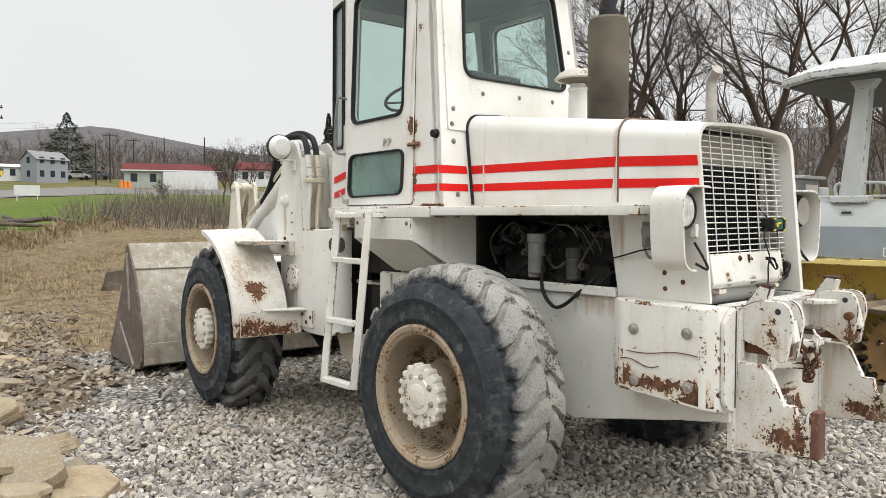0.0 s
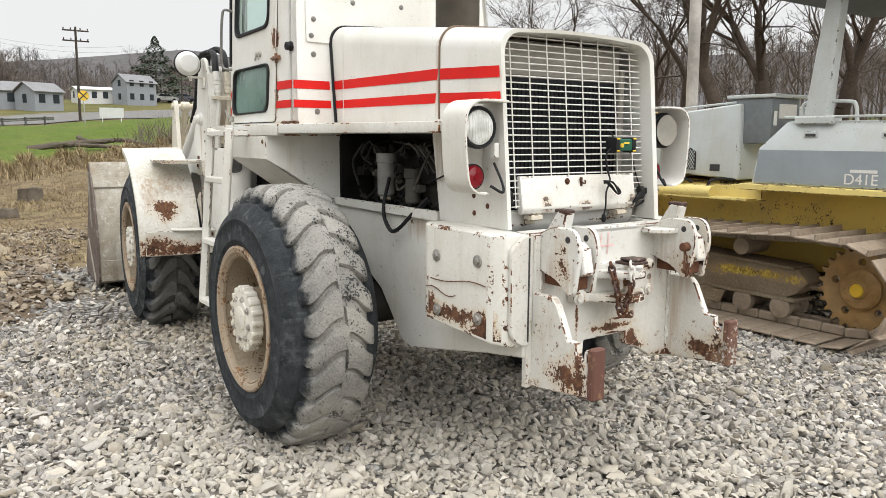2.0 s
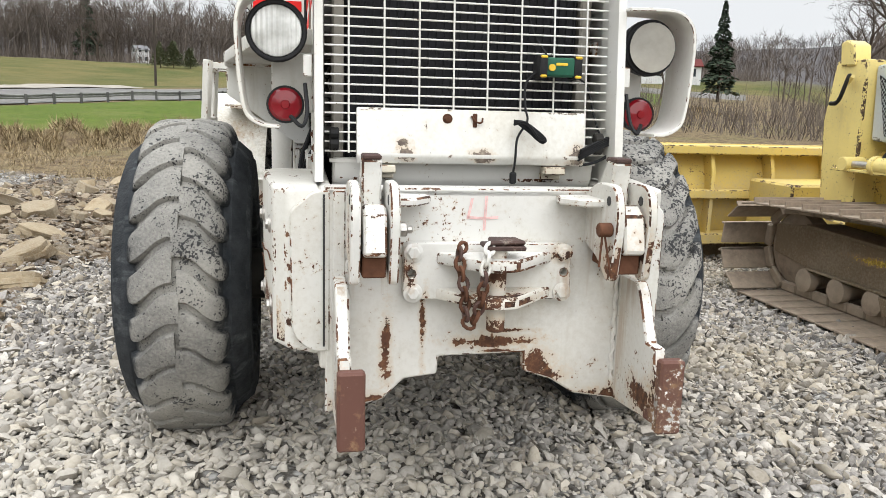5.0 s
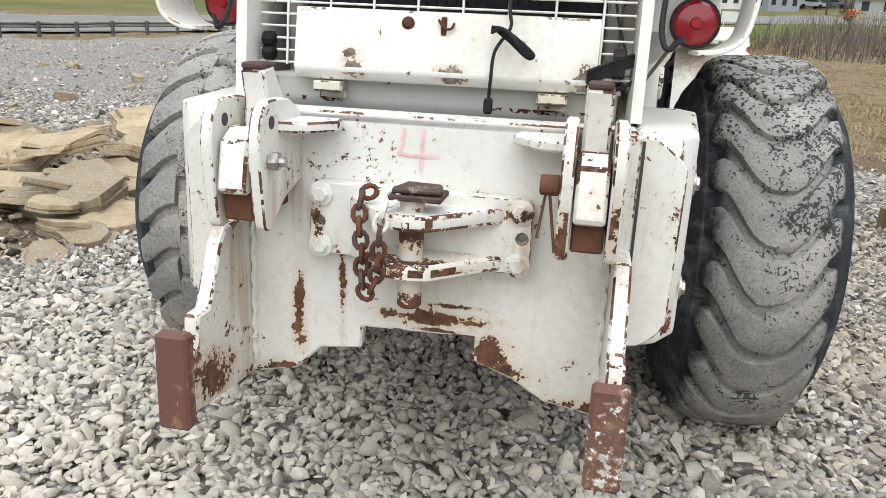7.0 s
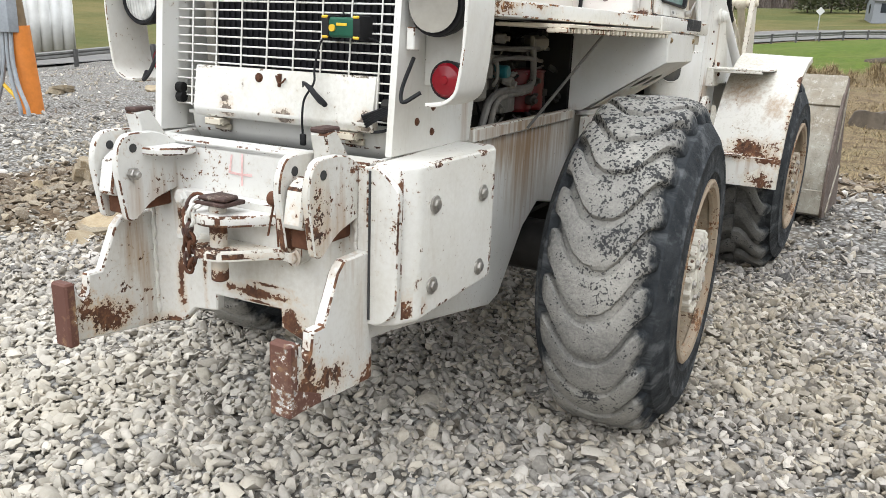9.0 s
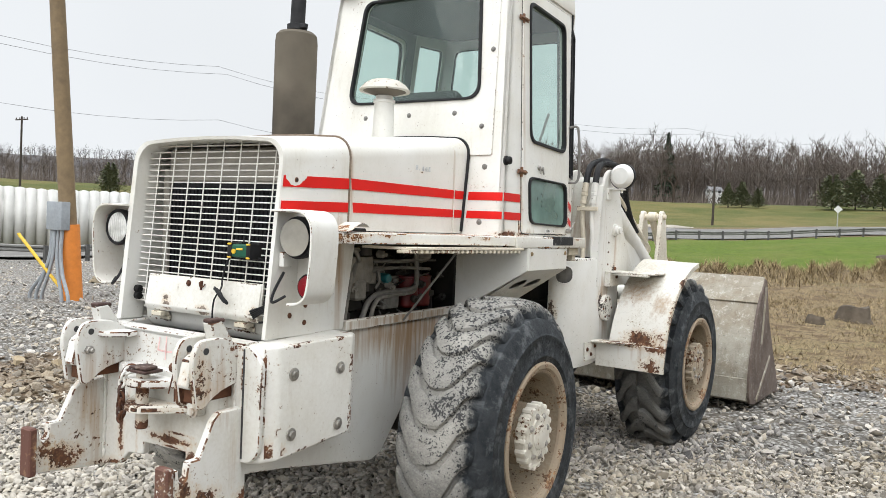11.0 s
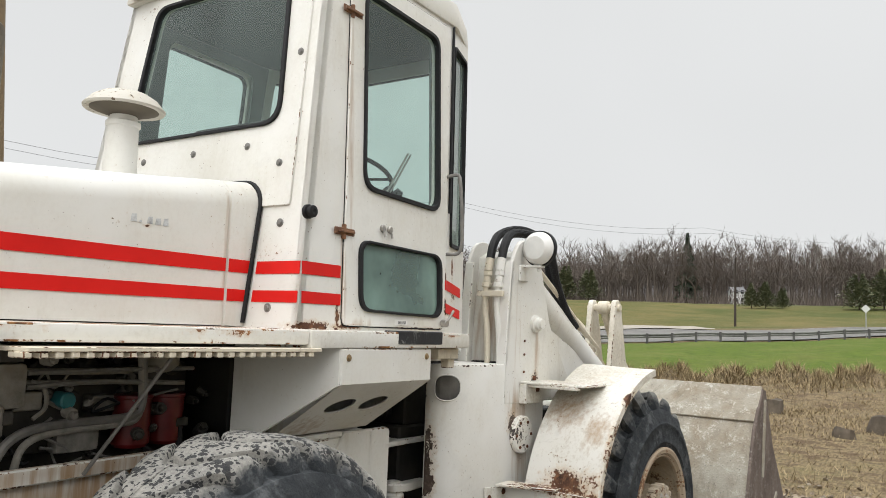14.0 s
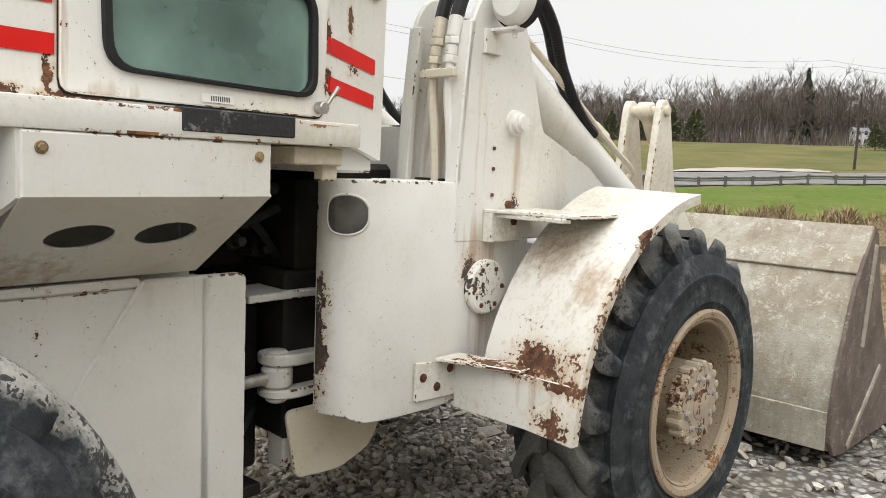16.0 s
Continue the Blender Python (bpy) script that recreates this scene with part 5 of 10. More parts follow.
# ---- ledges over the engine bays ----
for s in (-1, 1):
    b = B()
    prism(b, [(s * 0.44, -0.84), (s * 0.62, -0.84), (s * 0.815, 0.385), (s * 0.44, 0.385)], "z", 1.50, 1.548, 0.006, seg=2)
    rpart("engine_ledge", b, M_white_ledge, "white ledge plate over the engine bay, rust at its edge")
    b = B()
    prism(b, [(s * 0.44, 0.39), (s * 0.82, 0.39), (s * 0.835, 1.39), (s * 0.60, 1.42), (s * 0.44, 1.42)], "z", 1.488, 1.550, 0.008, seg=2)
    st = rpart("cab_step", b, M_white_ledge, "white step plate under the cab door")
    b = B()
    prism(b, [(s * 0.76, 0.865), (s * 0.775, 0.85), (s * 0.79, 0.875), (s * 0.81, 0.862), (s * 0.8310, 0.872), (s * 0.8355, 1.172), (s * 0.81, 1.155), (s * 0.795, 1.17), (s * 0.78, 1.14), (s * 0.76, 1.15)], "z", 1.503, 1.5545, 0.003)
    if s > 0:
        rpart("tread_strip", b, stained("worn_black_grip_coat", (0.020, 0.020, 0.022), (0.012, 0.012, 0.013), (0.22, 0.215, 0.20), 0.55), "worn black grip strip", st)
    else:
        b.free()
    # tank under the step, with the sloping underside
    b = B()
    bb = B()
    sec = [(0.822, 1.487), (0.822, 1.362), (0.50, 1.145), (0.42, 1.145), (0.42, 1.487)]
    r0 = [bb.verts.new((s * x, 0.548, z)) for x, z in sec]
    r1 = [bb.verts.new((s * x, 1.112, z)) for x, z in sec]
    for i in range(5):
        j = (i + 1) % 5
        if i != 1:
            bb.faces.new((r0[i], r0[j], r1[j], r1[i]))
    bb.faces.new(r0)
    bb.faces.new(r1)
    bmesh.ops.recalc_face_normals(bb, faces=bb.faces)
    merge(b, bev(bb, 0.005, 1))
    tank = rpart("step_tank", b, M_white, "white box under the cab step")
    b = B()
    L = math.hypot(0.322, 0.217)
    hl = []
    if s > 0:
        for yc in (0.72, 0.92):
            hl.append([(yc + 0.075 * math.cos(a * math.pi / 10), 0.17 + 0.055 * math.sin(a * math.pi / 10)) for a in range(20)])
    holed(b, [(0.548, 0.0), (1.112, 0.0), (1.112, L), (0.548, L)], hl, lambda y, q, d: (s * (0.822 - 0.322 * q / L - d * 0.5), y, 1.362 - 0.217 * q / L + d * 0.8), 0.006)
    rpart("tank_underside", b, M_white, "", tank)
    for y in (0.585, 1.075):
        b = B()
        bolt(b, (s * 0.822, y, 1.455), (s, 0, 0), 0.0085, 0.008)
        rpart("bolt", b, M_brass, "dull brass coloured bolt", tank)
    # closing plate between bay and tank
    b = B()
    holed(b, [(0.445, 1.488), (0.445, 1.145), (0.50, 1.145), (0.815, 1.360), (0.815, 1.488)], [], lambda x, z, d: (s * x, 0.405 + (x - 0.445) * 0.37 + d, z), 0.014, 0.0)
    rpart("bay_closing_plate", b, M_white, "white slanted plate beside the engine bay")
# torn lip curled up at the end of the ledge
b = B()
strip(b, [(-0.84, 1.548), (-0.80, 1.556), (-0.765, 1.575), (-0.735, 1.586), (-0.70, 1.582), (-0.68, 1.570)], "x", 0.545, 0.635, 0.004, 0.001)
rpart("torn_lip", b, M_white_ledge, "torn and curled sheet edge")
# black block put under the curl as the shade of its gap
b = B()
box(b, 0.55, 0.632, -0.79, -0.70, 1.5505, 1.566, 0.003)
rpart("lip_gap", b, M_black)
# mesh-like foot plate on the right
b = B()
prism(b, [(0.50, -0.55), (0.735, -0.5), (0.86, 0.40), (0.78, 0.48), (0.70, 0.20), (0.46, 0.20)], "z", 1.478, 1.490, 0.002)
fp = rpart("foot_plate", b, M_cream, "cream ribbed foot plate under the ledge")
for k in range(24):
    f = k / 24
    b = B()
    x, y = 0.735 + 0.125 * f, -0.5 + 0.9 * f
    box(b, x - 0.075, x - 0.002, y - 0.011, y + 0.011, 1.462, 1.4785, 0.003)
    rpart("slat", b, M_cream, parent=fp)
b = B()
rod(b, (0.485, -0.17, 1.115), (0.725, -0.07, 1.475), 0.006, seg=6)
rpart("prop_rod", b, M_pipe)
b = B()
tube(b, [(-0.56, -0.96, 1.31), (-0.50, -0.82, 1.345), (-0.47, -0.62, 1.30), (-0.42, -0.45, 1.27)], 0.004, 6)
rpart("lamp_lead", b, M_seal, "thin black lamp lead")
b = B()
tube(b, [(-0.42, -0.10, 1.28), (-0.48, -0.14, 1.12), (-0.49, -0.22, 1.03), (-0.49, -0.30, 1.04), (-0.46, -0.40, 1.13), (-0.42, -0.46, 1.2)], 0.010, 6)
rpart("loose_hose", b, M_seal, "black hose drooping from the engine bay")

# ---- engine in its bay ----
b = B()
box(b, -0.26, 0.26, -0.74, 0.36, 0.86, 1.42, 0.03, seg=2)
box(b, -0.20, 0.20, -0.62, 0.30, 1.42, 1.60, 0.04, seg=2)
box(b, -0.33, -0.25, -0.45, 0.1, 1.12, 1.25, 0.02)
box(b, 0.25, 0.34, -0.55, -0.1, 1.16, 1.34, 0.025, seg=2)
for k in range(6):
    rod(b, (-0.20, -0.55 + k * 0.16, 1.44), (-0.30, -0.55 + k * 0.16, 1.42), 0.03, seg=10, w=0.006)
    rod(b, (0.20, -0.55 + k * 0.16, 1.44), (0.32, -0.55 + k * 0.16, 1.40), 0.032, seg=10, w=0.006)
engine = rpart("engine_block", b, M_engine, "grimy diesel engine seen through the open bays")
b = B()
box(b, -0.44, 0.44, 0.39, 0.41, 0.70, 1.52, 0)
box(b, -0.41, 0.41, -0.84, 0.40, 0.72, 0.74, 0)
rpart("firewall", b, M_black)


def epart(name, bm, mat, label=""):
    return part(name, bm, mat, engine, label)


M_cast0 = plain("oily_dark_canister", (0.06, 0.058, 0.052), 0.5, 0.1, 0.5, 20.0, 0.3, 0.1)
for y, z0, z1, r in ((-0.02, 1.18, 1.40, 0.048), (-0.28, 1.16, 1.33, 0.04)):
    b = B()
    revolve(b, [(r * 0.8, 0), (r, 0.01), (r, z1 - z0 - 0.05), (r * 1.12, z1 - z0 - 0.045), (r * 1.12, z1 - z0)], (-0.39, y, z0), (-0.39, y, z0 + 1), 18)
    epart("fuel_filter", b, M_filter if y > -0.1 else M_cast0, "grey fuel filter canister")
for y in (0.085, 0.215):
    b = B()
    revolve(b, [(0.052, 0), (0.060, 0.012), (0.060, 0.155), (0.064, 0.158), (0.064, 0.166), (0.05, 0.17)], (0.33, y, 1.15), (0.33, y, 2), 20)
    epart("oil_filter", b, M_redfilter, "red oil filter")
b = B()
rod(b, (0.33, -0.18, 1.317), (0.40, -0.18, 1.317), 0.025, seg=12, w=0.005)
epart("filler_cap", b, M_teal, "teal cap")
b = B()
box(b, -0.405, -0.375, -0.04, 0.03, 1.16, 1.20, 0.004)
epart("valve_tag", b, M_cream)
for pts, r in (([(0.35, -0.55, 1.16), (0.39, -0.50, 1.28), (0.38, -0.44, 1.40), (0.33, -0.38, 1.45)], 0.016), ([(0.40, -0.40, 1.13), (0.40, -0.34, 1.22), (0.40, -0.22, 1.25), (0.40, 0.02, 1.255), (0.40, 0.07, 1.30), (0.39, 0.07, 1.44)], 0.014), ([(0.38, -0.30, 1.36), (0.40, -0.1, 1.37), (0.40, 0.10, 1.36)], 0.008), ([(0.38, -0.30, 1.40), (0.40, 0.0, 1.405), (0.38, 0.28, 1.40)], 0.007), ([(0.38, -0.62, 1.14), (0.40, -0.60, 1.30), (0.36, -0.52, 1.44)], 0.010)):
    b = B()
    tube(b, pts, r, 8)
    epart("pipe", b, M_pipe)
for k in range(5):
    b = B()
    tube(b, [(-0.30, -0.40 + 0.03 * k, 1.30), (-0.36, -0.38 + 0.035 * k, 1.40 + 0.008 * k), (-0.33, -0.30 + 0.05 * k, 1.45), (-0.24, -0.28 + 0.09 * k, 1.46)], 0.005, 6)
    epart("injector_pipe", b, M_cast0 if k % 2 else M_pipe)
for pts in ([(-0.38, 0.02, 1.40), (-0.40, 0.10, 1.44), (-0.38, 0.2, 1.38), (-0.34, 0.30, 1.42)], [(-0.38, -0.10, 1.25), (-0.41, -0.18, 1.22), (-0.38, -0.26, 1.28)], [(-0.40, 0.25, 1.20), (-0.42, 0.15, 1.16), (-0.40, 0.05, 1.22), (-0.36, -0.02, 1.30)], [(-0.36, 0.28, 1.45), (-0.40, 0.33, 1.35), (-0.38, 0.30, 1.22)], [(-0.40, -0.30, 1.2), (-0.42, -0.38, 1.3), (-0.40, -0.45, 1.42)]):
    b = B()
    tube(b, pts, 0.007, 6)
    epart("hose", b, M_cast0 if len(pts) == 3 else M_hose)
random.seed(5)
M_dusty = plain("dusty_grey_casting", (0.24, 0.225, 0.20), 0.8, 0.0, 0.5, 24.0, 0.5, 0.3)
M_cast = plain("oily_grey_casting", (0.085, 0.08, 0.072), 0.5, 0.1, 0.5, 20.0, 0.4, 0.1)
for k in range(96):
    b = B()
    s = -1 if k % 2 else 1
    x, y, z = s * random.uniform(0.27, 0.38), random.uniform(-0.6, 0.34), random.uniform(1.12, 1.46)
    q = random.uniform(0.010, 0.034)
    if k % 3:
        d = Vector((s * 1.4, random.uniform(-0.8, 0.8), random.uniform(-0.8, 0.8))) * q
        rod(b, (x, y, z), (x + d.x, y + d.y, z + d.z), q * 0.7, seg=8, w=0.003)
        rod(b, (x, y, z), (x + d.x * 1.4, y + d.y * 1.4, z + d.z * 1.4), q * 0.4, seg=6, w=0.002)
    else:
        box(b, x - q, x + q, y - q * 1.3, y + q * 1.3, z - q * 0.8, z + q * 0.8, 0.004)
    epart("fitting", b, random.choice((M_engine, M_dusty, M_cast, M_dusty) if s > 0 and y < 0.0 else (M_engine, M_engine, M_cast, M_black)))
for k in range(34):
    b = B()
    s = -1 if k % 2 else 1
    y, z = random.uniform(-0.58, 0.30), random.uniform(1.14, 1.44)
    p = Vector((s * random.uniform(0.34, 0.40), y, z))
    pts = [p]
    for _ in range(3):
        p = p + Vector((s * random.uniform(-0.02, 0.012), random.uniform(-0.10, 0.10), random.uniform(-0.09, 0.09)))
        p = Vector((max(-0.42, min(0.42, p.x)), max(-0.62, min(0.33, p.y)), max(1.12, min(1.46, p.z))))
        pts.append(p)
    tube(b, pts, random.choice((0.004, 0.005, 0.007, 0.011)), 6)
    epart("pipe" if k % 3 else "hose", b, (M_pipe if s > 0 else M_cast0) if k % 3 == 1 else M_dusty if s > 0 and k % 3 else M_hose)

# larger dusty pieces in the right bay: pump body, cross pipes, elbow and starter
for nm_, bm_ in (("pump_body", box(box(B(), 0.27, 0.39, -0.50, -0.30, 1.30, 1.43, 0.02, seg=2), 0.29, 0.40, -0.44, -0.36, 1.22, 1.32, 0.012)),
                 ("starter_motor", box(B(), 0.30, 0.385, -0.20, -0.06, 1.16, 1.235, 0.015, seg=2))):
    epart(nm_, bm_, M_dusty)
for pts, r in (([(0.39, -0.52, 1.12), (0.40, -0.50, 1.30), (0.38, -0.46, 1.38)], 0.010), ([(0.40, -0.33, 1.12), (0.41, -0.31, 1.20), (0.40, -0.22, 1.228), (0.40, -0.02, 1.235), (0.40, 0.055, 1.25), (0.40, 0.065, 1.32), (0.39, 0.06, 1.45)], 0.011), ([(0.36, -0.34, 1.405), (0.38, -0.10, 1.40), (0.36, 0.16, 1.395)], 0.010), ([(0.36, -0.30, 1.37), (0.38, 0.0, 1.365), (0.36, 0.26, 1.35)], 0.008)):
    b = B()
    tube(b, pts, r, 10)
    epart("pipe", b, M_dusty)
b = B()
revolve(b, [(0.0, 0.0), (0.035, 0.008), (0.06, 0.03), (0.06, 0.055), (0.04, 0.07)], (0.36, 0.16, 1.385), (0.36, 0.16, 2.4), 18)
epart("breather_bowl", b, M_tan, "pale breather bowl")

# ---- muffler, stack and air cleaner cap ----
b = B()
mx, my = -0.152, -0.31
revolve(b, [(0.095, 1.97), (0.108, 1.98), (0.108, 2.50), (0.104, 2.535), (0.09, 2.55), (0.04, 2.555)], (mx, my, 0), (mx, my, 1), 32)
muff = rpart("muffler", b, M_muffler, "sooty brown vertical muffler on the hood")
b = B()
tube(b, [(mx, my, 2.54), (mx + 0.006, my, 2.72), (mx + 0.012, my, 2.88), (mx + 0.008, my - 0.005, 2.96), (mx - 0.014, my - 0.02, 3.03), (mx - 0.04, my - 0.04, 3.075)], 0.038, 14, 5)
rpart("exhaust_pipe", b, M_stack, "black bent exhaust pipe", muff)
b = B()
revolve(b, [(0.046, 2.56), (0.052, 2.562), (0.052, 2.59), (0.046, 2.592)], (mx, my, 0), (mx, my, 1), 20)
box(b, mx + 0.04, mx + 0.075, my - 0.03, my, 2.565, 2.59, 0.003)
rpart("pipe_clamp", b, M_stack, "", muff)
b = B()
ax, ay = 0.115, 0.112
revolve(b, [(0.060, 2.020), (0.054, 2.242), (0.060, 2.247), (0.060, 2.262), (0.048, 2.267), (0.046, 2.297)], (ax, ay, 0), (ax, ay, 1), 24)
cap = rpart("air_intake", b, M_white, "white air intake stem with a mushroom cap")
b = B()
revolve(b, [(0.112, 2.310), (0.138, 2.306), (0.141, 2.314), (0.132, 2.324), (0.112, 2.347), (0.080, 2.366), (0.04, 2.375), (0.0, 2.377)], (ax, ay, 0), (ax, ay, 1), 32)
rpart("rain_cap", b, paint("weathered_cap_paint", (0.52, 0.495, 0.44), 1.3, 0.9, 0.012, 0.6, rust=(0.10, 0.07, 0.05)), "weathered white rain cap", cap)
b = B()
revolve(b, [(0.046, 2.284), (0.118, 2.309), (0.118, 2.313), (0.04, 2.311)], (ax, ay, 0), (ax, ay, 1), 32)
rpart("cap_underside", b, M_muffler, "sooty underside of the cap", cap)

# ---- cab ----
def cab_u(z):
    return (z - 1.55) / 1.45


def cab_hw(z):
    return 0.71 - 0.088 * cab_u(z)


def cab_back(z):
    return 0.43 + 0.175 * cab_u(z)


def side_at(s):
    return lambda y, z, d: (s * (cab_hw(z) - d), y, z)


def back_at(x, z, d):
    return (x, cab_back(z) + d, z)


def ring(outer_pts, grow):
    c = Vector((sum(p[0] for p in outer_pts) / len(outer_pts), sum(p[1] for p in outer_pts) / len(outer_pts)))
    return [tuple(Vector(p) + (Vector(p) - c).normalized() * grow) for p in outer_pts]


W_up = rounded([(0.795, 2.115), (1.322, 2.10), (1.342, 2.905), (0.81, 2.918)], [0.07, 0.07, 0.06, 0.06], 5)
W_lo = rounded([(0.772, 1.632), (1.318, 1.622), (1.325, 1.885), (0.772, 1.892)], [0.06, 0.06, 0.06, 0.06], 5)
W_rear = rounded([(-0.435, 2.328), (0.480, 2.328), (0.425, 2.967), (-0.385, 2.967)], [0.09, 0.09, 0.07, 0.07], 5)
W_fr = rounded([(-0.48, 1.95), (0.48, 1.95), (0.43, 2.93), (-0.43, 2.93)], 0.05, 3)


def corner_y(z):
    """Where the cab's flat side ends and its front corner begins."""
    return 1.38 + 0.11 * cab_u(z)


def chamfer_at(s):
    def f(q, z, d):
        a, c = Vector((s * cab_hw(z), corner_y(z))), Vector((s * (cab_hw(z) - 0.098), corner_y(z) + 0.31))
        p = a.lerp(c, q)
        nn = Vector((s * 0.957, 0.287))
        return (p.x - nn.x * d, p.y - nn.y * d, z)
    return f


def window_parts(parent, loop, at, proud=-0.012, pane=None):
    """Rubber seal and glass of one window."""
    b_ = B()
    holed(b_, ring(loop, 0.017), [ring(loop, -0.004)], lambda p, q, d: at(p, q, d + proud), 0.030, 0.004)
    part("window_seal", b_, M_seal, parent, "black rubber window seal")
    b_ = B()
    vs = [b_.verts.new(at(p, q, 0.008)) for p, q in loop]
    b_.faces.new(vs)
    g_ = part("window_pane", b_, pane or M_glass, parent, "green tinted glass")
    g_.visible_shadow = False


cab = rpart("cab", box(B(), -0.66, 0.66, 0.47, 1.37, 1.535, 1.56, 0.004), M_white_cab, "white cab with green glass")
for s in (-1, 1):
    b = B()
    o = [(0.43, 1.55), (corner_y(1.55), 1.55), (corner_y(3.035), 3.035), (cab_back(3.035), 3.035)]
    hole_ = rounded([(0.685, 1.58), (1.35, 1.58), (1.452, 2.99), (0.735, 2.99)], 0.03, 2)
    holed(b, o, [hole_], side_at(s), 0.03, 0.0)
    part("side_wall", b, M_white_cab, cab)
    b = B()
    door_o = rounded([(0.665, 1.567), (1.362, 1.567), (1.466, 3.005), (0.722, 3.005)], 0.03, 3)
    holed(b, door_o, [W_up, W_lo], lambda y, z, d: side_at(s)(y, z, d - 0.010), 0.036, 0.003)
    door = part("cab_door", b, M_white_cab, cab, "white cab door with an upper and a lower window")
    b = B()
    holed(b, ring(door_o, 0.005), [ring(door_o, -0.002)], lambda y, z, d: side_at(s)(y, z, d - 0.003), 0.004)
    part("door_seal", b, M_seal, cab, "thin dark door gap")
    window_parts(cab, W_up, lambda y, z, d: side_at(s)(y, z, d - 0.010))
    window_parts(cab, W_lo, lambda y, z, d: side_at(s)(y, z, d - 0.010), pane=M_glass_lit)
    for z, yh in ((1.918, 0.673), (2.806, 0.722)):
        b = B()
        x = s * (cab_hw(z) + 0.008)
        rod(b, (x, yh, z - 0.028), (x, yh, z + 0.028), 0.009, seg=8, w=0.002)
        box(b, x - 0.003, x + 0.005, yh - 0.055, yh + 0.06, z - 0.014, z + 0.014, 0.003)
        box(b, x + s * 0.0, x + s * 0.016, yh - 0.04, yh + 0.05, z - 0.005, z + 0.005, 0.002)
        part("door_hinge", b, M_hinge, cab, "rusty door hinge")
    b = B()
    x = s * (cab_hw(1.58) + 0.012)
    rod(b, (x, 1.338, 1.592), (x + s * 0.03, 1.338, 1.592), 0.017, seg=12, w=0.003)
    rod(b, (x + s * 0.02, 1.345, 1.592), (x + s * 0.035, 1.378, 1.65), 0.006, seg=8)
    part("door_handle", b, M_chrome, cab)
    # lock knobs over the lower window
    for y in (0.906, 0.954):
        b = B()
        z = 1.960
        x = s * (cab_hw(z) + 0.008)
        rod(b, (x, y, z), (x + s * 0.014, y, z), 0.015, seg=12, w=0.003)
        rod(b, (x + s * 0.010, y, z), (x + s * 0.016, y + 0.006, z - 0.035), 0.005, seg=6)
        part("door_knob", b, M_chrome, cab)
    # black rubber stop on the rear pillar
    b = B()
    z = 1.965
    x = s * cab_hw(z)
    revolve(b, [(0.026, 0.0), (0.026, 0.012), (0.018, 0.014), (0.018, 0.022), (0.023, 0.024), (0.021, 0.034), (0.010, 0.036), (0.0, 0.030)], (x, 0.478, z), (x + s, 0.478, z), 16)
    part("door_stop", b, M_seal, cab, "black rubber door stop")
    # stripes round the pillar
    for z0, z1 in ((1.742, 1.788), (1.640, 1.682)):
        b = B()
        f = side_at(s)
        b.faces.new([b.verts.new(f(y, z, -0.003)) for y, z in ((0.452, z0), (0.660, z0), (0.662, z1), (0.452, z1))])
        part("red_stripe", b, M_red_stripe, cab)
        b = B()
        f2 = back_at
        b.faces.new([b.verts.new(f2(x_, z, -0.003)) for x_, z in ((s * 0.475, z0), (s * (cab_hw(z0) - 0.006), z0), (s * (cab_hw(z1) - 0.006), z1), (s * 0.475, z1))])
        part("red_stripe", b, M_red_stripe, cab)
        b = B()
        b.faces.new([b.verts.new(f(y, z, -0.003)) for y, z in ((1.382, z0), (corner_y(z0) - 0.002, z0), (corner_y(z1) - 0.002, z1), (1.386, z1))])
        f3 = chamfer_at(s)
        b.faces.new([b.verts.new(f3(q, z, -0.003)) for q, z in ((0.0, z0), (0.8, z0 - 0.025), (0.8, z1 - 0.025), (0.0, z1))])
        part("red_stripe", b, M_red_stripe, cab)
    # front corner wall with its window
    b = B()
    o = [(0.0, 1.53), (1.0, 1.46), (1.0, 3.035), (0.0, 3.035)]
    W_c = rounded([(0.14, 1.96), (0.86, 1.96), (0.86, 2.93), (0.14, 2.93)], 0.05, 3)
    holed(b, o, [W_c], chamfer_at(s), 0.025, 0.0)
    part("front_corner", b, M_white_cab, cab)
    window_parts(cab, W_c, chamfer_at(s))
    # grab rail at the front edge
    b = B()
    for y, top in ((1.425, 2.262),):
        tube(b, [(s * 0.66, y - 0.02, top), (s * 0.72, y, top + 0.012), (s * 0.738, y, top - 0.03), (s * 0.745, y + 0.012, 2.08), (s * 0.74, y + 0.016, 1.925), (s * 0.68, y - 0.03, 1.905)], 0.0085, 8, 5)
    part("grab_rail", b, M_pipe, cab, "thin steel grab rail")
    b = B()
    rod(b, (s * 0.632, 1.488, 3.02), (s * 0.680, 1.435, 2.1), 0.007, seg=6)
    part("drain_pipe", b, M_seal, cab)
    # bolts along the pillar base
    for x_, z in ((0.56, 1.62), (0.56, 1.93)):
        b = B()
        bolt(b, back_at(s * x_, z, 0.0), (0, -1, 0), 0.011, 0.01)
        part("bolt", b, M_pipe, cab)
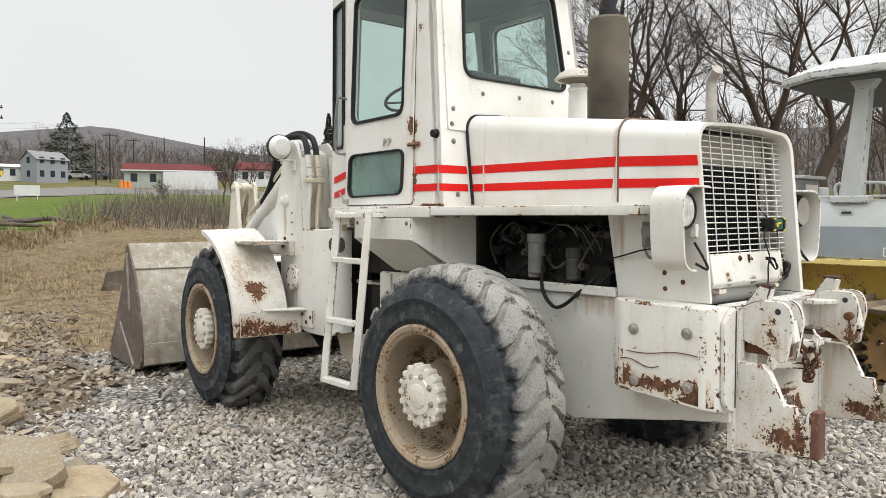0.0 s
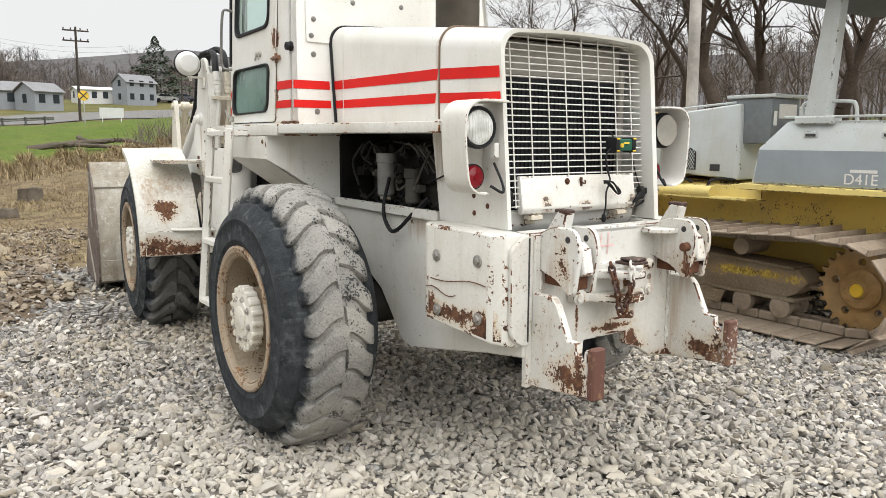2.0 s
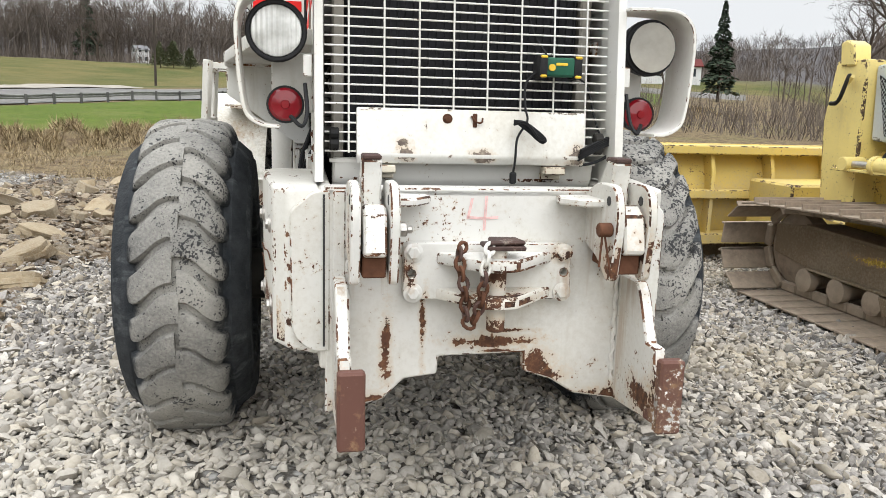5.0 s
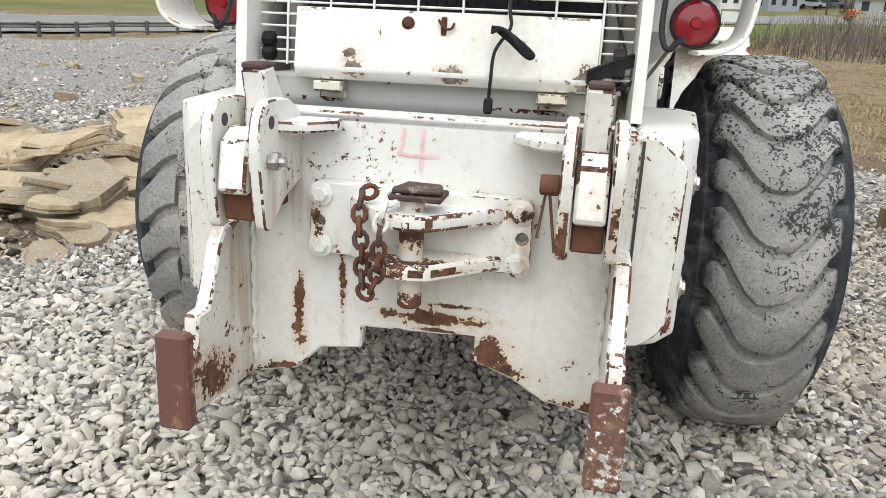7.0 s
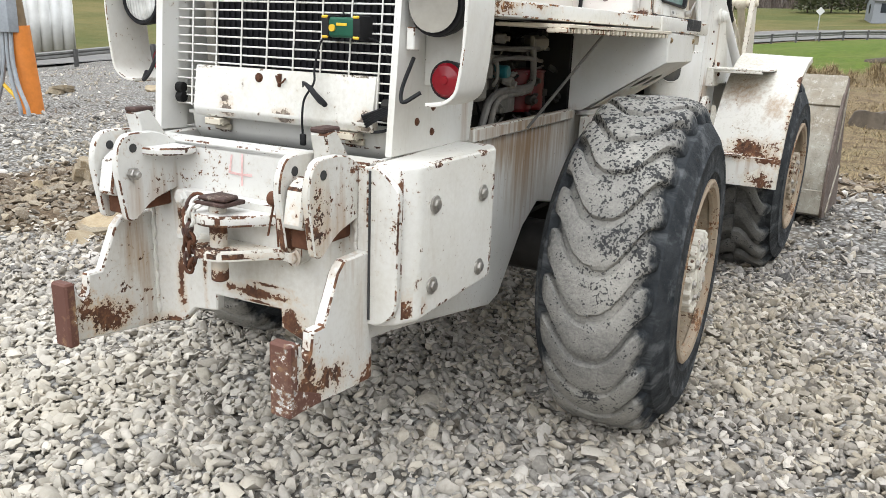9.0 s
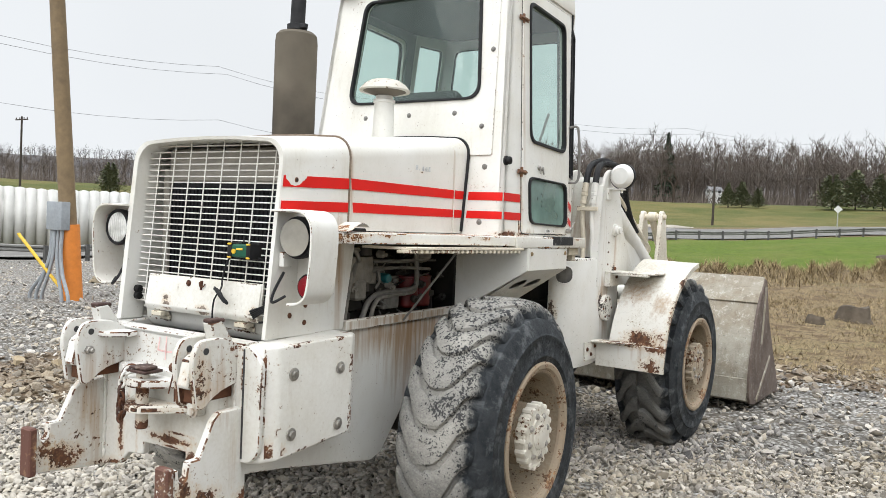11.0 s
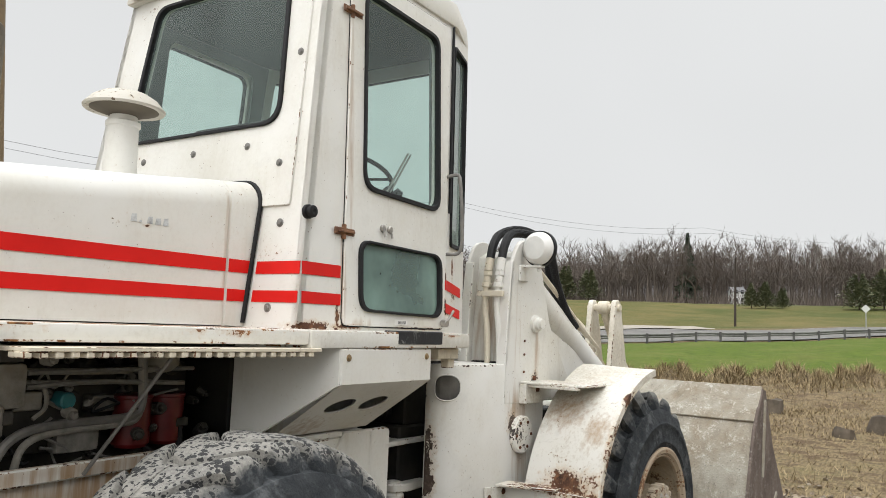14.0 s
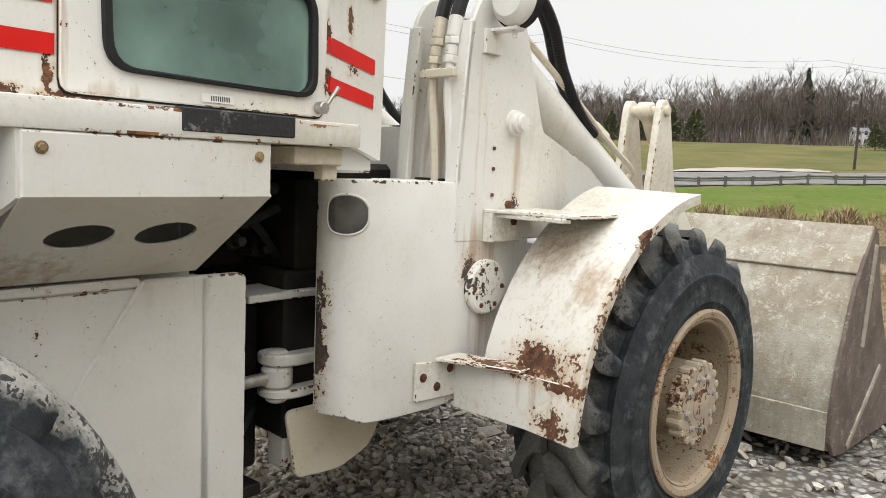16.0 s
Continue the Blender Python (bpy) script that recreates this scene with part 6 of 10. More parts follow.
# rear wall and raised window panel
b = B()
o = [(-0.71, 1.55), (0.71, 1.55), (cab_hw(3.035), 3.035), (-cab_hw(3.035), 3.035)]
holed(b, o, [ring(W_rear, 0.01)], back_at, 0.03)
part("rear_wall", b, M_white_cab, cab)
b = B()
o = [(-0.60, 1.995), (0.60, 1.995), (0.555, 3.028), (-0.555, 3.028)]
holed(b, rounded(o, 0.015, 2), [W_rear], lambda x, z, d: back_at(x, z, d - 0.010), 0.012, 0.002)
part("rear_panel", b, M_white_cab, cab, "white screwed-on rear window panel")
window_parts(cab, W_rear, lambda x, z, d: back_at(x, z, d - 0.010))
for x_, z in ((-0.55, 2.12), (-0.30, 2.232), (0.02, 2.238), (0.334, 2.241), (0.52, 2.16), (-0.57, 2.03), (0.545, 2.6)):
    b = B()
    bolt(b, back_at(x_, z, -0.010), (0, -1, 0), 0.010, 0.009)
    part("screw", b, M_pipe, cab)
b = B()
bx = (-0.40, 0.40)
holed(b, [(-0.60, 1.46), (0.60, 1.46), (0.515, 3.035), (-0.515, 3.035)], [W_fr], lambda x, z, d: (x, corner_y(z) + 0.31 - d, z), 0.025)
part("front_wall", b, M_white_cab, cab)
window_parts(cab, W_fr, lambda x, z, d: (x, corner_y(z) + 0.31 - d, z))
b = B()
prism(b, [(-0.645, 1.43), (0.645, 1.43), (0.585, 1.68), (-0.585, 1.68)], "z", 1.42, 1.50, 0.008)
part("front_sill", b, M_white_cab, cab, "white sill box under the cab front")
for s in (-1, 1):
    b = B()
    box(b, s * 0.60, s * 0.80, 1.20, 1.36, 1.44, 1.486, 0.004)
    box(b, s * 0.74, s * 0.78, 1.31, 1.36, 1.40, 1.45, 0.004)
    part("step_bracket", b, M_cream, cab, "grimy cream bracket under the step")
# roof
b = B()
bb = B()
pl = [(-0.622, 0.568), (0.628, 0.568), (0.634, 1.528), (0.51, 1.83), (-0.51, 1.83), (-0.628, 1.528)]
lo, hi = [bb.verts.new((x, y, 3.028)) for x, y in pl], [bb.verts.new((x * 0.985, 1.2 + (y - 1.2) * 0.985, 3.152)) for x, y in pl]
bb.faces.new(lo)
bb.faces.new(hi)
for i in range(6):
    bb.faces.new((lo[i], lo[(i + 1) % 6], hi[(i + 1) % 6], hi[i]))
bmesh.ops.recalc_face_normals(bb, faces=bb.faces)
merge(b, bev(bb, 0.012, 2))
roof = part("cab_roof", b, paint("white_roof_paint", (0.68, 0.66, 0.605), 0.15, 0.45, 0.0, rust=(0.09, 0.075, 0.06), patches=[(0.62, 1.05, 3.12, 0.05, 0.03, 0.02), (0.62, 1.25, 3.10, 0.05, 0.03, 0.015), (-0.3, 0.57, 3.035, 0.16, 0.03, 0.004)]), cab, "white cab roof with a chipped edge")
# remains of letters on the roof edge, not readable
for k, wd in enumerate((0.012, 0.04, 0.03, 0.034, 0.034)):
    b = B()
    x0 = -0.02 + k * 0.048
    box(b, x0, x0 + wd, 0.5655, 0.571, 3.068, 3.120, 0)
    part("worn_letter", b, plain("faded_grey_letters" + str(k), (0.42, 0.41, 0.39), 0.7, 0.0, 0.4, 80.0, 0.0), cab)
# rear beacons in white housings
for x in (-0.505, 0.538):
    b = B()
    P = [(x + 0.062 * math.cos(a), 3.112 + 0.062 * math.sin(a)) for a in [math.pi * i / 10 for i in range(11)]] + [(x - 0.062, 3.040), (x + 0.062, 3.040)]
    holed(b, P, [[(x + 0.046 * math.cos(2 * math.pi * i / 18), 3.107 + 0.050 * math.sin(2 * math.pi * i / 18)) for i in range(18)]], lambda a, c, d: (a, 0.51 + d, c), 0.085, 0.003)
    part("lamp_housing", b, M_white_ledge, cab, "white lamp housing on the roof corner")
    b = B()
    revolve(b, [(0.046, 0.0), (0.046, 0.05), (0.040, 0.064), (0.0, 0.070)], (x, 0.585, 3.107), (x, -1, 3.107), 20)
    part("marker_lamp", b, M_redlens, cab, "red roof marker lamp")
# dark lining
b = B()
prism(b, [(-0.59, 0.64), (0.59, 0.64), (0.59, 1.44), (0.42, 1.74), (-0.42, 1.74), (-0.59, 1.44)], "z", 2.99, 3.01, 0.004)
box(b, -0.63, 0.63, 0.50, 1.36, 1.565, 1.58, 0)
part("headliner", b, plain("smooth_teal_headliner", (0.055, 0.075, 0.072), 0.9, 0.0, 0.1, 2.0, 0.0), cab)
for s in (-1, 1):
    b = B()
    holed(b, [(0.50, 1.57), (1.36, 1.57), (1.455, 2.985), (0.66, 2.985)], [ring(W_up, 0.02), ring(W_lo, 0.02)], lambda y, z, d: side_at(s)(y, z, 0.034 + d), 0.012)
    part("side_lining", b, M_lining, cab)
b = B()
holed(b, [(-0.62, 1.57), (0.62, 1.57), (0.55, 2.985), (-0.55, 2.985)], [ring(W_rear, 0.02)], lambda x, z, d: back_at(x, z, 0.036 + d), 0.012)
part("rear_lining", b, M_lining, cab)
# interior: seat, wheel, dash, levers
b = B()
prism(b, [(0.72, 1.58), (1.18, 1.58), (1.18, 1.93), (1.10, 1.98), (0.78, 1.95)], "x", -0.24, 0.24, 0.02, seg=2)
prism(b, [(0.72, 1.93), (0.84, 1.95), (0.78, 2.40), (0.70, 2.42), (0.66, 2.36)], "x", -0.23, 0.23, 0.03, seg=3)
part("driver_seat", b, M_cloth, cab, "dark driver seat")
b = B()
cx, cy, cz = 0.0, 1.56, 2.36
R_ = Matrix.Translation((cx, cy, cz)) @ Matrix.Rotation(radians(-22), 4, "X")
tube(b, [R_ @ Vector((0.20 * math.cos(a), 0.20 * math.sin(a), 0)) for a in [2 * math.pi * i / 24 for i in range(25)]], 0.012, 8, 1, False)
for a in (0.4, 2.5, 4.7):
    rod(b, R_ @ Vector((0, 0, -0.03)), R_ @ Vector((0.19 * math.cos(a), 0.19 * math.sin(a), 0)), 0.008, seg=6)
rod(b, R_ @ Vector((0, 0, -0.02)), R_ @ Vector((0, 0.06, -0.45)), 0.03, seg=10)
part("steering_wheel", b, M_seal, cab, "black steering wheel")
b = B()
box(b, -0.42, 0.42, 1.44, 1.64, 1.52, 1.98, 0.03, seg=2)
box(b, 0.36, 0.52, 0.80, 1.40, 1.56, 1.88, 0.02)
for y in (1.40, 1.48):
    rod(b, (0.40, y - 0.10, 1.86), (0.32, y + 0.03, 2.22), 0.008, seg=6)
    revolve(b, [(0.0, -0.026), (0.024, -0.014), (0.027, 0.005), (0.0, 0.026)], (0.32, y + 0.03, 2.23), (0.32, y + 0.03, 3), 10)
part("dashboard", b, M_cloth, cab)
# wiper inside the door glass line, maker's sticker
b = B()
rod(b, (0.655, 0.98, 2.12), (0.64, 1.14, 2.32), 0.005, seg=6)
rod(b, (0.655, 1.0, 2.12), (0.64, 1.16, 2.32), 0.004, seg=6)
part("wiper", b, M_pipe, cab)
b = B()
f = side_at(1)
b.faces.new([b.verts.new(f(y, z, -0.013)) for y, z in ((0.985, 1.577), (1.075, 1.577), (1.075, 1.597), (0.985, 1.597))])
part("sticker", b, M_label, cab, "small white sticker with dark bars")
b = B()
for k in range(9):
    y = 1.01 + k * 0.006
    b.faces.new([b.verts.new(f(yy, z, -0.0138)) for yy, z in ((y, 1.581), (y + 0.003, 1.581), (y + 0.003, 1.593), (y, 1.593))])
part("sticker_bars", b, M_ink, cab)

# ---- ladder on the left ----
b = B()
TL, BL = Vector((-0.93, 1.125, 1.53)), Vector((-1.0, 1.19, 0.475))
TR_, BR_ = Vector((-0.93, 0.80, 1.53)), Vector((-1.0, 0.865, 0.475))


def bar(bm, p, q, w, t, w_=0.004):
    mm, L_ = axis_m(p, q)
    return box(bm, -w / 2, w / 2, -t / 2, t / 2, 0, L_, w_, mm)


bar(b, BL, TL, 0.030, 0.045)
lad = rpart("ladder", b, M_white, "white welded access ladder")
b = B()
bar(b, BR_, TR_, 0.030, 0.045)
rpart("ladder_rail", b, M_white, parent=lad)
for z in (0.49, 0.86, 1.23, 1.50):
    f_ = (z - 0.475) / 1.055
    p, q = BL.lerp(TL, f_), BR_.lerp(TR_, f_)
    b = B()
    box(b, p.x - 0.028, p.x + 0.028, q.y + 0.012, p.y - 0.012, z - 0.016, z + 0.016, 0.004)
    rg = rpart("rung", b, M_white, parent=lad)
for y in (0.82, 1.11):
    b = B()
    box(b, -0.93, -0.80, y - 0.02, y + 0.02, 1.485, 1.52, 0.004)
    rpart("ladder_bracket", b, M_white, parent=lad)

# ---- articulation joint ----
b = B()
rod(b, (0.02, 1.33, 0.40), (0.02, 1.33, 0.62), 0.14, seg=20, w=0.01)
rod(b, (0.02, 1.33, 0.98), (0.02, 1.33, 1.20), 0.13, seg=20, w=0.01)
rod(b, (0.02, 1.33, 0.30), (0.02, 1.33, 1.25), 0.06, seg=16)
box(b, -0.40, 0.40, 1.10, 1.30, 1.02, 1.05, 0.005)
box(b, -0.42, 0.42, 1.10, 1.40, 0.40, 0.44, 0.005)
box(b, -0.30, 0.30, 1.0, 1.12, 0.44, 1.06, 0.005)
rpart("pivot_joint", b, M_black, "black centre pivot between the two frames")
b = B()
box(b, -0.42, 0.44, 1.33, 1.68, 1.018, 1.042, 0.004)
box(b, 0.31, 0.40, 1.50, 1.65, 0.44, 1.018, 0.02, seg=3)
rpart("pivot_shelf", b, M_white, "white shelf plates at the pivot")
b = B()
for z0, z1 in ((0.700, 0.730), (0.805, 0.842)):
    prism(b, rounded([(0.33, 1.44), (0.38, 1.415), (0.445, 1.43), (0.47, 1.50), (0.46, 1.66), (0.34, 1.66)], [0.03, 0.03, 0.04, 0.03, 0, 0], 4), "z", z0, z1, 0.006)
cl = rpart("steering_bracket", b, M_white, "white steering cylinder bracket with a pin")
b = B()
rod(b, (0.405, 1.465, 0.685), (0.405, 1.465, 0.852), 0.034, seg=16, w=0.006)
rod(b, (0.405, 1.465, 0.734), (0.405, 1.465, 0.800), 0.050, seg=20, w=0.008)
rpart("steering_pin", b, M_white_worn, parent=cl)
b = B()
rod(b, (0.405, 1.43, 0.767), (0.39, 1.05, 0.760), 0.020, seg=12)
rpart("steering_rod", b, M_chrome, parent=cl)
b = B()
for p in ([(0.2, 1.0, 1.2), (0.25, 1.2, 1.27), (0.3, 1.45, 1.24)], [(-0.3, 1.0, 1.2), (-0.25, 1.2, 1.12), (-0.3, 1.5, 1.2)], [(0.1, 1.0, 1.3), (0.2, 1.22, 1.34), (0.25, 1.5, 1.3)], [(0.0, 1.05, 0.75), (0.15, 1.25, 0.68), (0.2, 1.5, 0.75)], [(0.35, 1.05, 1.38), (0.42, 1.2, 1.42), (0.4, 1.45, 1.36)]):
    tube(b, p, 0.018, 7)
rpart("joint_hoses", b, M_hose)
for k, (x, y, z, r) in enumerate(((0.28, 1.22, 1.18, 0.035), (0.30, 1.34, 1.20, 0.03), (0.27, 1.46, 1.17, 0.035), (0.28, 1.28, 1.33, 0.03), (0.30, 1.40, 1.36, 0.028))):
    b = B()
    rod(b, (x - 0.08, y, z), (x + 0.05, y, z), r, seg=8, w=0.006)
    rod(b, (x + 0.05, y, z), (x + 0.09, y, z), r * 0.6, seg=6, w=0.004)
    rpart("valve_fitting", b, M_engine)
for p in ([(0.30, 1.16, 1.12), (0.38, 1.24, 1.20), (0.36, 1.36, 1.30), (0.30, 1.5, 1.40)], [(0.34, 1.20, 1.44), (0.40, 1.30, 1.32), (0.38, 1.42, 1.22), (0.32, 1.52, 1.14)], [(0.36, 1.18, 1.30), (0.42, 1.30, 1.26), (0.40, 1.46, 1.30)], [(0.30, 1.20, 0.62), (0.36, 1.32, 0.56), (0.30, 1.46, 0.66)]):
    b = B()
    tube(b, p, 0.014, 7)
    rpart("joint_hose", b, M_hose)
# black boxes added to darken the open joint, in place of its shade
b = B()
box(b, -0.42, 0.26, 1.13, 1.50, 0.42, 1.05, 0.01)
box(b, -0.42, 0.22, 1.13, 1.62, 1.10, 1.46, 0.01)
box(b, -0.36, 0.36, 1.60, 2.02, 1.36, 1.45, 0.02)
rpart("joint_housing", b, M_black, "black filler boxes standing for the shaded joint recess")

# ---- front frame ----
def corner_plan(s, grow=0.0):
    return [(s * 0.40, 0.45), (s * 0.515, 0.45), (s * 0.535, 0.135), (s * 0.575, 0.135), (s * 0.612, 0.147), (s * 0.642, 0.176), (s * 0.664, 0.222), (s * 0.678, 0.29), (s * 0.686, 0.38), (s * 0.688, 0.50), (s * 0.688, 0.98), (s * 0.40, 0.98)]


for s in (-1, 1):
    b = B()
    bb = B()
    pl = corner_plan(s)
    lo = [bb.verts.new((x, y, 0.650 + (0.03 if y < 0.2 else 0.0) + (0.02 if y > 0.9 else 0))) for x, y in pl]
    hi = [bb.verts.new((x, y, 1.402)) for x, y in pl]
    bb.faces.new(lo)
    bb.faces.new(hi)
    for i in range(len(pl)):
        j = (i + 1) % len(pl)
        bb.faces.new((lo[i], lo[j], hi[j], hi[i]))
    bmesh.ops.recalc_face_normals(bb, faces=bb.faces)
    merge(b, bev(bb, 0.010, 2, 40))
    fr = fpart("front_frame", b, M_white_front, "white front frame block with worn corner")
    # oval opening on the rounded corner: a grey surface patch painted as its shade
    b = B()
    bend = [Vector((s * x, y, 0)) for x, y in ((0.575, 0.135), (0.612, 0.147), (0.642, 0.176), (0.664, 0.222), (0.678, 0.29), (0.686, 0.38))]

    def on(q, z, d):
        f_ = 0.35 + 2.75 * q
        k_ = min(4, int(f_))
        p, e = bend[k_].lerp(bend[k_ + 1], f_ - k_), bend[k_ + 1] - bend[k_]
        nn = Vector((abs(e.y) * s, -abs(e.x), 0)).normalized()
        return (p.x + nn.x * (0.005 - d), p.y + nn.y * (0.005 - d), z)
    rows = []
    for k in range(41):
        q = -1 + k / 20
        h_ = 0.060 * (1 - abs(q) ** 3.2) ** 0.45 if abs(q) < 1 else 0.0
        rows.append([b.verts.new(on(0.5 + 0.5 * q, 1.297 + e * h_, 0.0)) for e in (-1, 1)])
    for u, v in zip(rows, rows[1:]):
        b.faces.new((u[0], v[0], v[1], u[1]))
    bmesh.ops.remove_doubles(b, verts=b.verts, dist=1e-5)
    op = part("inspection_opening", b, plain("dim_grey_opening_shade", (0.085, 0.082, 0.077), 0.8, 0.0, 0.5, 16.0, 0.2, 0.3), fr, "dim grey oval patch painted as a shaded opening")
    b = B()
    rim_ = [on(0.5 + 0.5 * math.cos(a), 1.297 + 0.060 * math.copysign(abs(math.sin(a)) ** 0.62, math.sin(a)), 0.002) for a in [2 * math.pi * k / 48 for k in range(49)]]
    tube(b, rim_, 0.0042, 6, 1, False)
    part("lip", b, M_white_front, op, "white painted lip")
    # round cover
    b = B()
    revolve(b, [(0.096, 0.0), (0.096, 0.02), (0.088, 0.027), (0.0, 0.027)], (s * 0.688, 0.738, 1.043), (s * 2, 0.738, 1.043), 28)
    fpart("axle_cover", b, paint("peeling_cover_paint", (0.74, 0.72, 0.67), 2.6, 0.5, 0.01, rust=(0.06, 0.05, 0.045)), "round cover with peeling paint", fr)
    for k in range(6):
        a = 2 * math.pi * k / 6
        b = B()
        bolt(b, (s * 0.712, 0.738 + 0.07 * math.cos(a), 1.043 + 0.07 * math.sin(a)), (s, 0, 0), 0.009, 0.008, False)
        part("bolt", b, M_rust, fr)
    # tower
    b = B()
    tow = rounded([(0.58, 1.395), (0.595, 1.66), (0.622, 1.93), (0.69, 2.045), (0.82, 2.055), (0.905, 1.975), (1.03, 1.61), (1.245, 1.33), (1.245, 1.20), (0.58, 1.20)], [0, 0, 0.06, 0.06, 0.06, 0.05, 0.04, 0, 0, 0], 4)
    prism(b, tow, "x", s * 0.665, s * 0.690, 0.005)
    prism(b, tow, "x", s * 0.395, s * 0.415, 0.005)
    prism(b, [(0.67, 1.395), (0.685, 1.60), (0.72, 1.96), (0.80, 2.00), (0.86, 1.90), (0.90, 1.40)], "x", s * 0.415, s * 0.665, 0.002)
    tw = fpart("loader_tower", b, M_white_front, "white loader tower with recessed hydraulic pipes", fr)
    # rear flanges of the channel
    b = B()
    for xa, xb in ((0.395, 0.45), (0.635, 0.690)):
        prism(b, [(0.578, 1.395), (0.593, 1.66), (0.620, 1.93), (0.645, 1.93), (0.618, 1.66), (0.603, 1.395)], "x", s * xa, s * xb, 0.004)
    part("channel_lip", b, M_white_front, fr)
    for k, x in enumerate((0.560, 0.632)):
        b = B()
        tube(b, [(s * x, 0.615, 1.36), (s * (x + 0.006), 0.600, 1.48), (s * (x + 0.004), 0.594, 1.58), (s * (x - 0.008), 0.592, 1.68), (s * (x - 0.006), 0.592, 1.80)], 0.0165, 10)
        rod(b, (s * (x - 0.006), 0.592, 1.79), (s * (x - 0.005), 0.594, 1.815), 0.026, seg=6, w=0.003)
        rod(b, (s * (x - 0.005), 0.594, 1.815), (s * (x - 0.003), 0.598, 1.85), 0.021, seg=12, w=0.003)
        rod(b, (s * (x - 0.003), 0.598, 1.85), (s * (x - 0.003), 0.600, 1.875), 0.026, seg=6, w=0.003)
        rod(b, (s * (x - 0.003), 0.600, 1.875), (s * x, 0.612, 1.945), 0.023, seg=12, w=0.003)
        part("hydraulic_pipe", b, M_cream if k == 0 else M_white_front, fr)
        line = [(s * x, 0.610, 1.94), (s * (x - 0.005), 0.645, 2.02), (s * (x - 0.012), 0.72, 2.085), (s * (x - 0.01), 0.90, 2.13), (s * x, 1.08, 2.115), (s * x, 1.19, 2.02), (s * (x - 0.004), 1.27, 1.87), (s * (x - 0.008), 1.40, 1.72), (s * (x - 0.01), 1.52, 1.635)]
        if k == 1:
            line = [(px_, py_ - 0.05 * min(1.0, max(0.0, (py_ - 0.9) / 0.2)), pz_ - 0.03 * min(1.0, max(0.0, (py_ - 0.7) / 0.2))) for px_, py_, pz_ in line]
        b = B()
        tube(b, line, 0.020, 10, 6)
        P = smooth_path([Vector(p) for p in line], 16)
        hs_ = part("hydraulic_hose", b, M_hose, fr, "black ribbed hydraulic hose looped over the tower")
        # coil guard round the hose
        b = B()
        for p, q in zip(P, P[1:]):
            rod(b, p, p + (q - p).normalized() * 0.006, 0.0235, seg=8)
        part("coil_guard", b, M_hose, hs_)
    b = B()
    box(b, s * 0.515, s * 0.675, 0.560, 0.580, 1.742, 1.772, 0.004)
    part("pipe_clamp", b, M_cream, fr)
    b = B()
    box(b, s * 0.46, s * 0.66, 0.605, 0.66, 1.37, 1.41, 0.004)
    part("channel_foot", b, M_black, fr)
    # arm pin boss with its keeper
    b = B()
    revolve(b, [(0.046, 0.0), (0.046, 0.015), (0.034, 0.018), (0.034, 0.035), (0.026, 0.038), (0.026, 0.052), (0.0, 0.054)], (s * 0.69, 0.862, 1.612), (s * 2, 0.862, 1.612), 20)
    part("arm_pin", b, M_white_front, fr)
    for x, y, z, r_ in ((0.728, 0.76, 1.30, 0.014), (0.728, 0.80, 1.33, 0.014), (0.728, 0.835, 1.27, 0.014), (0.69, 0.76, 1.36, 0.007), (0.69, 0.76, 1.45, 0.007), (0.69, 0.76, 1.52, 0.007)):
        b = B()
        bolt(b, (s * x, y, z), (s, 0, 0), r_, r_ * 0.86, False)
        part("frame_bolt", b, M_rust, fr)
    # work lamp on a bracket
    b = B()
    c = Vector((s * (0.80 if s < 0 else 0.785), 0.705, 2.00))
    revolve(b, [(0.0, -0.035), (0.06, -0.028), (0.082, -0.005), (0.088, 0.02), (0.088, 0.04), (0.078, 0.048)], c, c + Vector((0, 1, 0)), 28)
    wl_ = fpart("work_lamp", b, M_lampshell, "round white work lamp on the tower", fr)
    b = B()
    revolve(b, [(0.089, 0.018), (0.094, 0.02), (0.094, 0.045), (0.089, 0.047)], c, c + Vector((0, 1, 0)), 28)
    part("lamp_rim", b, M_seal, fr)
    b = B()
    box(b, s * 0.69, s * 0.81, 0.70, 0.75, 1.90, 1.912, 0.003)
    box(b, s * 0.690, s * 0.705, 0.68, 0.76, 1.83, 1.91, 0.003)
    rod(b, (s * 0.785, 0.728, 1.88), (s * 0.785, 0.728, 1.925), 0.010, seg=8)
    part("lamp_bracket", b, M_white_front, fr)
    # fender over the front wheel
    b = B()
    r_in, r_out = (0.765, 0.805) if s < 0 else (0.785, 0.850)
    rows = []
    for k in range(15):
        f_ = k / 14
        a = radians(177 - (177 - 100) * f_)
        row = []
        for x in (0.77, 0.88, 0.99, 1.09, 1.18, 1.195, 1.195, 1.183, 1.09, 0.99, 0.88, 0.77):
            R_ = r_in + (r_out - r_in) * (x - 0.77) / 0.425
            R_ += (0.808 - R_) * f_ ** 1.3 + 0.004 * math.sin(7 * f_ + 9 * x)
            n_ = len(row)
            drop = 0.0 if n_ < 6 else 0.034 if n_ < 8 else 0.008
            row.append(b.verts.new((s * x, 1.43 + (R_ - drop) * math.cos(a), 0.60 + (R_ - drop) * math.sin(a))))
        rows.append(row)
    for u, v in zip(rows, rows[1:]):
        for q in range(12):
            b.faces.new((u[q], u[(q + 1) % 12], v[(q + 1) % 12], v[q]))
    b.faces.new(rows[0])
    b.faces.new(rows[-1])
    bmesh.ops.recalc_face_normals(b, faces=b.faces)
    fe = fpart("front_fender", b, M_white_fender, "white curved front fender, rusted along its rim", fr)
    b = B()
    box(b, s * 0.69, s * 1.0, 0.745, 0.80, 1.285, 1.30, 0.003)
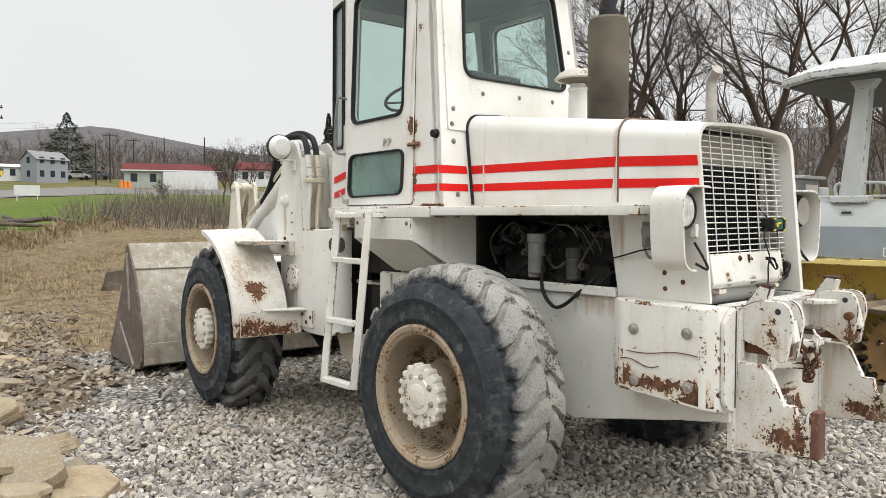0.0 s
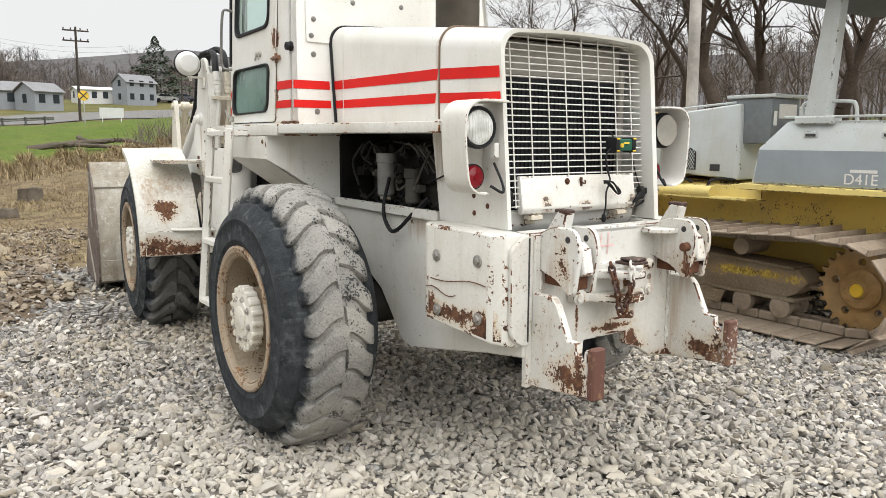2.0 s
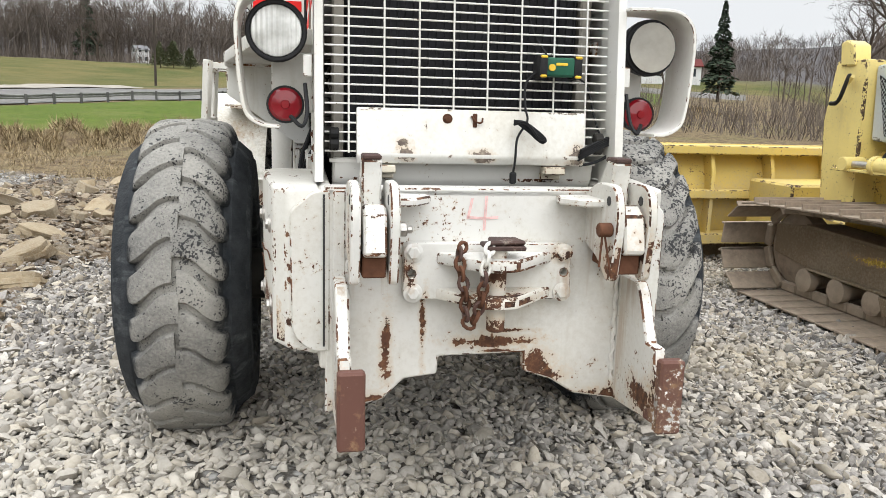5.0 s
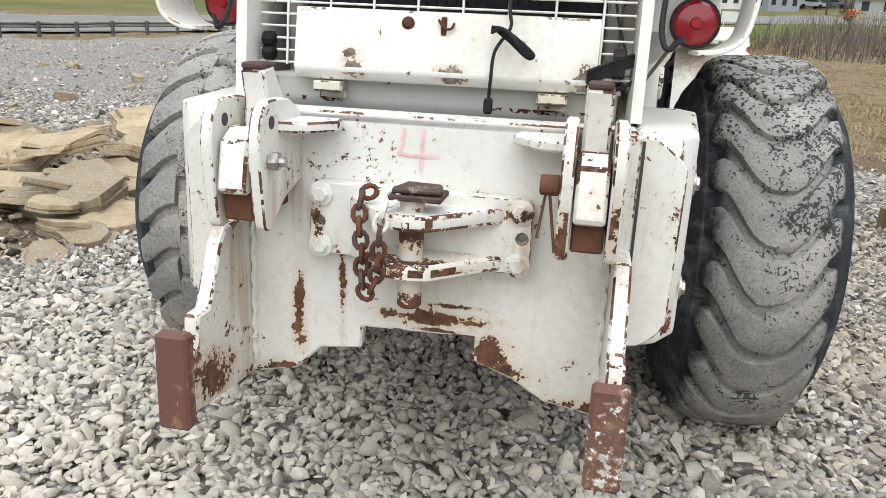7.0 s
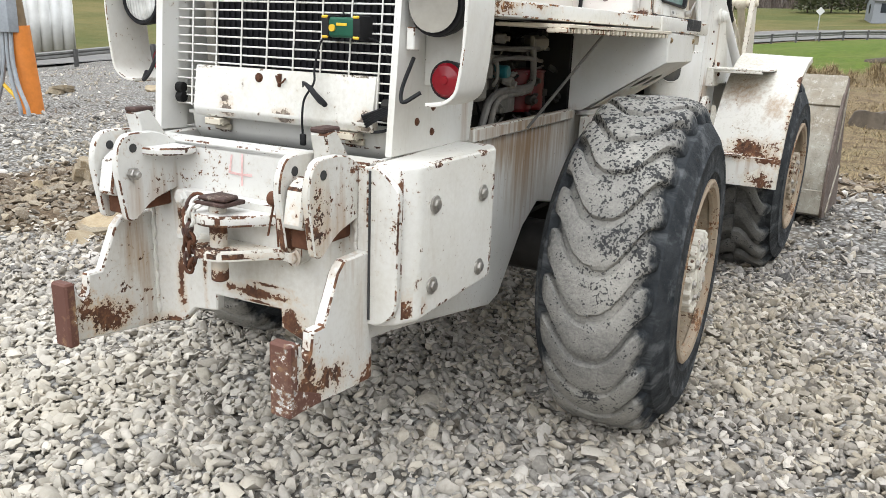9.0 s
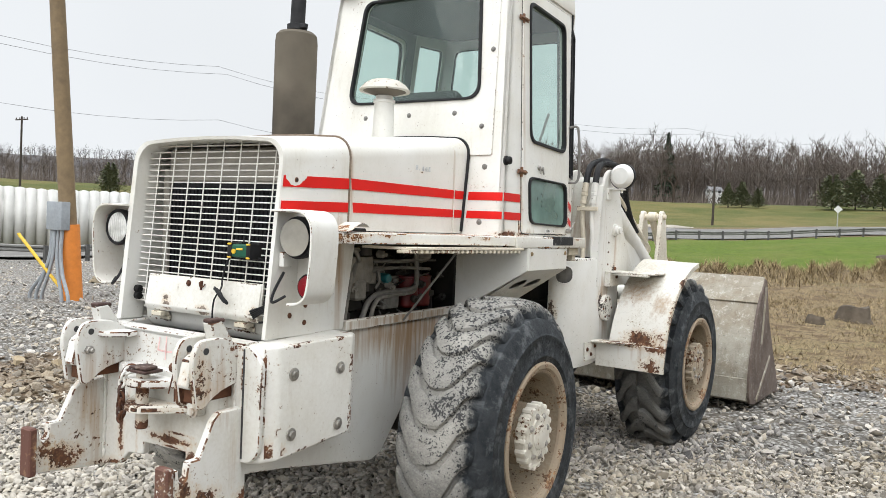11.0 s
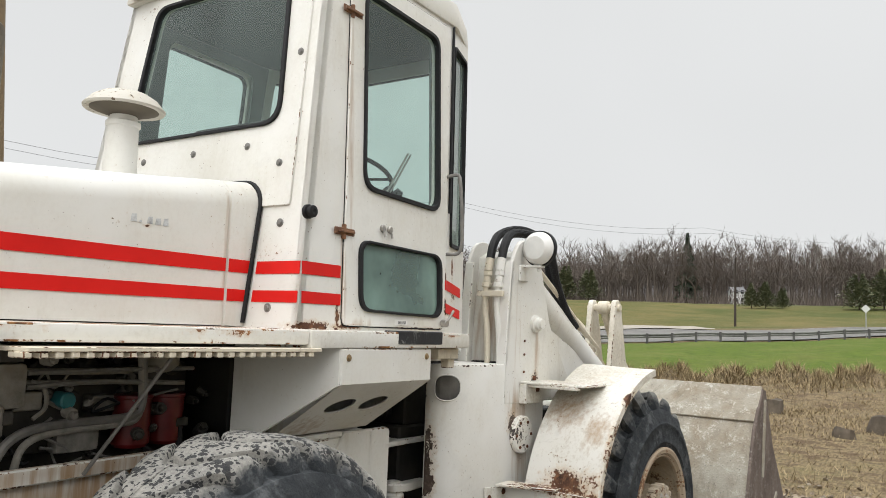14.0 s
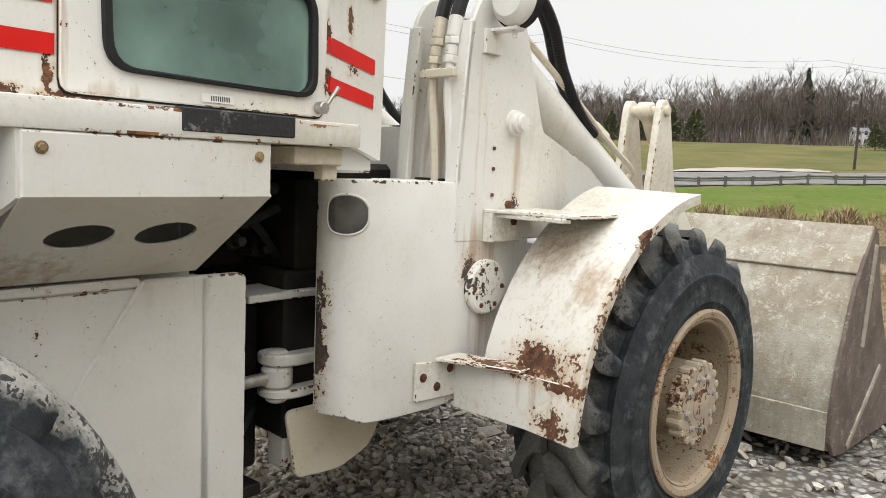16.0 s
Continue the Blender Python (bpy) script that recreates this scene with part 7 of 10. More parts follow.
    prism(b, [(s * 0.69, 0.72), (s * 1.04, 0.78), (s * 1.04, 1.02), (s * 0.69, 1.02)], "z", 1.30, 1.312, 0.003)
    box(b, s * 0.69, s * 0.73, 0.72, 0.88, 1.20, 1.30, 0.003)
    part("fender_bracket", b, M_white_fender, fr)
    b = B()
    prism(b, [(s * 0.70, 0.50), (s * 0.98, 0.60), (s * 0.98, 0.68), (s * 0.70, 0.62)], "z", 0.815, 0.828, 0.003)
    prism(b, [(s * 0.70, 0.60), (s * 1.16, 0.62), (s * 1.16, 0.632), (s * 0.70, 0.612)], "z", 0.64, 0.815, 0.003)
    prism(b, [(0.42, 0.69), (0.61, 0.685), (0.62, 0.80), (0.42, 0.82)], "x", s * 0.688, s * 0.702, 0.003)
    part("fender_step", b, M_white_fender, fr)
    for y, z in ((0.45, 0.768), (0.515, 0.728), (0.575, 0.782)):
        b = B()
        bolt(b, (s * 0.702, y, z), (s, 0, 0), 0.010, 0.010)
        part("frame_bolt", b, M_rust, fr)
    # lift cylinder
    b = B()
    rod(b, (s * 0.545, 0.92, 1.865), (s * 0.565, 1.80, 1.335), 0.088, seg=26, w=0.01)
    rod(b, (s * 0.565, 1.78, 1.347), (s * 0.59, 2.05, 1.18), 0.035, seg=14)
    cyl = part("tilt_cylinder", b, M_white_front, fr, "white hydraulic cylinder")
    b = B()
    tube(b, [(s * 0.60, 0.98, 1.955), (s * 0.615, 1.20, 1.815), (s * 0.62, 1.40, 1.695), (s * 0.625, 1.52, 1.615), (s * 0.63, 1.66, 1.535), (s * 0.62, 1.79, 1.47), (s * 0.59, 1.80, 1.42)], 0.014, 8)
    rod(b, (s * 0.60, 1.50, 1.645), (s * 0.612, 1.57, 1.60), 0.026, seg=8)
    rod(b, (s * 0.612, 1.57, 1.60), (s * 0.62, 1.63, 1.555), 0.018, seg=8)
    part("cylinder_pipe", b, M_cream, fr)
    # bell crank plates with their pin
    for x in (0.49, 0.655):
        b = B()
        prism(b, rounded([(1.925, 1.765), (1.945, 1.795), (1.985, 1.795), (2.01, 1.76), (2.10, 1.40), (2.42, 1.10), (2.30, 1.02), (1.86, 1.30)], [0.02, 0.02, 0.02, 0.02, 0, 0, 0, 0], 3), "x", s * (x - 0.018), s * (x + 0.018), 0.004)
        part("bell_crank", b, paint("rust_streaked_crank", (0.72, 0.68, 0.60), 0.6, 0.6, 0.012, streak=0.8), fr, "white bell crank plate with rust streaks")
    b = B()
    rod(b, (s * 0.46, 1.965, 1.745), (s * 0.69, 1.965, 1.745), 0.024, seg=14, w=0.004)
    rod(b, (s * 0.535, 1.965, 1.745), (s * 0.61, 1.965, 1.745), 0.042, seg=16, w=0.008)
    rod(b, (s * 0.57, 1.97, 1.73), (s * 0.57, 2.30, 1.30), 0.028, seg=10)
    part("crank_pin", b, M_cream, fr)
    # lift arm down to the bucket
    b = B()
    prism(b, rounded([(0.82, 1.52), (0.92, 1.68), (1.6, 1.42), (2.25, 1.18), (2.75, 0.62), (2.86, 0.34), (2.70, 0.30), (2.50, 0.62), (2.05, 1.0), (1.5, 1.22)], 0.04, 3), "x", s * 0.46, s * 0.62, 0.006)
    part("lift_arm", b, M_white_front, fr)
# cross members of the front frame
b = B()
box(b, -0.40, 0.40, 0.70, 0.86, 1.20, 1.60, 0.008)
fpart("tower_brace", b, M_white_front)
b = B()
rod(b, (-0.55, 2.2, 1.05), (0.55, 2.2, 1.05), 0.07, seg=18)
fpart("cross_tube", b, M_white_front)
# black blocks filling the space between the frame sides
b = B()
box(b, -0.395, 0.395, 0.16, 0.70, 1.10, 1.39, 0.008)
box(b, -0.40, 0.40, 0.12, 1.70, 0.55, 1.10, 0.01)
fpart("front_crossmember", b, M_black, "black blocks inside the front frame behind the joint")
b = B()
prism(b, rounded([(0.10, 0.66), (0.55, 0.66), (0.45, 0.47), (0.32, 0.42), (0.14, 0.43)], 0.03, 3), "x", 0.43, 0.45, 0.004)
fpart("lower_pivot_plate", b, M_cream, "stained lower pivot plate")
b = B()
prism(b, rounded([(0.10, 0.66), (0.55, 0.66), (0.45, 0.47), (0.32, 0.42), (0.14, 0.43)], 0.03, 3), "x", -0.43, -0.45, 0.004)
fpart("lower_pivot_plate", b, M_cream, "stained lower pivot plate")

# ---- bucket ----
BW = 1.265
shell = [(3.93, 0.045), (3.5, 0.050), (3.0, 0.06), (2.86, 0.085), (2.785, 0.16), (2.765, 0.28), (2.80, 0.50), (2.875, 0.72), (2.965, 0.92), (3.03, 1.00), (3.06, 1.05), (3.18, 1.215)]
b = B()
strip(b, shell, "x", -BW + 0.02, BW - 0.02, -0.028, 0.004)
strip(b, [(3.02, 0.985), (3.19, 1.225)], "x", -BW + 0.01, BW - 0.01, 0.022, 0.004)
strip(b, [(2.755, 0.12), (2.745, 0.32)], "x", -BW + 0.02, BW - 0.02, 0.014, 0.003)
bucket = fpart("bucket", b, M_bucket, "worn bare steel loader bucket resting on the gravel")
side = [(3.93, 0.045), (3.0, 0.05), (2.84, 0.075), (2.76, 0.16), (2.745, 0.30), (2.785, 0.52), (2.86, 0.73), (2.95, 0.94), (3.17, 1.222), (3.24, 1.20), (3.42, 0.80), (3.72, 0.40), (3.96, 0.10)]
for s in (-1, 1):
    b = B()
    prism(b, side, "x", s * (BW - 0.022), s * BW, 0.003)
    sp = part("bucket_side", b, M_bucket_side, bucket, "brown scraped bucket side plate")
    b = B()
    bar(b, (s * (BW + 0.004), 3.02, 0.08), (s * (BW + 0.004), 3.50, 0.44), 0.012, 0.04)
    bar(b, (s * (BW + 0.004), 3.20, 1.14), (s * (BW + 0.004), 3.12, 0.60), 0.012, 0.05)
    part("side_rib", b, M_bucket, bucket)
for s in (-1, 1):
    for x in (0.42, 0.66):
        b = B()
        prism(b, [(2.80, 0.20), (2.70, 0.26), (2.70, 0.42), (2.82, 0.62), (2.93, 0.86), (2.90, 0.70), (2.80, 0.5)], "x", s * (x - 0.015), s * (x + 0.015), 0.003)
        part("bucket_lug", b, M_bucket, bucket)
b = B()
box(b, -BW, BW, 3.85, 4.02, 0.02, 0.045, 0.004)
part("cutting_edge", b, M_bucket_side, bucket)

# ---------- ground: one sheet with gravel yard, dirt bank, straw, lawn and wooded hills ----------
GX, GY = 4.5, 1.0
AZ = [-180, -90, -58, -32, -20, -8, 5, 15, 25, 45, 70, 110, 180]
Z1 = [-0.6, -0.6, -0.6, 0.3, 0.75, 1.3, 2.4, 3.6, 3.8, 1.6, 0.8, 0.3, -0.6]
R1 = [34, 32, 34, 45, 52, 60, 70, 85, 95, 90, 80, 60, 34]
LAWN_AZ = [-40, -20, -5, 0, 8, 15, 25, 60]
LAWN_R = [30, 25, 27, 29, 35, 42, 47, 60]


def sstep(a, b, x):
    t = np.clip((x - a) / (b - a), 0, 1)
    return t * t * (3 - 2 * t)


def polar(x, y):
    return np.hypot(x - GX, y - GY), np.degrees(np.arctan2(x - GX, y - GY))


def terrain(x, y):
    x, y = np.asarray(x, float), np.asarray(y, float)
    r, az = polar(x, y)
    z1, r1 = np.interp(az, AZ, Z1), np.interp(az, AZ, R1)
    z = z1 * sstep(12, r1 - 2, r)
    z = z + 1.3 * sstep(r1 - 1, r1 + 13, r) * sstep(-50, -38, az) * sstep(42, 34, az)
    z = z + (7.0 - z1) * sstep(r1 + 12, 150, r) * 0.9
    z = z + sstep(165, 430, r) * np.interp(az, [-180, -60, -30, 0, 8, 17, 27, 36, 50, 75, 110, 180], [10, 20, 25, 24, 30, 38, 25, 27, 38, 38, 15, 10])
    # low berm of dead grass along the lawn's edge
    lr = np.interp(az, LAWN_AZ, LAWN_R) - 2.2 + 0.9 * np.sin(az * 0.9) + 0.5 * np.sin(az * 2.3 + 1)
    z = z + (0.30 + 0.14 * np.sin(az * 1.7 + 2) + 0.08 * np.sin(az * 5.1)) * np.exp(-(((r - lr) / 1.1) ** 2)) * sstep(-32, -24, az) * sstep(34, 28, az)
    # rubble bank beside the yard, and the ruts of the field
    bank = np.exp(-(((x - (0.2 + 0.05 * (y - 4))) / 1.3) ** 2)) * sstep(3.4, 5.0, y) * sstep(13.5, 10.0, y)
    z = z + 0.16 * bank
    z = z + 0.05 * np.sin(x * 0.9 + 1.0) * np.sin(y * 0.7) * sstep(9, 14, r) + 0.10 * np.sin(x * 0.31) * np.cos(y * 0.27 + 0.6) * sstep(14, 24, r)
    return z


def zones(x, y):
    """Weights of straw, lawn and dirt; the rest is gravel."""
    x, y = np.asarray(x, float), np.asarray(y, float)
    r, az = polar(x, y)
    wob = 0.35 * np.sin(x * 1.7 + y * 0.6) + 0.3 * np.sin(y * 2.3 - x) + 0.2 * np.sin(x * 4.1 + y * 3.3)
    r1 = np.interp(az, AZ, R1)
    edge_y = 9.3 + 0.20 * (x - 5) + wob * 0.7
    straw = sstep(-0.5, 0.6, y - edge_y) * sstep(-25, -20, az)
    straw = np.maximum(straw, sstep(14.0, 16.0, x + wob))
    straw = np.maximum(straw, sstep(12, 16, y) * sstep(-30, -24, az) * (x > -20))
    bank_r = 1.15 + 0.26 * (y - 4) + wob * 0.45
    dirt = sstep(0.35, -0.25, x - bank_r) * sstep(-2.4, -1.3, x - 0.1 * (y - 4) + wob * 0.5) * sstep(3.0, 3.7, y + wob * 0.3) * sstep(14, 11.5, y)
    dirt = np.maximum(dirt, 0.75 * sstep(1.6, 0.2, np.abs(y - edge_y)) * sstep(3.0, 5.0, x) * (x < 12))
    lawn_r = np.interp(az, LAWN_AZ, LAWN_R) + wob * 2
    lawn = sstep(-1.5, 1.5, r - lawn_r) * sstep(-30, -25, az) * sstep(30, 24, az) * sstep(2, -1, r - r1)
    field = sstep(r1 + 10, r1 + 14, r)
    straw = np.where(r > r1 - 2, np.maximum(straw * 0.9, 0.9 * (az > -40)), straw)
    return straw, lawn, dirt, field


def build_ground():
    rad = list(np.arange(0.0, 16.0, 0.16))
    while rad[-1] < 1500:
        rad.append(rad[-1] * 1.055)
    n = 220
    rad = np.array(rad[1:])
    a = np.linspace(0, 2 * math.pi, n, endpoint=False)
    X = GX + rad[:, None] * np.sin(a)[None, :]
    Y = GY + rad[:, None] * np.cos(a)[None, :]
    Z = terrain(X, Y)
    rr = rad[:, None] + 0 * X
    rng = np.random.default_rng(3)
    Z = Z + rng.normal(0, 1, Z.shape) * np.where(rr < 16, 0.010, np.where(rr < 60, 0.03, 0.0))
    V = np.column_stack((X.ravel(), Y.ravel(), Z.ravel()))
    V = np.vstack((V, [[GX, GY, float(terrain(GX, GY))]]))
    F = []
    m = len(rad)
    for i in range(m - 1):
        for j in range(n):
            k = (j + 1) % n
            F.append((i * n + j, i * n + k, (i + 1) * n + k, (i + 1) * n + j))
    for j in range(n):
        F.append((m * n, (j + 1) % n, j))
    me = bpy.data.meshes.new("ground")
    me.from_pydata(V.tolist(), [], F)
    s, l, d, f = zones(V[:, 0], V[:, 1])
    at = me.color_attributes.new("zone", "FLOAT_COLOR", "POINT")
    at.data.foreach_set("color", np.column_stack((s, l, d, f)).ravel())
    me.polygons.foreach_set("use_smooth", [True] * len(me.polygons))
    return me


def ground_material():
    m, n, l, bs = mat_base("gravel_straw_and_grass_ground")
    co = n_coord(n)
    at = n.new("ShaderNodeVertexColor")
    at.layer_name = "zone"
    sp = n.new("ShaderNodeSeparateColor")
    l.new(at.outputs["Color"], sp.inputs[0])
    big, mid, fine = n_noise(n, l, co, 0.35, 4.0), n_noise(n, l, co, 3.0, 5.0, 0.6), n_noise(n, l, co, 26.0, 5.0, 0.65)
    vo = n.new("ShaderNodeTexVoronoi")
    vo.inputs["Scale"].default_value = 24.0
    l.new(co, vo.inputs["Vector"])
    hue = n.new("ShaderNodeSeparateColor")
    l.new(vo.outputs["Color"], hue.inputs[0])
    g = n_mix(n, l, hue.outputs[0], (0.19, 0.183, 0.172), (0.44, 0.43, 0.405))
    g = n_mix(n, l, n_range(n, l, vo.outputs["Distance"], 0.30, 0.60, 0, 0.85), g, (0.066, 0.057, 0.046))
    g = n_mix(n, l, n_range(n, l, mid, 0.5, 0.7, 0, 0.35), g, (0.25, 0.20, 0.14))
    d = n_mix(n, l, n_range(n, l, fine, 0.35, 0.65), (0.060, 0.041, 0.025), (0.15, 0.108, 0.068))
    streaky = n_noise(n, l, n_scaled(n, l, co, (14, 3, 3)), 2.0, 6.0, 0.7)
    s = n_mix(n, l, n_range(n, l, streaky, 0.3, 0.68), (0.050, 0.035, 0.021), (0.27, 0.205, 0.112))
    s = n_mix(n, l, n_range(n, l, big, 0.52, 0.70, 0, 0.45), s, (0.13, 0.135, 0.045))
    s = n_mix(n, l, n_range(n, l, mid, 0.48, 0.60, 0, 0.8), s, (0.085, 0.056, 0.033))
    la = n_mix(n, l, n_range(n, l, mid, 0.3, 0.7), (0.042, 0.072, 0.006), (0.098, 0.142, 0.012))
    la = n_mix(n, l, n_range(n, l, big, 0.45, 0.65, 0, 0.45), la, (0.14, 0.135, 0.04))
    la = n_mix(n, l, n_range(n, l, n_noise(n, l, co, 0.9, 6.0, 0.75), 0.48, 0.64, 0, 0.4), la, (0.062, 0.085, 0.012))
    la = n_mix(n, l, n_range(n, l, fine, 0.50, 0.68, 0, 0.3), la, (0.15, 0.16, 0.04))
    wd = n_math(n, l, "ADD", n_math(n, l, "MULTIPLY", mid, 0.5), n_math(n, l, "MULTIPLY", fine, 0.5))
    def zmask(c):
        return n_range(n, l, n_math(n, l, "ADD", c, n_math(n, l, "MULTIPLY", n_math(n, l, "SUBTRACT", wd, 0.5), 1.1)), 0.38, 0.62)
    c = n_mix(n, l, zmask(sp.outputs[0]), g, s)
    c = n_mix(n, l, zmask(sp.outputs[2]), c, d)
    c = n_mix(n, l, zmask(sp.outputs[1]), c, la)
    fld = n_mix(n, l, n_range(n, l, n_noise(n, l, co, 0.09, 6.0, 0.7), 0.38, 0.62), (0.135, 0.112, 0.040), (0.064, 0.076, 0.017))
    c = n_mix(n, l, at.outputs["Alpha"], c, fld)
    ln = n.new("ShaderNodeVectorMath")
    ln.operation = "LENGTH"
    l.new(co, ln.inputs[0])
    # wooded hill ground, its mauve-grey colour carrying painted distance haze
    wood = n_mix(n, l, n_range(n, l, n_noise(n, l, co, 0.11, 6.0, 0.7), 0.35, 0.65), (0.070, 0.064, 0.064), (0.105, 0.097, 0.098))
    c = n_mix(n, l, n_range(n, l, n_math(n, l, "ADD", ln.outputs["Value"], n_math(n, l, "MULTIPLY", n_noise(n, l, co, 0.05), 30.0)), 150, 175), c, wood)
    l.new(c, bs.inputs["Base Color"])
    bs.inputs["Roughness"].default_value = 0.95
    bs.inputs["Specular IOR Level"].default_value = 0.2
    h = n_math(n, l, "ADD", n_math(n, l, "MULTIPLY", fine, 0.7), n_math(n, l, "MULTIPLY", n_math(n, l, "SUBTRACT", 1.0, vo.outputs["Distance"]), 0.7))
    n_bump(n, l, h, bs, 0.8, 0.03)
    return m


ground = new("ground", build_ground())
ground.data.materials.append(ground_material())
tagged(ground, "gravel yard running into straw, lawn and wooded hills", "ground", kind="structure")


def at_view(cx, cy, az, r, dz=0.0):
    x, y = cx + r * math.sin(radians(az)), cy + r * math.cos(radians(az))
    return Vector((x, y, float(terrain(x, y)) + dz))


def tz(x, y):
    return float(terrain(x, y))


# ---------- loose stones ----------
def stone_templates(count, seed, flat=0.62, sub=1):
    rng = random.Random(seed)
    out = []
    for _ in range(count):
        b_ = B()
        bmesh.ops.create_icosphere(b_, subdivisions=sub, radius=1.0)
        sx, sy, sz = rng.uniform(0.85, 1.55), rng.uniform(0.62, 1.0), rng.uniform(flat * 0.8, flat * 1.2)
        planes = [(Vector((rng.gauss(0, 1), rng.gauss(0, 1), rng.gauss(0, 1))).normalized(), rng.uniform(0.6, 0.85)) for _ in range(4)]
        for v in b_.verts:
            for nn, d in planes:
                k = v.co.dot(nn)
                if k > d:
                    v.co -= nn * (k - d)
            v.co *= rng.uniform(0.92, 1.06)
            v.co = Vector((v.co.x * sx, v.co.y * sy, v.co.z * sz))
        b_.verts.ensure_lookup_table()
        V = np.array([v.co[:] for v in b_.verts])
        F = np.array([[v.index for v in f.verts] for f in b_.faces])
        b_.free()
        out.append((V, F))
    return out


def scatter_mesh(name, T, P, S, rng, tilt=0.5, lift=0.25):
    """Many stones from templates T at places P with sizes S, in one mesh."""
    Vs, Fs, off = [], [], 0
    pick = rng.integers(0, len(T), len(P))
    for k, (V, F) in enumerate(T):
        idx = np.nonzero(pick == k)[0]
        if not len(idx):
            continue
        a, bx, by = rng.uniform(0, 2 * np.pi, len(idx)), rng.normal(0, tilt, len(idx)), rng.normal(0, tilt, len(idx))
        ca, sa = np.cos(a), np.sin(a)
        x, y, z = V[:, 0][None], V[:, 1][None], V[:, 2][None]
        y2, z2 = y * np.cos(bx)[:, None] - z * np.sin(bx)[:, None], y * np.sin(bx)[:, None] + z * np.cos(bx)[:, None]
        x3, z3 = x * np.cos(by)[:, None] + z2 * np.sin(by)[:, None], -x * np.sin(by)[:, None] + z2 * np.cos(by)[:, None]
        xx, yy = x3 * ca[:, None] - y2 * sa[:, None], x3 * sa[:, None] + y2 * ca[:, None]
        s = S[idx][:, None]
        W = np.stack((xx * s + P[idx, 0][:, None], yy * s + P[idx, 1][:, None], (z3 + lift) * s + P[idx, 2][:, None]), 2).reshape(-1, 3)
        FF = (F[None] + (np.arange(len(idx)) * len(V))[:, None, None] + off).reshape(-1, 3)
        Vs.append(W)
        Fs.append(FF)
        off += len(W)
    V, F = np.vstack(Vs), np.vstack(Fs)
    me = bpy.data.meshes.new(name)
    me.vertices.add(len(V))
    me.vertices.foreach_set("co", V.astype(np.float32).ravel())
    me.loops.add(F.size)
    me.loops.foreach_set("vertex_index", F.astype(np.int32).ravel())
    me.polygons.add(len(F))
    me.polygons.foreach_set("loop_start", np.arange(0, F.size, 3, dtype=np.int32))
    me.update(calc_edges=True)
    me.polygons.foreach_set("use_smooth", np.ones(len(F), bool))
    me.set_sharp_from_angle(angle=radians(50))
    return me


def stone_material(name, cols, dust=0.3, tan=None):
    m, n, l, bs = mat_base(name)
    g = n.new("ShaderNodeNewGeometry")
    r = n.new("ShaderNodeValToRGB")
    r.color_ramp.interpolation = "LINEAR"
    els = r.color_ramp.elements
    while len(els) < len(cols):
        els.new(0.5)
    for i, (e, c) in enumerate(zip(els, cols)):
        e.position = i / (len(cols) - 1)
        e.color = (*c, 1)
    l.new(g.outputs["Random Per Island"], r.inputs[0])
    co = n_coord(n)
    f = n_noise(n, l, co, 60.0, 4.0, 0.6)
    c = n_mix(n, l, n_range(n, l, f, 0.45, 0.72, 0, 0.35), r.outputs[0], (0.46, 0.44, 0.40))
    c = n_mix(n, l, n_range(n, l, f, 0.46, 0.30, 0, 0.4), c, (0.09, 0.085, 0.08))
    c = n_mix(n, l, n_range(n, l, n_noise(n, l, co, 0.45, 3.0, 0.5, 0.4), 0.45, 0.62, 0, dust * 1.3), c, (0.45, 0.385, 0.27))
    if tan:
        # stones dusted tan round one yard place, paled to offset the rear plate's shade
        v = n.new("ShaderNodeVectorMath")
        v.operation = "DISTANCE"
        l.new(co, v.inputs[0])
        v.inputs[1].default_value = tan
        far = n_math(n, l, "ADD", v.outputs["Value"], n_math(n, l, "MULTIPLY", n_noise(n, l, co, 1.2, 4.0, 0.6), 2.2))
        c = n_mix(n, l, n_range(n, l, far, 3.6, 1.9, 0, 0.50), c, (0.53, 0.49, 0.415))
    l.new(c, bs.inputs["Base Color"])
    bs.inputs["Roughness"].default_value = 0.9
    bs.inputs["Specular IOR Level"].default_value = 0.25
    n_bump(n, l, f, bs, 0.4, 0.006)
    return m


M_gravel = stone_material("mixed_limestone_gravel", [(0.099, 0.093, 0.092), (0.261, 0.245, 0.228), (0.417, 0.386, 0.345), (0.458, 0.404, 0.321), (0.146, 0.136, 0.130), (0.625, 0.580, 0.517), (0.281, 0.263, 0.246), (0.375, 0.323, 0.249), (0.063, 0.058, 0.055), (0.344, 0.319, 0.294)], 0.24, (2.7, 1.5, 0.0))
M_rubble = stone_material("brown_shale_rubble", [(0.050, 0.036, 0.026), (0.15, 0.108, 0.068), (0.085, 0.072, 0.062), (0.30, 0.245, 0.17), (0.11, 0.070, 0.040), (0.19, 0.15, 0.105)], 0.15)


def gravel_places(n, x0, x1, y0, y1, rng, keep=1.0, fade=1.6):
    P = np.column_stack((rng.uniform(x0, x1, n), rng.uniform(y0, y1, n)))
    s, l_, d, f = zones(P[:, 0], P[:, 1])
    w = (1 - s) * (1 - l_) * (1 - 0.92 * d) * (1 - f)
    P = P[rng.uniform(0, 1, n) < w * keep]
    # the field thins out towards its edges
    d = np.minimum.reduce((P[:, 0] - x0, x1 - P[:, 0], P[:, 1] - y0, y1 - P[:, 1])) / fade + 0.35 * np.sin(P[:, 0] * 2.3 + 1.7 * np.sin(P[:, 1] * 1.9))
    P = P[rng.uniform(0, 1, len(P)) < sstep(0.0, 1.0, d)]
    return np.column_stack((P, terrain(P[:, 0], P[:, 1])))


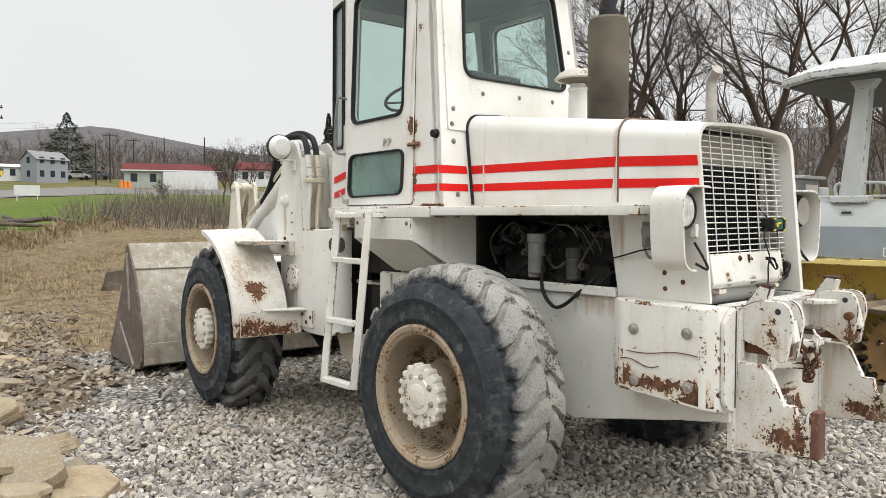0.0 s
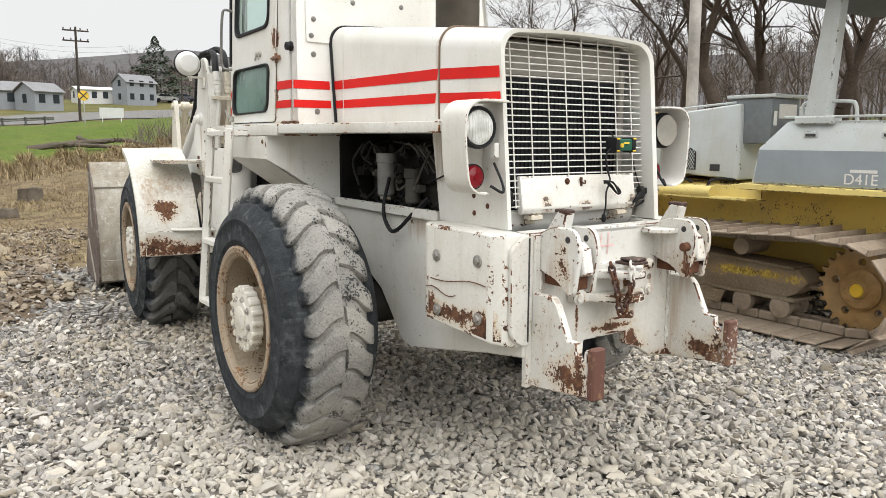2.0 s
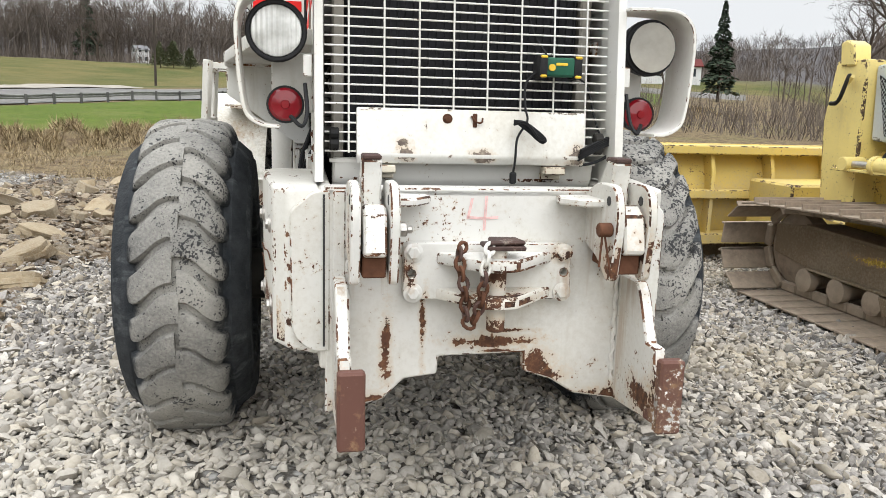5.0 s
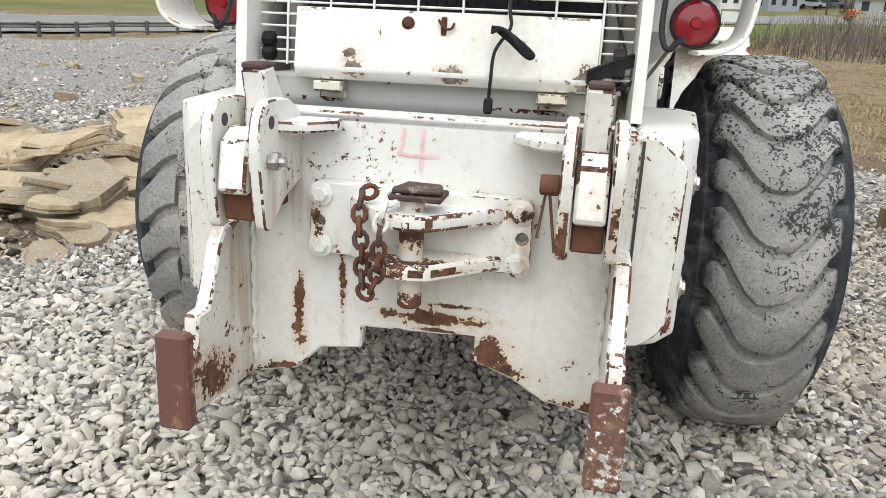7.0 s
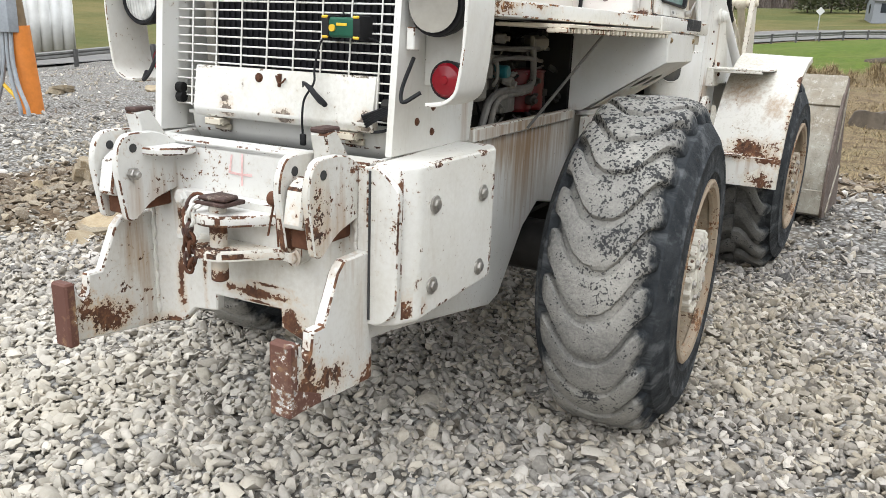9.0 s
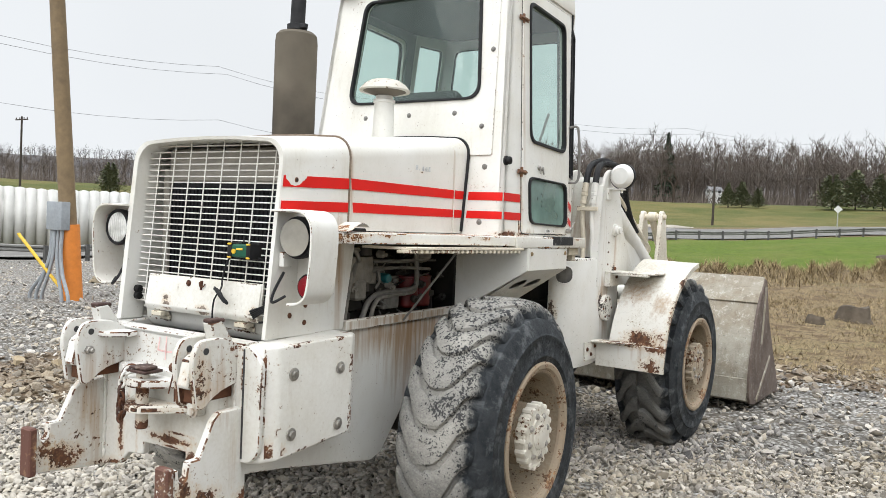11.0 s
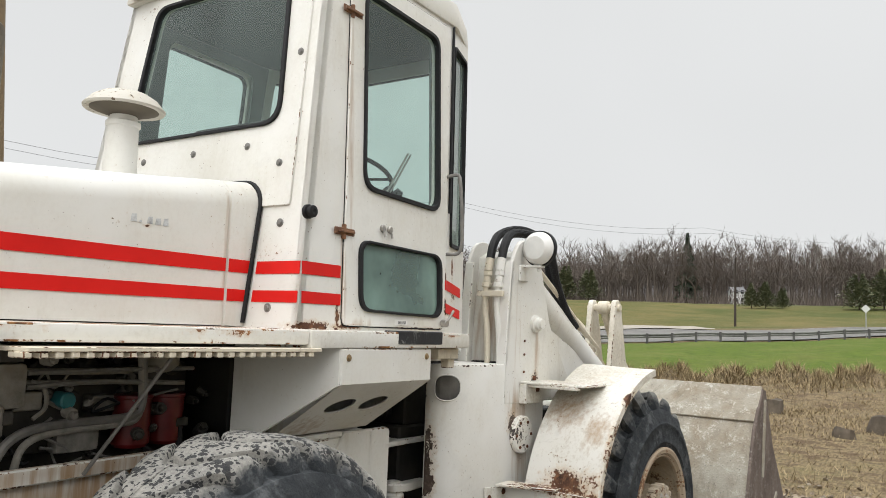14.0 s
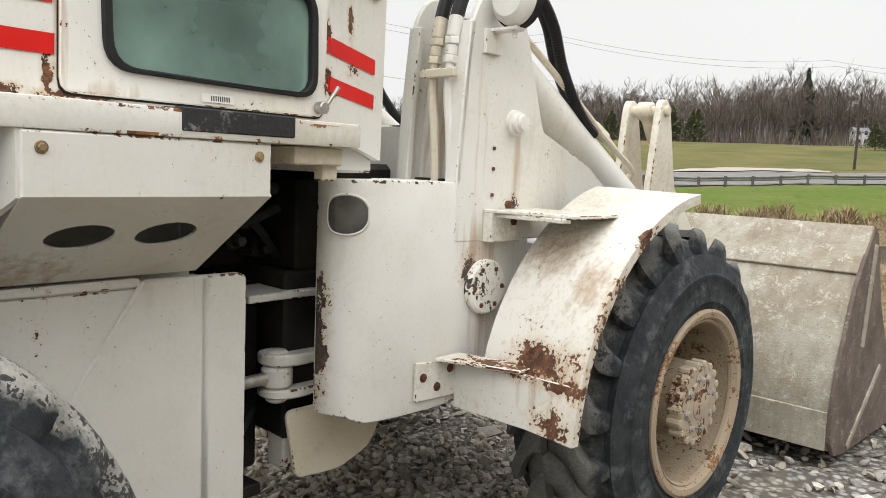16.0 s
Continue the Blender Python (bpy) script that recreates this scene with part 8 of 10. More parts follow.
rng = np.random.default_rng(11)
T = stone_templates(26, 4, 0.46)
near = gravel_places(112000, -0.5, 7.4, -0.8, 6.6, rng)
mid_ = gravel_places(30000, -6.5, 11.5, -5.5, 12.5, rng, 0.9, 3.0)
far_ = gravel_places(11000, -26, 16, -8, 34, rng, 0.9, 5.0)
for nm, P, lo, hi in (("gravel", near, 0.0095, 0.038), ("gravel", mid_, 0.018, 0.054), ("gravel", far_, 0.03, 0.07)):
    S = lo + (hi - lo) * rng.beta(1.3, 3.0, len(P))
    ob = new(nm, scatter_mesh(nm, T, P, S, rng, 0.6, 0.42))
    ob.data.materials.append(M_gravel)
    tagged(ob, "loose grey crushed limestone gravel", "gravel", kind="stuff")
# brown shale chips on the dirt bank
P = np.column_stack((rng.uniform(-3, 6.5, 52000), rng.uniform(2.8, 14, 52000)))
d_ = zones(P[:, 0], P[:, 1])[2]
P = P[rng.uniform(0, 1, len(P)) < d_ * (0.55 + 0.4 * np.sin(P[:, 0] * 2.1) * np.sin(P[:, 1] * 1.3))]
P = np.column_stack((P, terrain(P[:, 0], P[:, 1])))
S = 0.018 + 0.075 * rng.beta(1.0, 3.8, len(P))
ob = new("shale_rubble", scatter_mesh("shale_rubble", stone_templates(10, 8, 0.38), P, S, rng, 0.35))
ob.data.materials.append(M_rubble)
tagged(ob, "brown shale rubble on the dirt bank", "rubble", kind="stuff")

# sandstone slabs and boulders, each a thing
def slab_material():
    m, n, l, bs = mat_base("pale_sandstone")
    co = n_coord(n)
    ob_ = n.new("ShaderNodeObjectInfo")
    a, f = n_noise(n, l, co, 7.0, 6.0, 0.65), n_noise(n, l, co, 60.0, 5.0, 0.7)
    bed = n_noise(n, l, n_scaled(n, l, co, (5, 5, 16)), 1.5, 4.0, 0.6)
    c = n_mix(n, l, ob_.outputs["Random"], (0.37, 0.295, 0.185), (0.20, 0.17, 0.125))
    c = n_mix(n, l, n_range(n, l, a, 0.42, 0.66, 0, 0.75), c, (0.21, 0.145, 0.075))
    c = n_mix(n, l, n_range(n, l, bed, 0.5, 0.7, 0, 0.25), c, (0.13, 0.10, 0.07))
    c = n_mix(n, l, n_range(n, l, f, 0.5, 0.75, 0, 0.6), c, (0.44, 0.40, 0.33))
    l.new(c, bs.inputs["Base Color"])
    bs.inputs["Roughness"].default_value = 0.95
    h = n_math(n, l, "ADD", n_math(n, l, "MULTIPLY", bed, 0.3), n_math(n, l, "ADD", a, n_math(n, l, "MULTIPLY", f, 0.35)))
    n_bump(n, l, h, bs, 0.6, 0.02)
    return m


M_slab = slab_material()
random.seed(21)


def slab(x, y, L, W, H, yaw, tx, ty, up=0.0, mat=None):
    """A broken slab: a jagged outline in two or three beds, each set back a little."""
    b_ = B()
    k = random.randint(9, 14) if L > 0.3 else random.randint(6, 8)
    ang = sorted(2 * math.pi * (i + random.uniform(-0.35, 0.35)) / k for i in range(k))
    rad_ = [random.uniform(0.74, 1.1) for _ in ang]
    tx, ty = tx * 1.7, ty * 1.7
    beds = 1 if L < 0.2 else 2 if L < 0.4 else 3
    z = 0.0
    for q in range(beds):
        h = H / beds * random.uniform(0.8, 1.2)
        g = random.uniform(0.92, 1.04) - 0.02 * q
        dx, dy = random.uniform(-0.03, 0.03) * L, random.uniform(-0.03, 0.03) * L
        pts = [(L / 2 * r * g * random.uniform(0.93, 1.05) * math.cos(a) + dx, W / 2 * r * g * random.uniform(0.93, 1.05) * math.sin(a) + dy) for a, r in zip(ang, rad_)]
        prism(b_, pts, "z", z - 0.002 * (q > 0), z + h, min(0.004, h * 0.12), seg=1)
        z += h
    lean, slim = Vector((random.uniform(-0.35, 0.35), random.uniform(-0.35, 0.35), 0)), random.uniform(0.0, 0.14)
    for v in b_.verts:
        up_ = v.co.z / max(H, 0.01)
        v.co = Vector((v.co.x * (1 - slim * up_), v.co.y * (1 - slim * up_), v.co.z)) + lean * v.co.z
        v.co += Vector((noise.noise(v.co * 6 + Vector((x, y, 0))), noise.noise(v.co * 6 + Vector((y, 3, x))), noise.noise(v.co * 5 + Vector((5, x, y))))) * 0.05 * min(1, L)
        v.co += noise.noise_vector(v.co * 21 + Vector((x, y, 2))) * 0.022 * min(1, L)
    solo("sandstone_slab", b_, mat or M_slab, "pale tan sandstone slab on the rubble bank", "rock", pose(x, y, tz(x, y) - 0.03 + up, tx, ty, yaw), "rocks of the bank", angle=18)


for a in ((1.12, 4.25, 0.55, 0.36, 0.10, 30, 8, -6), (0.80, 4.75, 0.75, 0.50, 0.14, -15, 10, 6), (1.25, 4.95, 0.42, 0.32, 0.11, 60, -8, 8), (0.25, 4.35, 0.95, 0.62, 0.17, 20, 14, 4), (-0.25, 4.95, 1.05, 0.6, 0.13, -10, 12, 0, 0.12), (0.55, 5.45, 0.7, 0.55, 0.16, 45, -6, 10), (1.05, 5.75, 0.5, 0.4, 0.12, 10, 4, -12), (-0.7, 4.55, 0.6, 0.5, 0.18, 80, 5, 5), (-0.6, 5.8, 0.9, 0.5, 0.16, 15, -10, 8, 0.1), (0.1, 6.3, 0.7, 0.45, 0.15, 70, 12, -8), (0.9, 6.7, 0.5, 0.35, 0.1, 35, 6, 10), (-1.1, 5.4, 0.6, 0.4, 0.14, -40, 8, 6), (-0.4, 7.2, 0.7, 0.5, 0.18, 25, 12, -6), (0.6, 7.8, 0.5, 0.4, 0.14, -30, 10, 5), (1.4, 7.1, 0.35, 0.28, 0.08, 50, 6, 6), (0.0, 8.6, 0.6, 0.4, 0.16, 75, 8, 10), (-0.9, 8.1, 0.8, 0.5, 0.2, 5, 14, 6), (1.5, 9.0, 0.4, 0.3, 0.1, 20, 10, 0), (-1.4, 6.6, 0.55, 0.4, 0.15, 40, 6, 10), (1.0, 8.4, 0.45, 0.3, 0.1, 65, 6, -10)):
    slab(*a)
# the heap beside the yard: slabs piled two and three deep
slab(0.80, 4.30, 0.86, 0.74, 0.15, 12, 9, -4, 0.06)
slab(0.42, 4.72, 0.95, 0.50, 0.08, 8, 3, -5, 0.27)
slab(1.05, 3.95, 0.62, 0.40, 0.09, -20, 2, 3)
for k in range(58):
    q = random.uniform(0.20, 0.48) if k < 26 else random.uniform(0.08, 0.2)
    a, r = random.uniform(0, 6.283), random.random() ** 0.6
    x, y = 0.78 + 0.55 * r * math.cos(a), 4.25 + 1.05 * r * math.sin(a)
    slab(x, y, q, q * random.uniform(0.6, 0.9), q * random.uniform(0.12, 0.24), random.uniform(0, 180), random.uniform(-13, 13), random.uniform(-13, 13), 0.22 * (1 - r) * random.random() ** 0.5)
for k in range(110):
    y = random.uniform(3.9, 11.5)
    x = random.uniform(-1.6, 0.95 + 0.22 * (y - 4))
    q = random.uniform(0.12, 0.34)
    slab(x, y, q, q * random.uniform(0.6, 0.9), q * random.uniform(0.22, 0.5), random.uniform(0, 180), random.uniform(-16, 16), random.uniform(-16, 16))
for k in range(26):
    y = random.uniform(9, 26)
    x = random.uniform(-12, -2.2)
    q = random.uniform(0.15, 0.5)
    slab(x, y, q, q * 0.8, q * 0.35, random.uniform(0, 180), random.uniform(-12, 12), random.uniform(-12, 12))

# ---------- road, guard rail, poles, wires ----------
def at_polar(az, r, dz=0.0):
    x, y = GX + r * math.sin(radians(az)), GY + r * math.cos(radians(az))
    return Vector((x, y, tz(x, y) + dz))


def r1_of(az):
    return float(np.interp(az, AZ, R1))


M_edge = plain("worn_white_edge_line", (0.26, 0.255, 0.24), 0.9, 0.0, 0.3, 1.5, 0.0)
M_asphalt = plain("worn_grey_asphalt", (0.13, 0.124, 0.115), 0.9, 0.0, 0.2, 3.0, 0.3)
M_rail = plain("dull_weathered_rail_steel", (0.17, 0.168, 0.16), 0.8, 0.1, 0.3, 3.0, 0.1)
M_post = plain("grey_rail_post_steel", (0.085, 0.083, 0.08), 0.8, 0.0, 0.2, 3.0, 0.1)
M_galv = plain("galvanised_steel", (0.40, 0.40, 0.39), 0.5, 0.5, 0.2, 8.0, 0.1)
M_wood = plain("weathered_pole_wood", (0.055, 0.045, 0.038), 0.9, 0.0, 0.35, 12.0, 0.4)
M_wood_light = plain("tan_treated_pole", (0.19, 0.135, 0.075), 0.85, 0.0, 0.25, 12.0, 0.3)
M_orange_p = plain("orange_plastic_sleeve", (0.62, 0.20, 0.03), 0.5, 0.0, 0.15, 12.0, 0.1)
M_grey_p = plain("grey_plastic_conduit", (0.27, 0.29, 0.31), 0.5, 0.0, 0.15, 20.0, 0.1)
azs = [-100 + 2.5 * k for k in range(54)]
b = B()
quad_strip(b, [[at_polar(a, r1_of(a) + q, 0.10 + 0.04 * (1 - abs(q - 5.2) / 4)) for q in (1.5, 3.5, 5.2, 7.0, 9.0)] for a in azs])
solo("road", b, M_asphalt, "grey asphalt country road", "road", kind="structure")
for q in (2.0, 8.5):
    b = B()
    quad_strip(b, [[at_polar(a, r1_of(a) + q + e, 0.135) for e in (-0.06, 0.06)] for a in azs])
    solo("road_line", b, M_edge, "white road edge line", "road marking", kind="structure")
rail = thing("guard_rail", pose(0, 0, 0), "galvanised steel guard rail along the road", "guard rail", kind="structure")
ra = [-92 + 1.0 * k for k in range(99)]
b = B()
rows = []
for a in ra:
    r = r1_of(a)
    rows.append([at_polar(a, r - dx, dz) for dx, dz in ((0.0, 0.42), (0.08, 0.46), (0.08, 0.52), (0.0, 0.57), (0.08, 0.62), (0.08, 0.68), (0.0, 0.72), (-0.03, 0.72), (-0.03, 0.42))])
quad_strip(b, rows)
part("rail_beam", b, M_rail, rail)
dist = 0.0
prev = None
for k in range(980):
    a = -92 + 0.1 * k
    p = at_polar(a, r1_of(a) - 0.17)
    if prev is None or (p - prev).length > 1.9:
        prev = p
        b = B()
        box(b, -0.07, 0.07, -0.07, 0.07, -0.2, 0.74, 0.0, Matrix.Translation(p))
        part("rail_post", b, M_post, rail)


def utility_pole(name, p, h, r, lean=(0, 0), arms=1, mat=None, label="weathered wooden utility pole with crossarms"):
    t = thing(name, Matrix.Translation(p), label, "utility pole")
    b_ = B()
    rod(b_, (0, 0, -0.3), (lean[0], lean[1], h), r, r * 0.72, 12)
    part("pole", b_, mat or M_wood, t)
    for k in range(arms):
        b_ = B()
        z = h - 0.4 - 0.9 * k
        q = Vector((lean[0], lean[1], 0)) * (z / h)
        box(b_, q.x - 1.1, q.x + 1.1, q.y - 0.06, q.y + 0.06, z, z + 0.12, 0.0)
        for x in (-1.0, -0.4, 0.4, 1.0):
            rod(b_, (q.x + x, q.y, z + 0.12), (q.x + x, q.y, z + 0.3), 0.05, seg=6)
        part("crossarm", b_, mat or M_wood, t)
    return t


for cx, cy, az, r, h, arms in ((0.8, -0.5, 10.3, 78, 8.4, 2), (6, 0, -10.8, 84, 7.0, 0), (0, 0, 18.1, 128, 7.5, 1), (0, 0, 17.2, 120, 6.0, 0), (0, 0, 19.6, 140, 7.0, 1), (0, 0, 21.6, 150, 8.0, 0), (0, 0, 24.3, 120, 7.5, 0), (6, 0, -59.5, 95, 9, 1)):
    utility_pole("utility_pole", at_view(cx, cy, az, r), h, 0.13, (0.05, 0), arms)
# near pole with its meter box and conduits
NP = Vector((-6.47, 7.96, tz(-6.47, 7.96)))
np_ = utility_pole("service_pole", NP, 9.5, 0.150, (-0.37, -0.57), 0, M_wood_light, "tan wooden service pole with orange sleeve and grey conduits")
b = B()
rod(b, (0, 0, -0.2), (-0.055, -0.085, 1.35), 0.172, 0.170, 20)
part("sleeve", b, M_orange_p, np_, "orange plastic sleeve")
b = B()
box(b, -0.34, 0.10, -0.34, -0.17, 1.25, 1.75, 0.015, seg=2)
part("meter_box", b, M_grey_p, np_, "grey meter box")
for k, (x0, x1) in enumerate(((-0.28, -0.62), (-0.18, -0.45), (-0.08, 0.10), (0.02, 0.28), (-0.22, -0.80))):
    b = B()
    tube(b, [(x0, -0.26, 1.28), (x0, -0.28, 0.85), (x0 * 0.6 + x1 * 0.4, -0.30, 0.45), (x1, -0.30, 0.12), (x1 * 1.05, -0.30, -0.1)], 0.032, 8)
    part("conduit", b, M_grey_p, np_)
b = B()
rod(b, (-0.16, -0.12, 1.7), (-0.50, -0.62, 9.0), 0.02, seg=6)
part("cable_riser", b, M_galv, np_)
b = B()
rod(b, (-0.05, -0.2, 0.2), (-0.9, -0.5, 1.15), 0.03, seg=8)
part("guy_guard", b, M_yell, np_, "yellow guy wire guard")
M_wire = plain("dark_overhead_wire", (0.10, 0.10, 0.105), 0.6, 0, 0.1, 5.0, 0)
line_p = [at_polar(a, r, 0) for a, r in ((-72, 46), (-47, 55), (-30, 66), (-12, 84), (2, 104), (12, 112))]
for (hz, off) in ((12.2, 0.0), (11.6, 0.8), (8.4, 0.2)):
    for p, q in zip(line_p, line_p[1:]):
        b = B()
        pts = []
        for k in range(9):
            t = k / 8
            v = p.lerp(q, t)
            pts.append((v.x + off, v.y, v.z * 0.3 + hz - 0.9 * 4 * t * (1 - t)))
        tube(b, pts, 0.011, 4, 1, False)
        solo("overhead_wire", b, M_wire, "thin dark overhead wire", "wire", group="overhead wires")

# gravel turnout beside the road
b = B()
quad_strip(b, [[at_polar(a, r1_of(a) + 9.6 + q * (0.6 + 11 * math.sin(math.pi * (a + 21) / 10) ** 2), 0.09) for q in (0.0, 0.35, 0.7, 1.0)] for a in [-21 + 0.5 * k for k in range(21)]])
solo("turnout", b, plain("pale_gravel_turnout", (0.30, 0.27, 0.225), 0.95, 0.0, 0.25, 0.8, 0.2), "pale gravel turnout beside the road", "driveway", kind="structure")

# corrugated wall beyond the road
b = B()
rows = []
n_ = 330
for k in range(n_ + 1):
    a = -84 + 31.2 * k / n_
    bulge = abs(math.sin(k * math.pi / 7))
    p = at_polar(a, r1_of(a) + 13 - 0.24 * bulge, 0.05)
    top = p + Vector((0, 0, 3.15 + 0.07 * bulge))
    rows.append([p, top])
quad_strip(b, rows)
solo("corrugated_fence", b, plain("pale_corrugated_sheet", (0.62, 0.62, 0.60), 0.6, 0.0, 0.15, 1.5, 0.1, 0.2), "pale grey corrugated metal fence", "fence", angle=10).modifiers.new("thick", "SOLIDIFY").thickness = 0.02

# ---------- houses ----------
M_siding = plain("blue_grey_siding", (0.235, 0.25, 0.27), 0.7, 0, 0.1, 1.5, 0.1)
M_siding_w = plain("white_siding", (0.55, 0.55, 0.54), 0.7, 0, 0.08, 1.5, 0.1)
M_shingle = plain("grey_shingle_roof", (0.19, 0.19, 0.195), 0.9, 0, 0.2, 4.0, 0.2)
M_redroof = plain("dull_red_metal_roof", (0.105, 0.024, 0.022), 0.95, 0, 0.2, 2.0, 0.1)
M_win = plain("dark_window_glass", (0.03, 0.035, 0.04), 0.15, 0, 0.2, 2.0, 0)


def house(name, p, yaw, L, W, h, rise, wall_m, roof_m, label, wins=3, storeys=1, size=1.0):
    t = thing(name, Matrix.Translation(p) @ pose(0, 0, 0, 0, 0, yaw) @ Matrix.Scale(size, 4), label, "house")
    b_ = B()
    prism(b_, [(-W / 2, -0.5), (W / 2, -0.5), (W / 2, h), (0, h + rise), (-W / 2, h)], "x", -L / 2, L / 2, 0)
    part("wall", b_, wall_m, t)
    for s in (-1, 1):
        b_ = B()
        strip(b_, [(s * (W / 2 + 0.3), h - 0.25 * rise / W), (0, h + rise + 0.08)], "x", -L / 2 - 0.3, L / 2 + 0.3, 0.12 * -s)
        part("roof", b_, roof_m, t)
    for f in range(storeys):
        for k in range(wins):
            x = -L / 2 + L * (k + 0.5) / wins
            for s in (-1, 1):
                b_ = B()
                box(b_, x - 0.45, x + 0.45, s * W / 2 - 0.04, s * W / 2 + 0.04, 0.9 + 2.6 * f, 2.1 + 2.6 * f, 0)
                part("window", b_, M_win, t)
        for s in (-1, 1):
            b_ = B()
            box(b_, s * L / 2 - 0.04, s * L / 2 + 0.04, -0.45, 0.45, 0.9 + 2.6 * f, 2.1 + 2.6 * f, 0)
            part("window", b_, M_win, t)
    return t


house("house", at_view(0, 0, 14.1, 125), 20, 6.6, 5.0, 4.2, 1.6, M_siding, M_shingle, "two-storey blue-grey house with a shingle roof", 3, 2, 0.74)
M_siding_g = plain("pale_green_grey_siding", (0.33, 0.36, 0.325), 0.7, 0, 0.12, 1.5, 0.1)
shop = house("roadside_building", at_view(0, 0, 22.1, 108), -22, 13.0, 7.0, 2.6, 1.0, M_siding_g, M_redroof, "long low grey-green building with a dull red roof", 5, 1, 0.88)
b = B()
box(b, -1.2, 6.3, -4.6, -3.4, -0.5, 2.35, 0)
part("front_wall", b, M_siding_w, shop, "white block wall")
b = B()
box(b, -6.9, 6.9, -4.05, -3.55, 2.45, 2.62, 0)
part("eave", b, M_siding_w, shop, "white eave board")
house("roadside_building", at_view(0, 0, 28.6, 132), -22, 10.0, 7.0, 2.4, 1.2, M_siding_w, M_redroof, "long low white building with a dull red roof", 4)
house("house", at_view(2.2, -0.7, 7.1, 104), 25, 4.2, 4.6, 2.4, 1.2, M_siding, M_shingle, "small blue-grey annex with a gable roof", 2, 1, 0.85)
house("house", at_view(2.2, -0.7, 4.6, 108), 8, 10.5, 6.0, 2.4, 1.3, M_siding, M_shingle, "low blue-grey house with a broad shingle roof", 4, 1, 0.85)
house("house", at_view(6, 0, -10.8, 150), 30, 4.0, 5.0, 4.2, 1.4, M_siding_w, M_shingle, "small white house among the trees", 2, 2, 0.55)
house("barn", at_polar(46.0, 95), -30, 12.0, 8.0, 2.6, 1.6, plain("brown_barn_wall", (0.16, 0.10, 0.08), 0.8), M_redroof, "low barn with a red roof", 3)
house("trailer_house", at_view(0, 0, 11.7, 128), 5, 8.0, 4.0, 2.4, 0.5, M_siding_w, M_siding_w, "long white trailer house with flat roof", 4, 1, 0.8)


def parked_car(p, yaw, col):
    t = thing("parked_car", Matrix.Translation(p) @ pose(0, 0, 0, 0, 0, yaw), "small parked car far up the road", "car", "parked cars")
    b_ = B()
    prism(b_, rounded([(-2.1, 0.35), (2.1, 0.35), (2.1, 0.8), (1.2, 0.95), (0.6, 1.4), (-1.0, 1.4), (-1.7, 0.95), (-2.1, 0.9)], 0.12, 2), "y", -0.85, 0.85, 0.03)
    part("body", b_, plain("car_paint" + str(col[0]), col, 0.3), t)
    b_ = B()
    prism(b_, [(0.95, 0.97), (0.5, 1.33), (-0.9, 1.33), (-1.4, 0.97)], "y", -0.86, 0.86, 0)
    part("windows", b_, M_win, t)
    for x in (-1.3, 1.3):
        for s in (-1, 1):
            b_ = B()
            rod(b_, (x, s * 0.68, 0.33), (x, s * 0.88, 0.33), 0.33, seg=14, w=0.03)
            part("wheel", b_, M_seal, t)


for az, r, yaw, col in ((14.2, 132, 10, (0.5, 0.5, 0.5)), (15.6, 138, -20, (0.1, 0.1, 0.12)), (10.4, 134, 15, (0.28, 0.29, 0.31))):
    parked_car(at_polar(az, r), yaw, col)
# signs by the road
for az, r, kind_, size in ((7.7, 66, "round", 0.40), (-1.6, 66, "diamond", 0.32)):
    p = at_polar(az, r)
    t = thing("road_sign", Matrix.Translation(p) @ pose(0, 0, 0, 0, 0, -az), "yellow road warning sign on a post", "sign")
    b = B()
    rod(b, (0, 0, 0), (0, 0, 2.2), 0.04, seg=6)
    part("post", b, M_galv, t)
    b = B()
    if kind_ == "round":
        rod(b, (0, -0.05, 2.2), (0, -0.07, 2.2), size, seg=24)
    else:
        prism(b, [(0, 2.2 - size), (size, 2.2), (0, 2.2 + size), (-size, 2.2)], "y", -0.07, -0.05, 0)
    part("plate", b, M_yell if kind_ == "round" else M_siding_w, t)
    if kind_ == "round":
        for s in (-1, 1):
            b = B()
            bar(b, (-0.28 * s, -0.08, 1.92), (0.28 * s, -0.08, 2.48), 0.02, 0.09, 0)
            part("cross_bar", b, M_ink, t)

# ---------- trees ----------
def limb_tree(seed, h, r0, depth=6, spread=0.6, up=0.25, splits=(2, 3), low=0.25):
    """Segments (p, q, r at p, r at q, level) of a bare tree."""
    rng_ = random.Random(seed)
    segs = []

    def grow(p, d, L, r, lv):
        n = 3 if lv < 2 else 2
        for i in range(n):
            d = (d + Vector((rng_.gauss(0, 1), rng_.gauss(0, 1), rng_.gauss(0, 0.5))) * (0.10 + 0.03 * lv) + Vector((0, 0, up * 0.16))).normalized()
            q = p + d * (L / n)
            r2 = r * (0.90 if lv else 0.93)
            segs.append((p, q, r, r2, lv))
            p, r = q, r2
            if lv < depth and lv > 0 and i < n - 1 and rng_.random() < 0.75:
                side = (d + Vector((rng_.gauss(0, 1), rng_.gauss(0, 1), rng_.gauss(0.1, 0.6))).normalized() * 1.0).normalized()
                grow(p, side, L * rng_.uniform(0.4, 0.65), r * 0.5, lv + 1)
        if lv >= depth:
            return
        k = rng_.randint(*splits)
        for _ in range(k):
            a = Vector((rng_.gauss(0, 1), rng_.gauss(0, 1), rng_.gauss(0, 0.4))).normalized()
            grow(p, (d + a * spread * rng_.uniform(0.6, 1.3)).normalized(), L * rng_.uniform(0.62, 0.82), r * rng_.uniform(0.55, 0.75), lv + 1)

    grow(Vector((0, 0, -0.2)), Vector((rng_.gauss(0, 0.08), rng_.gauss(0, 0.08), 1)).normalized(), h * low, r0, 0)
    return segs


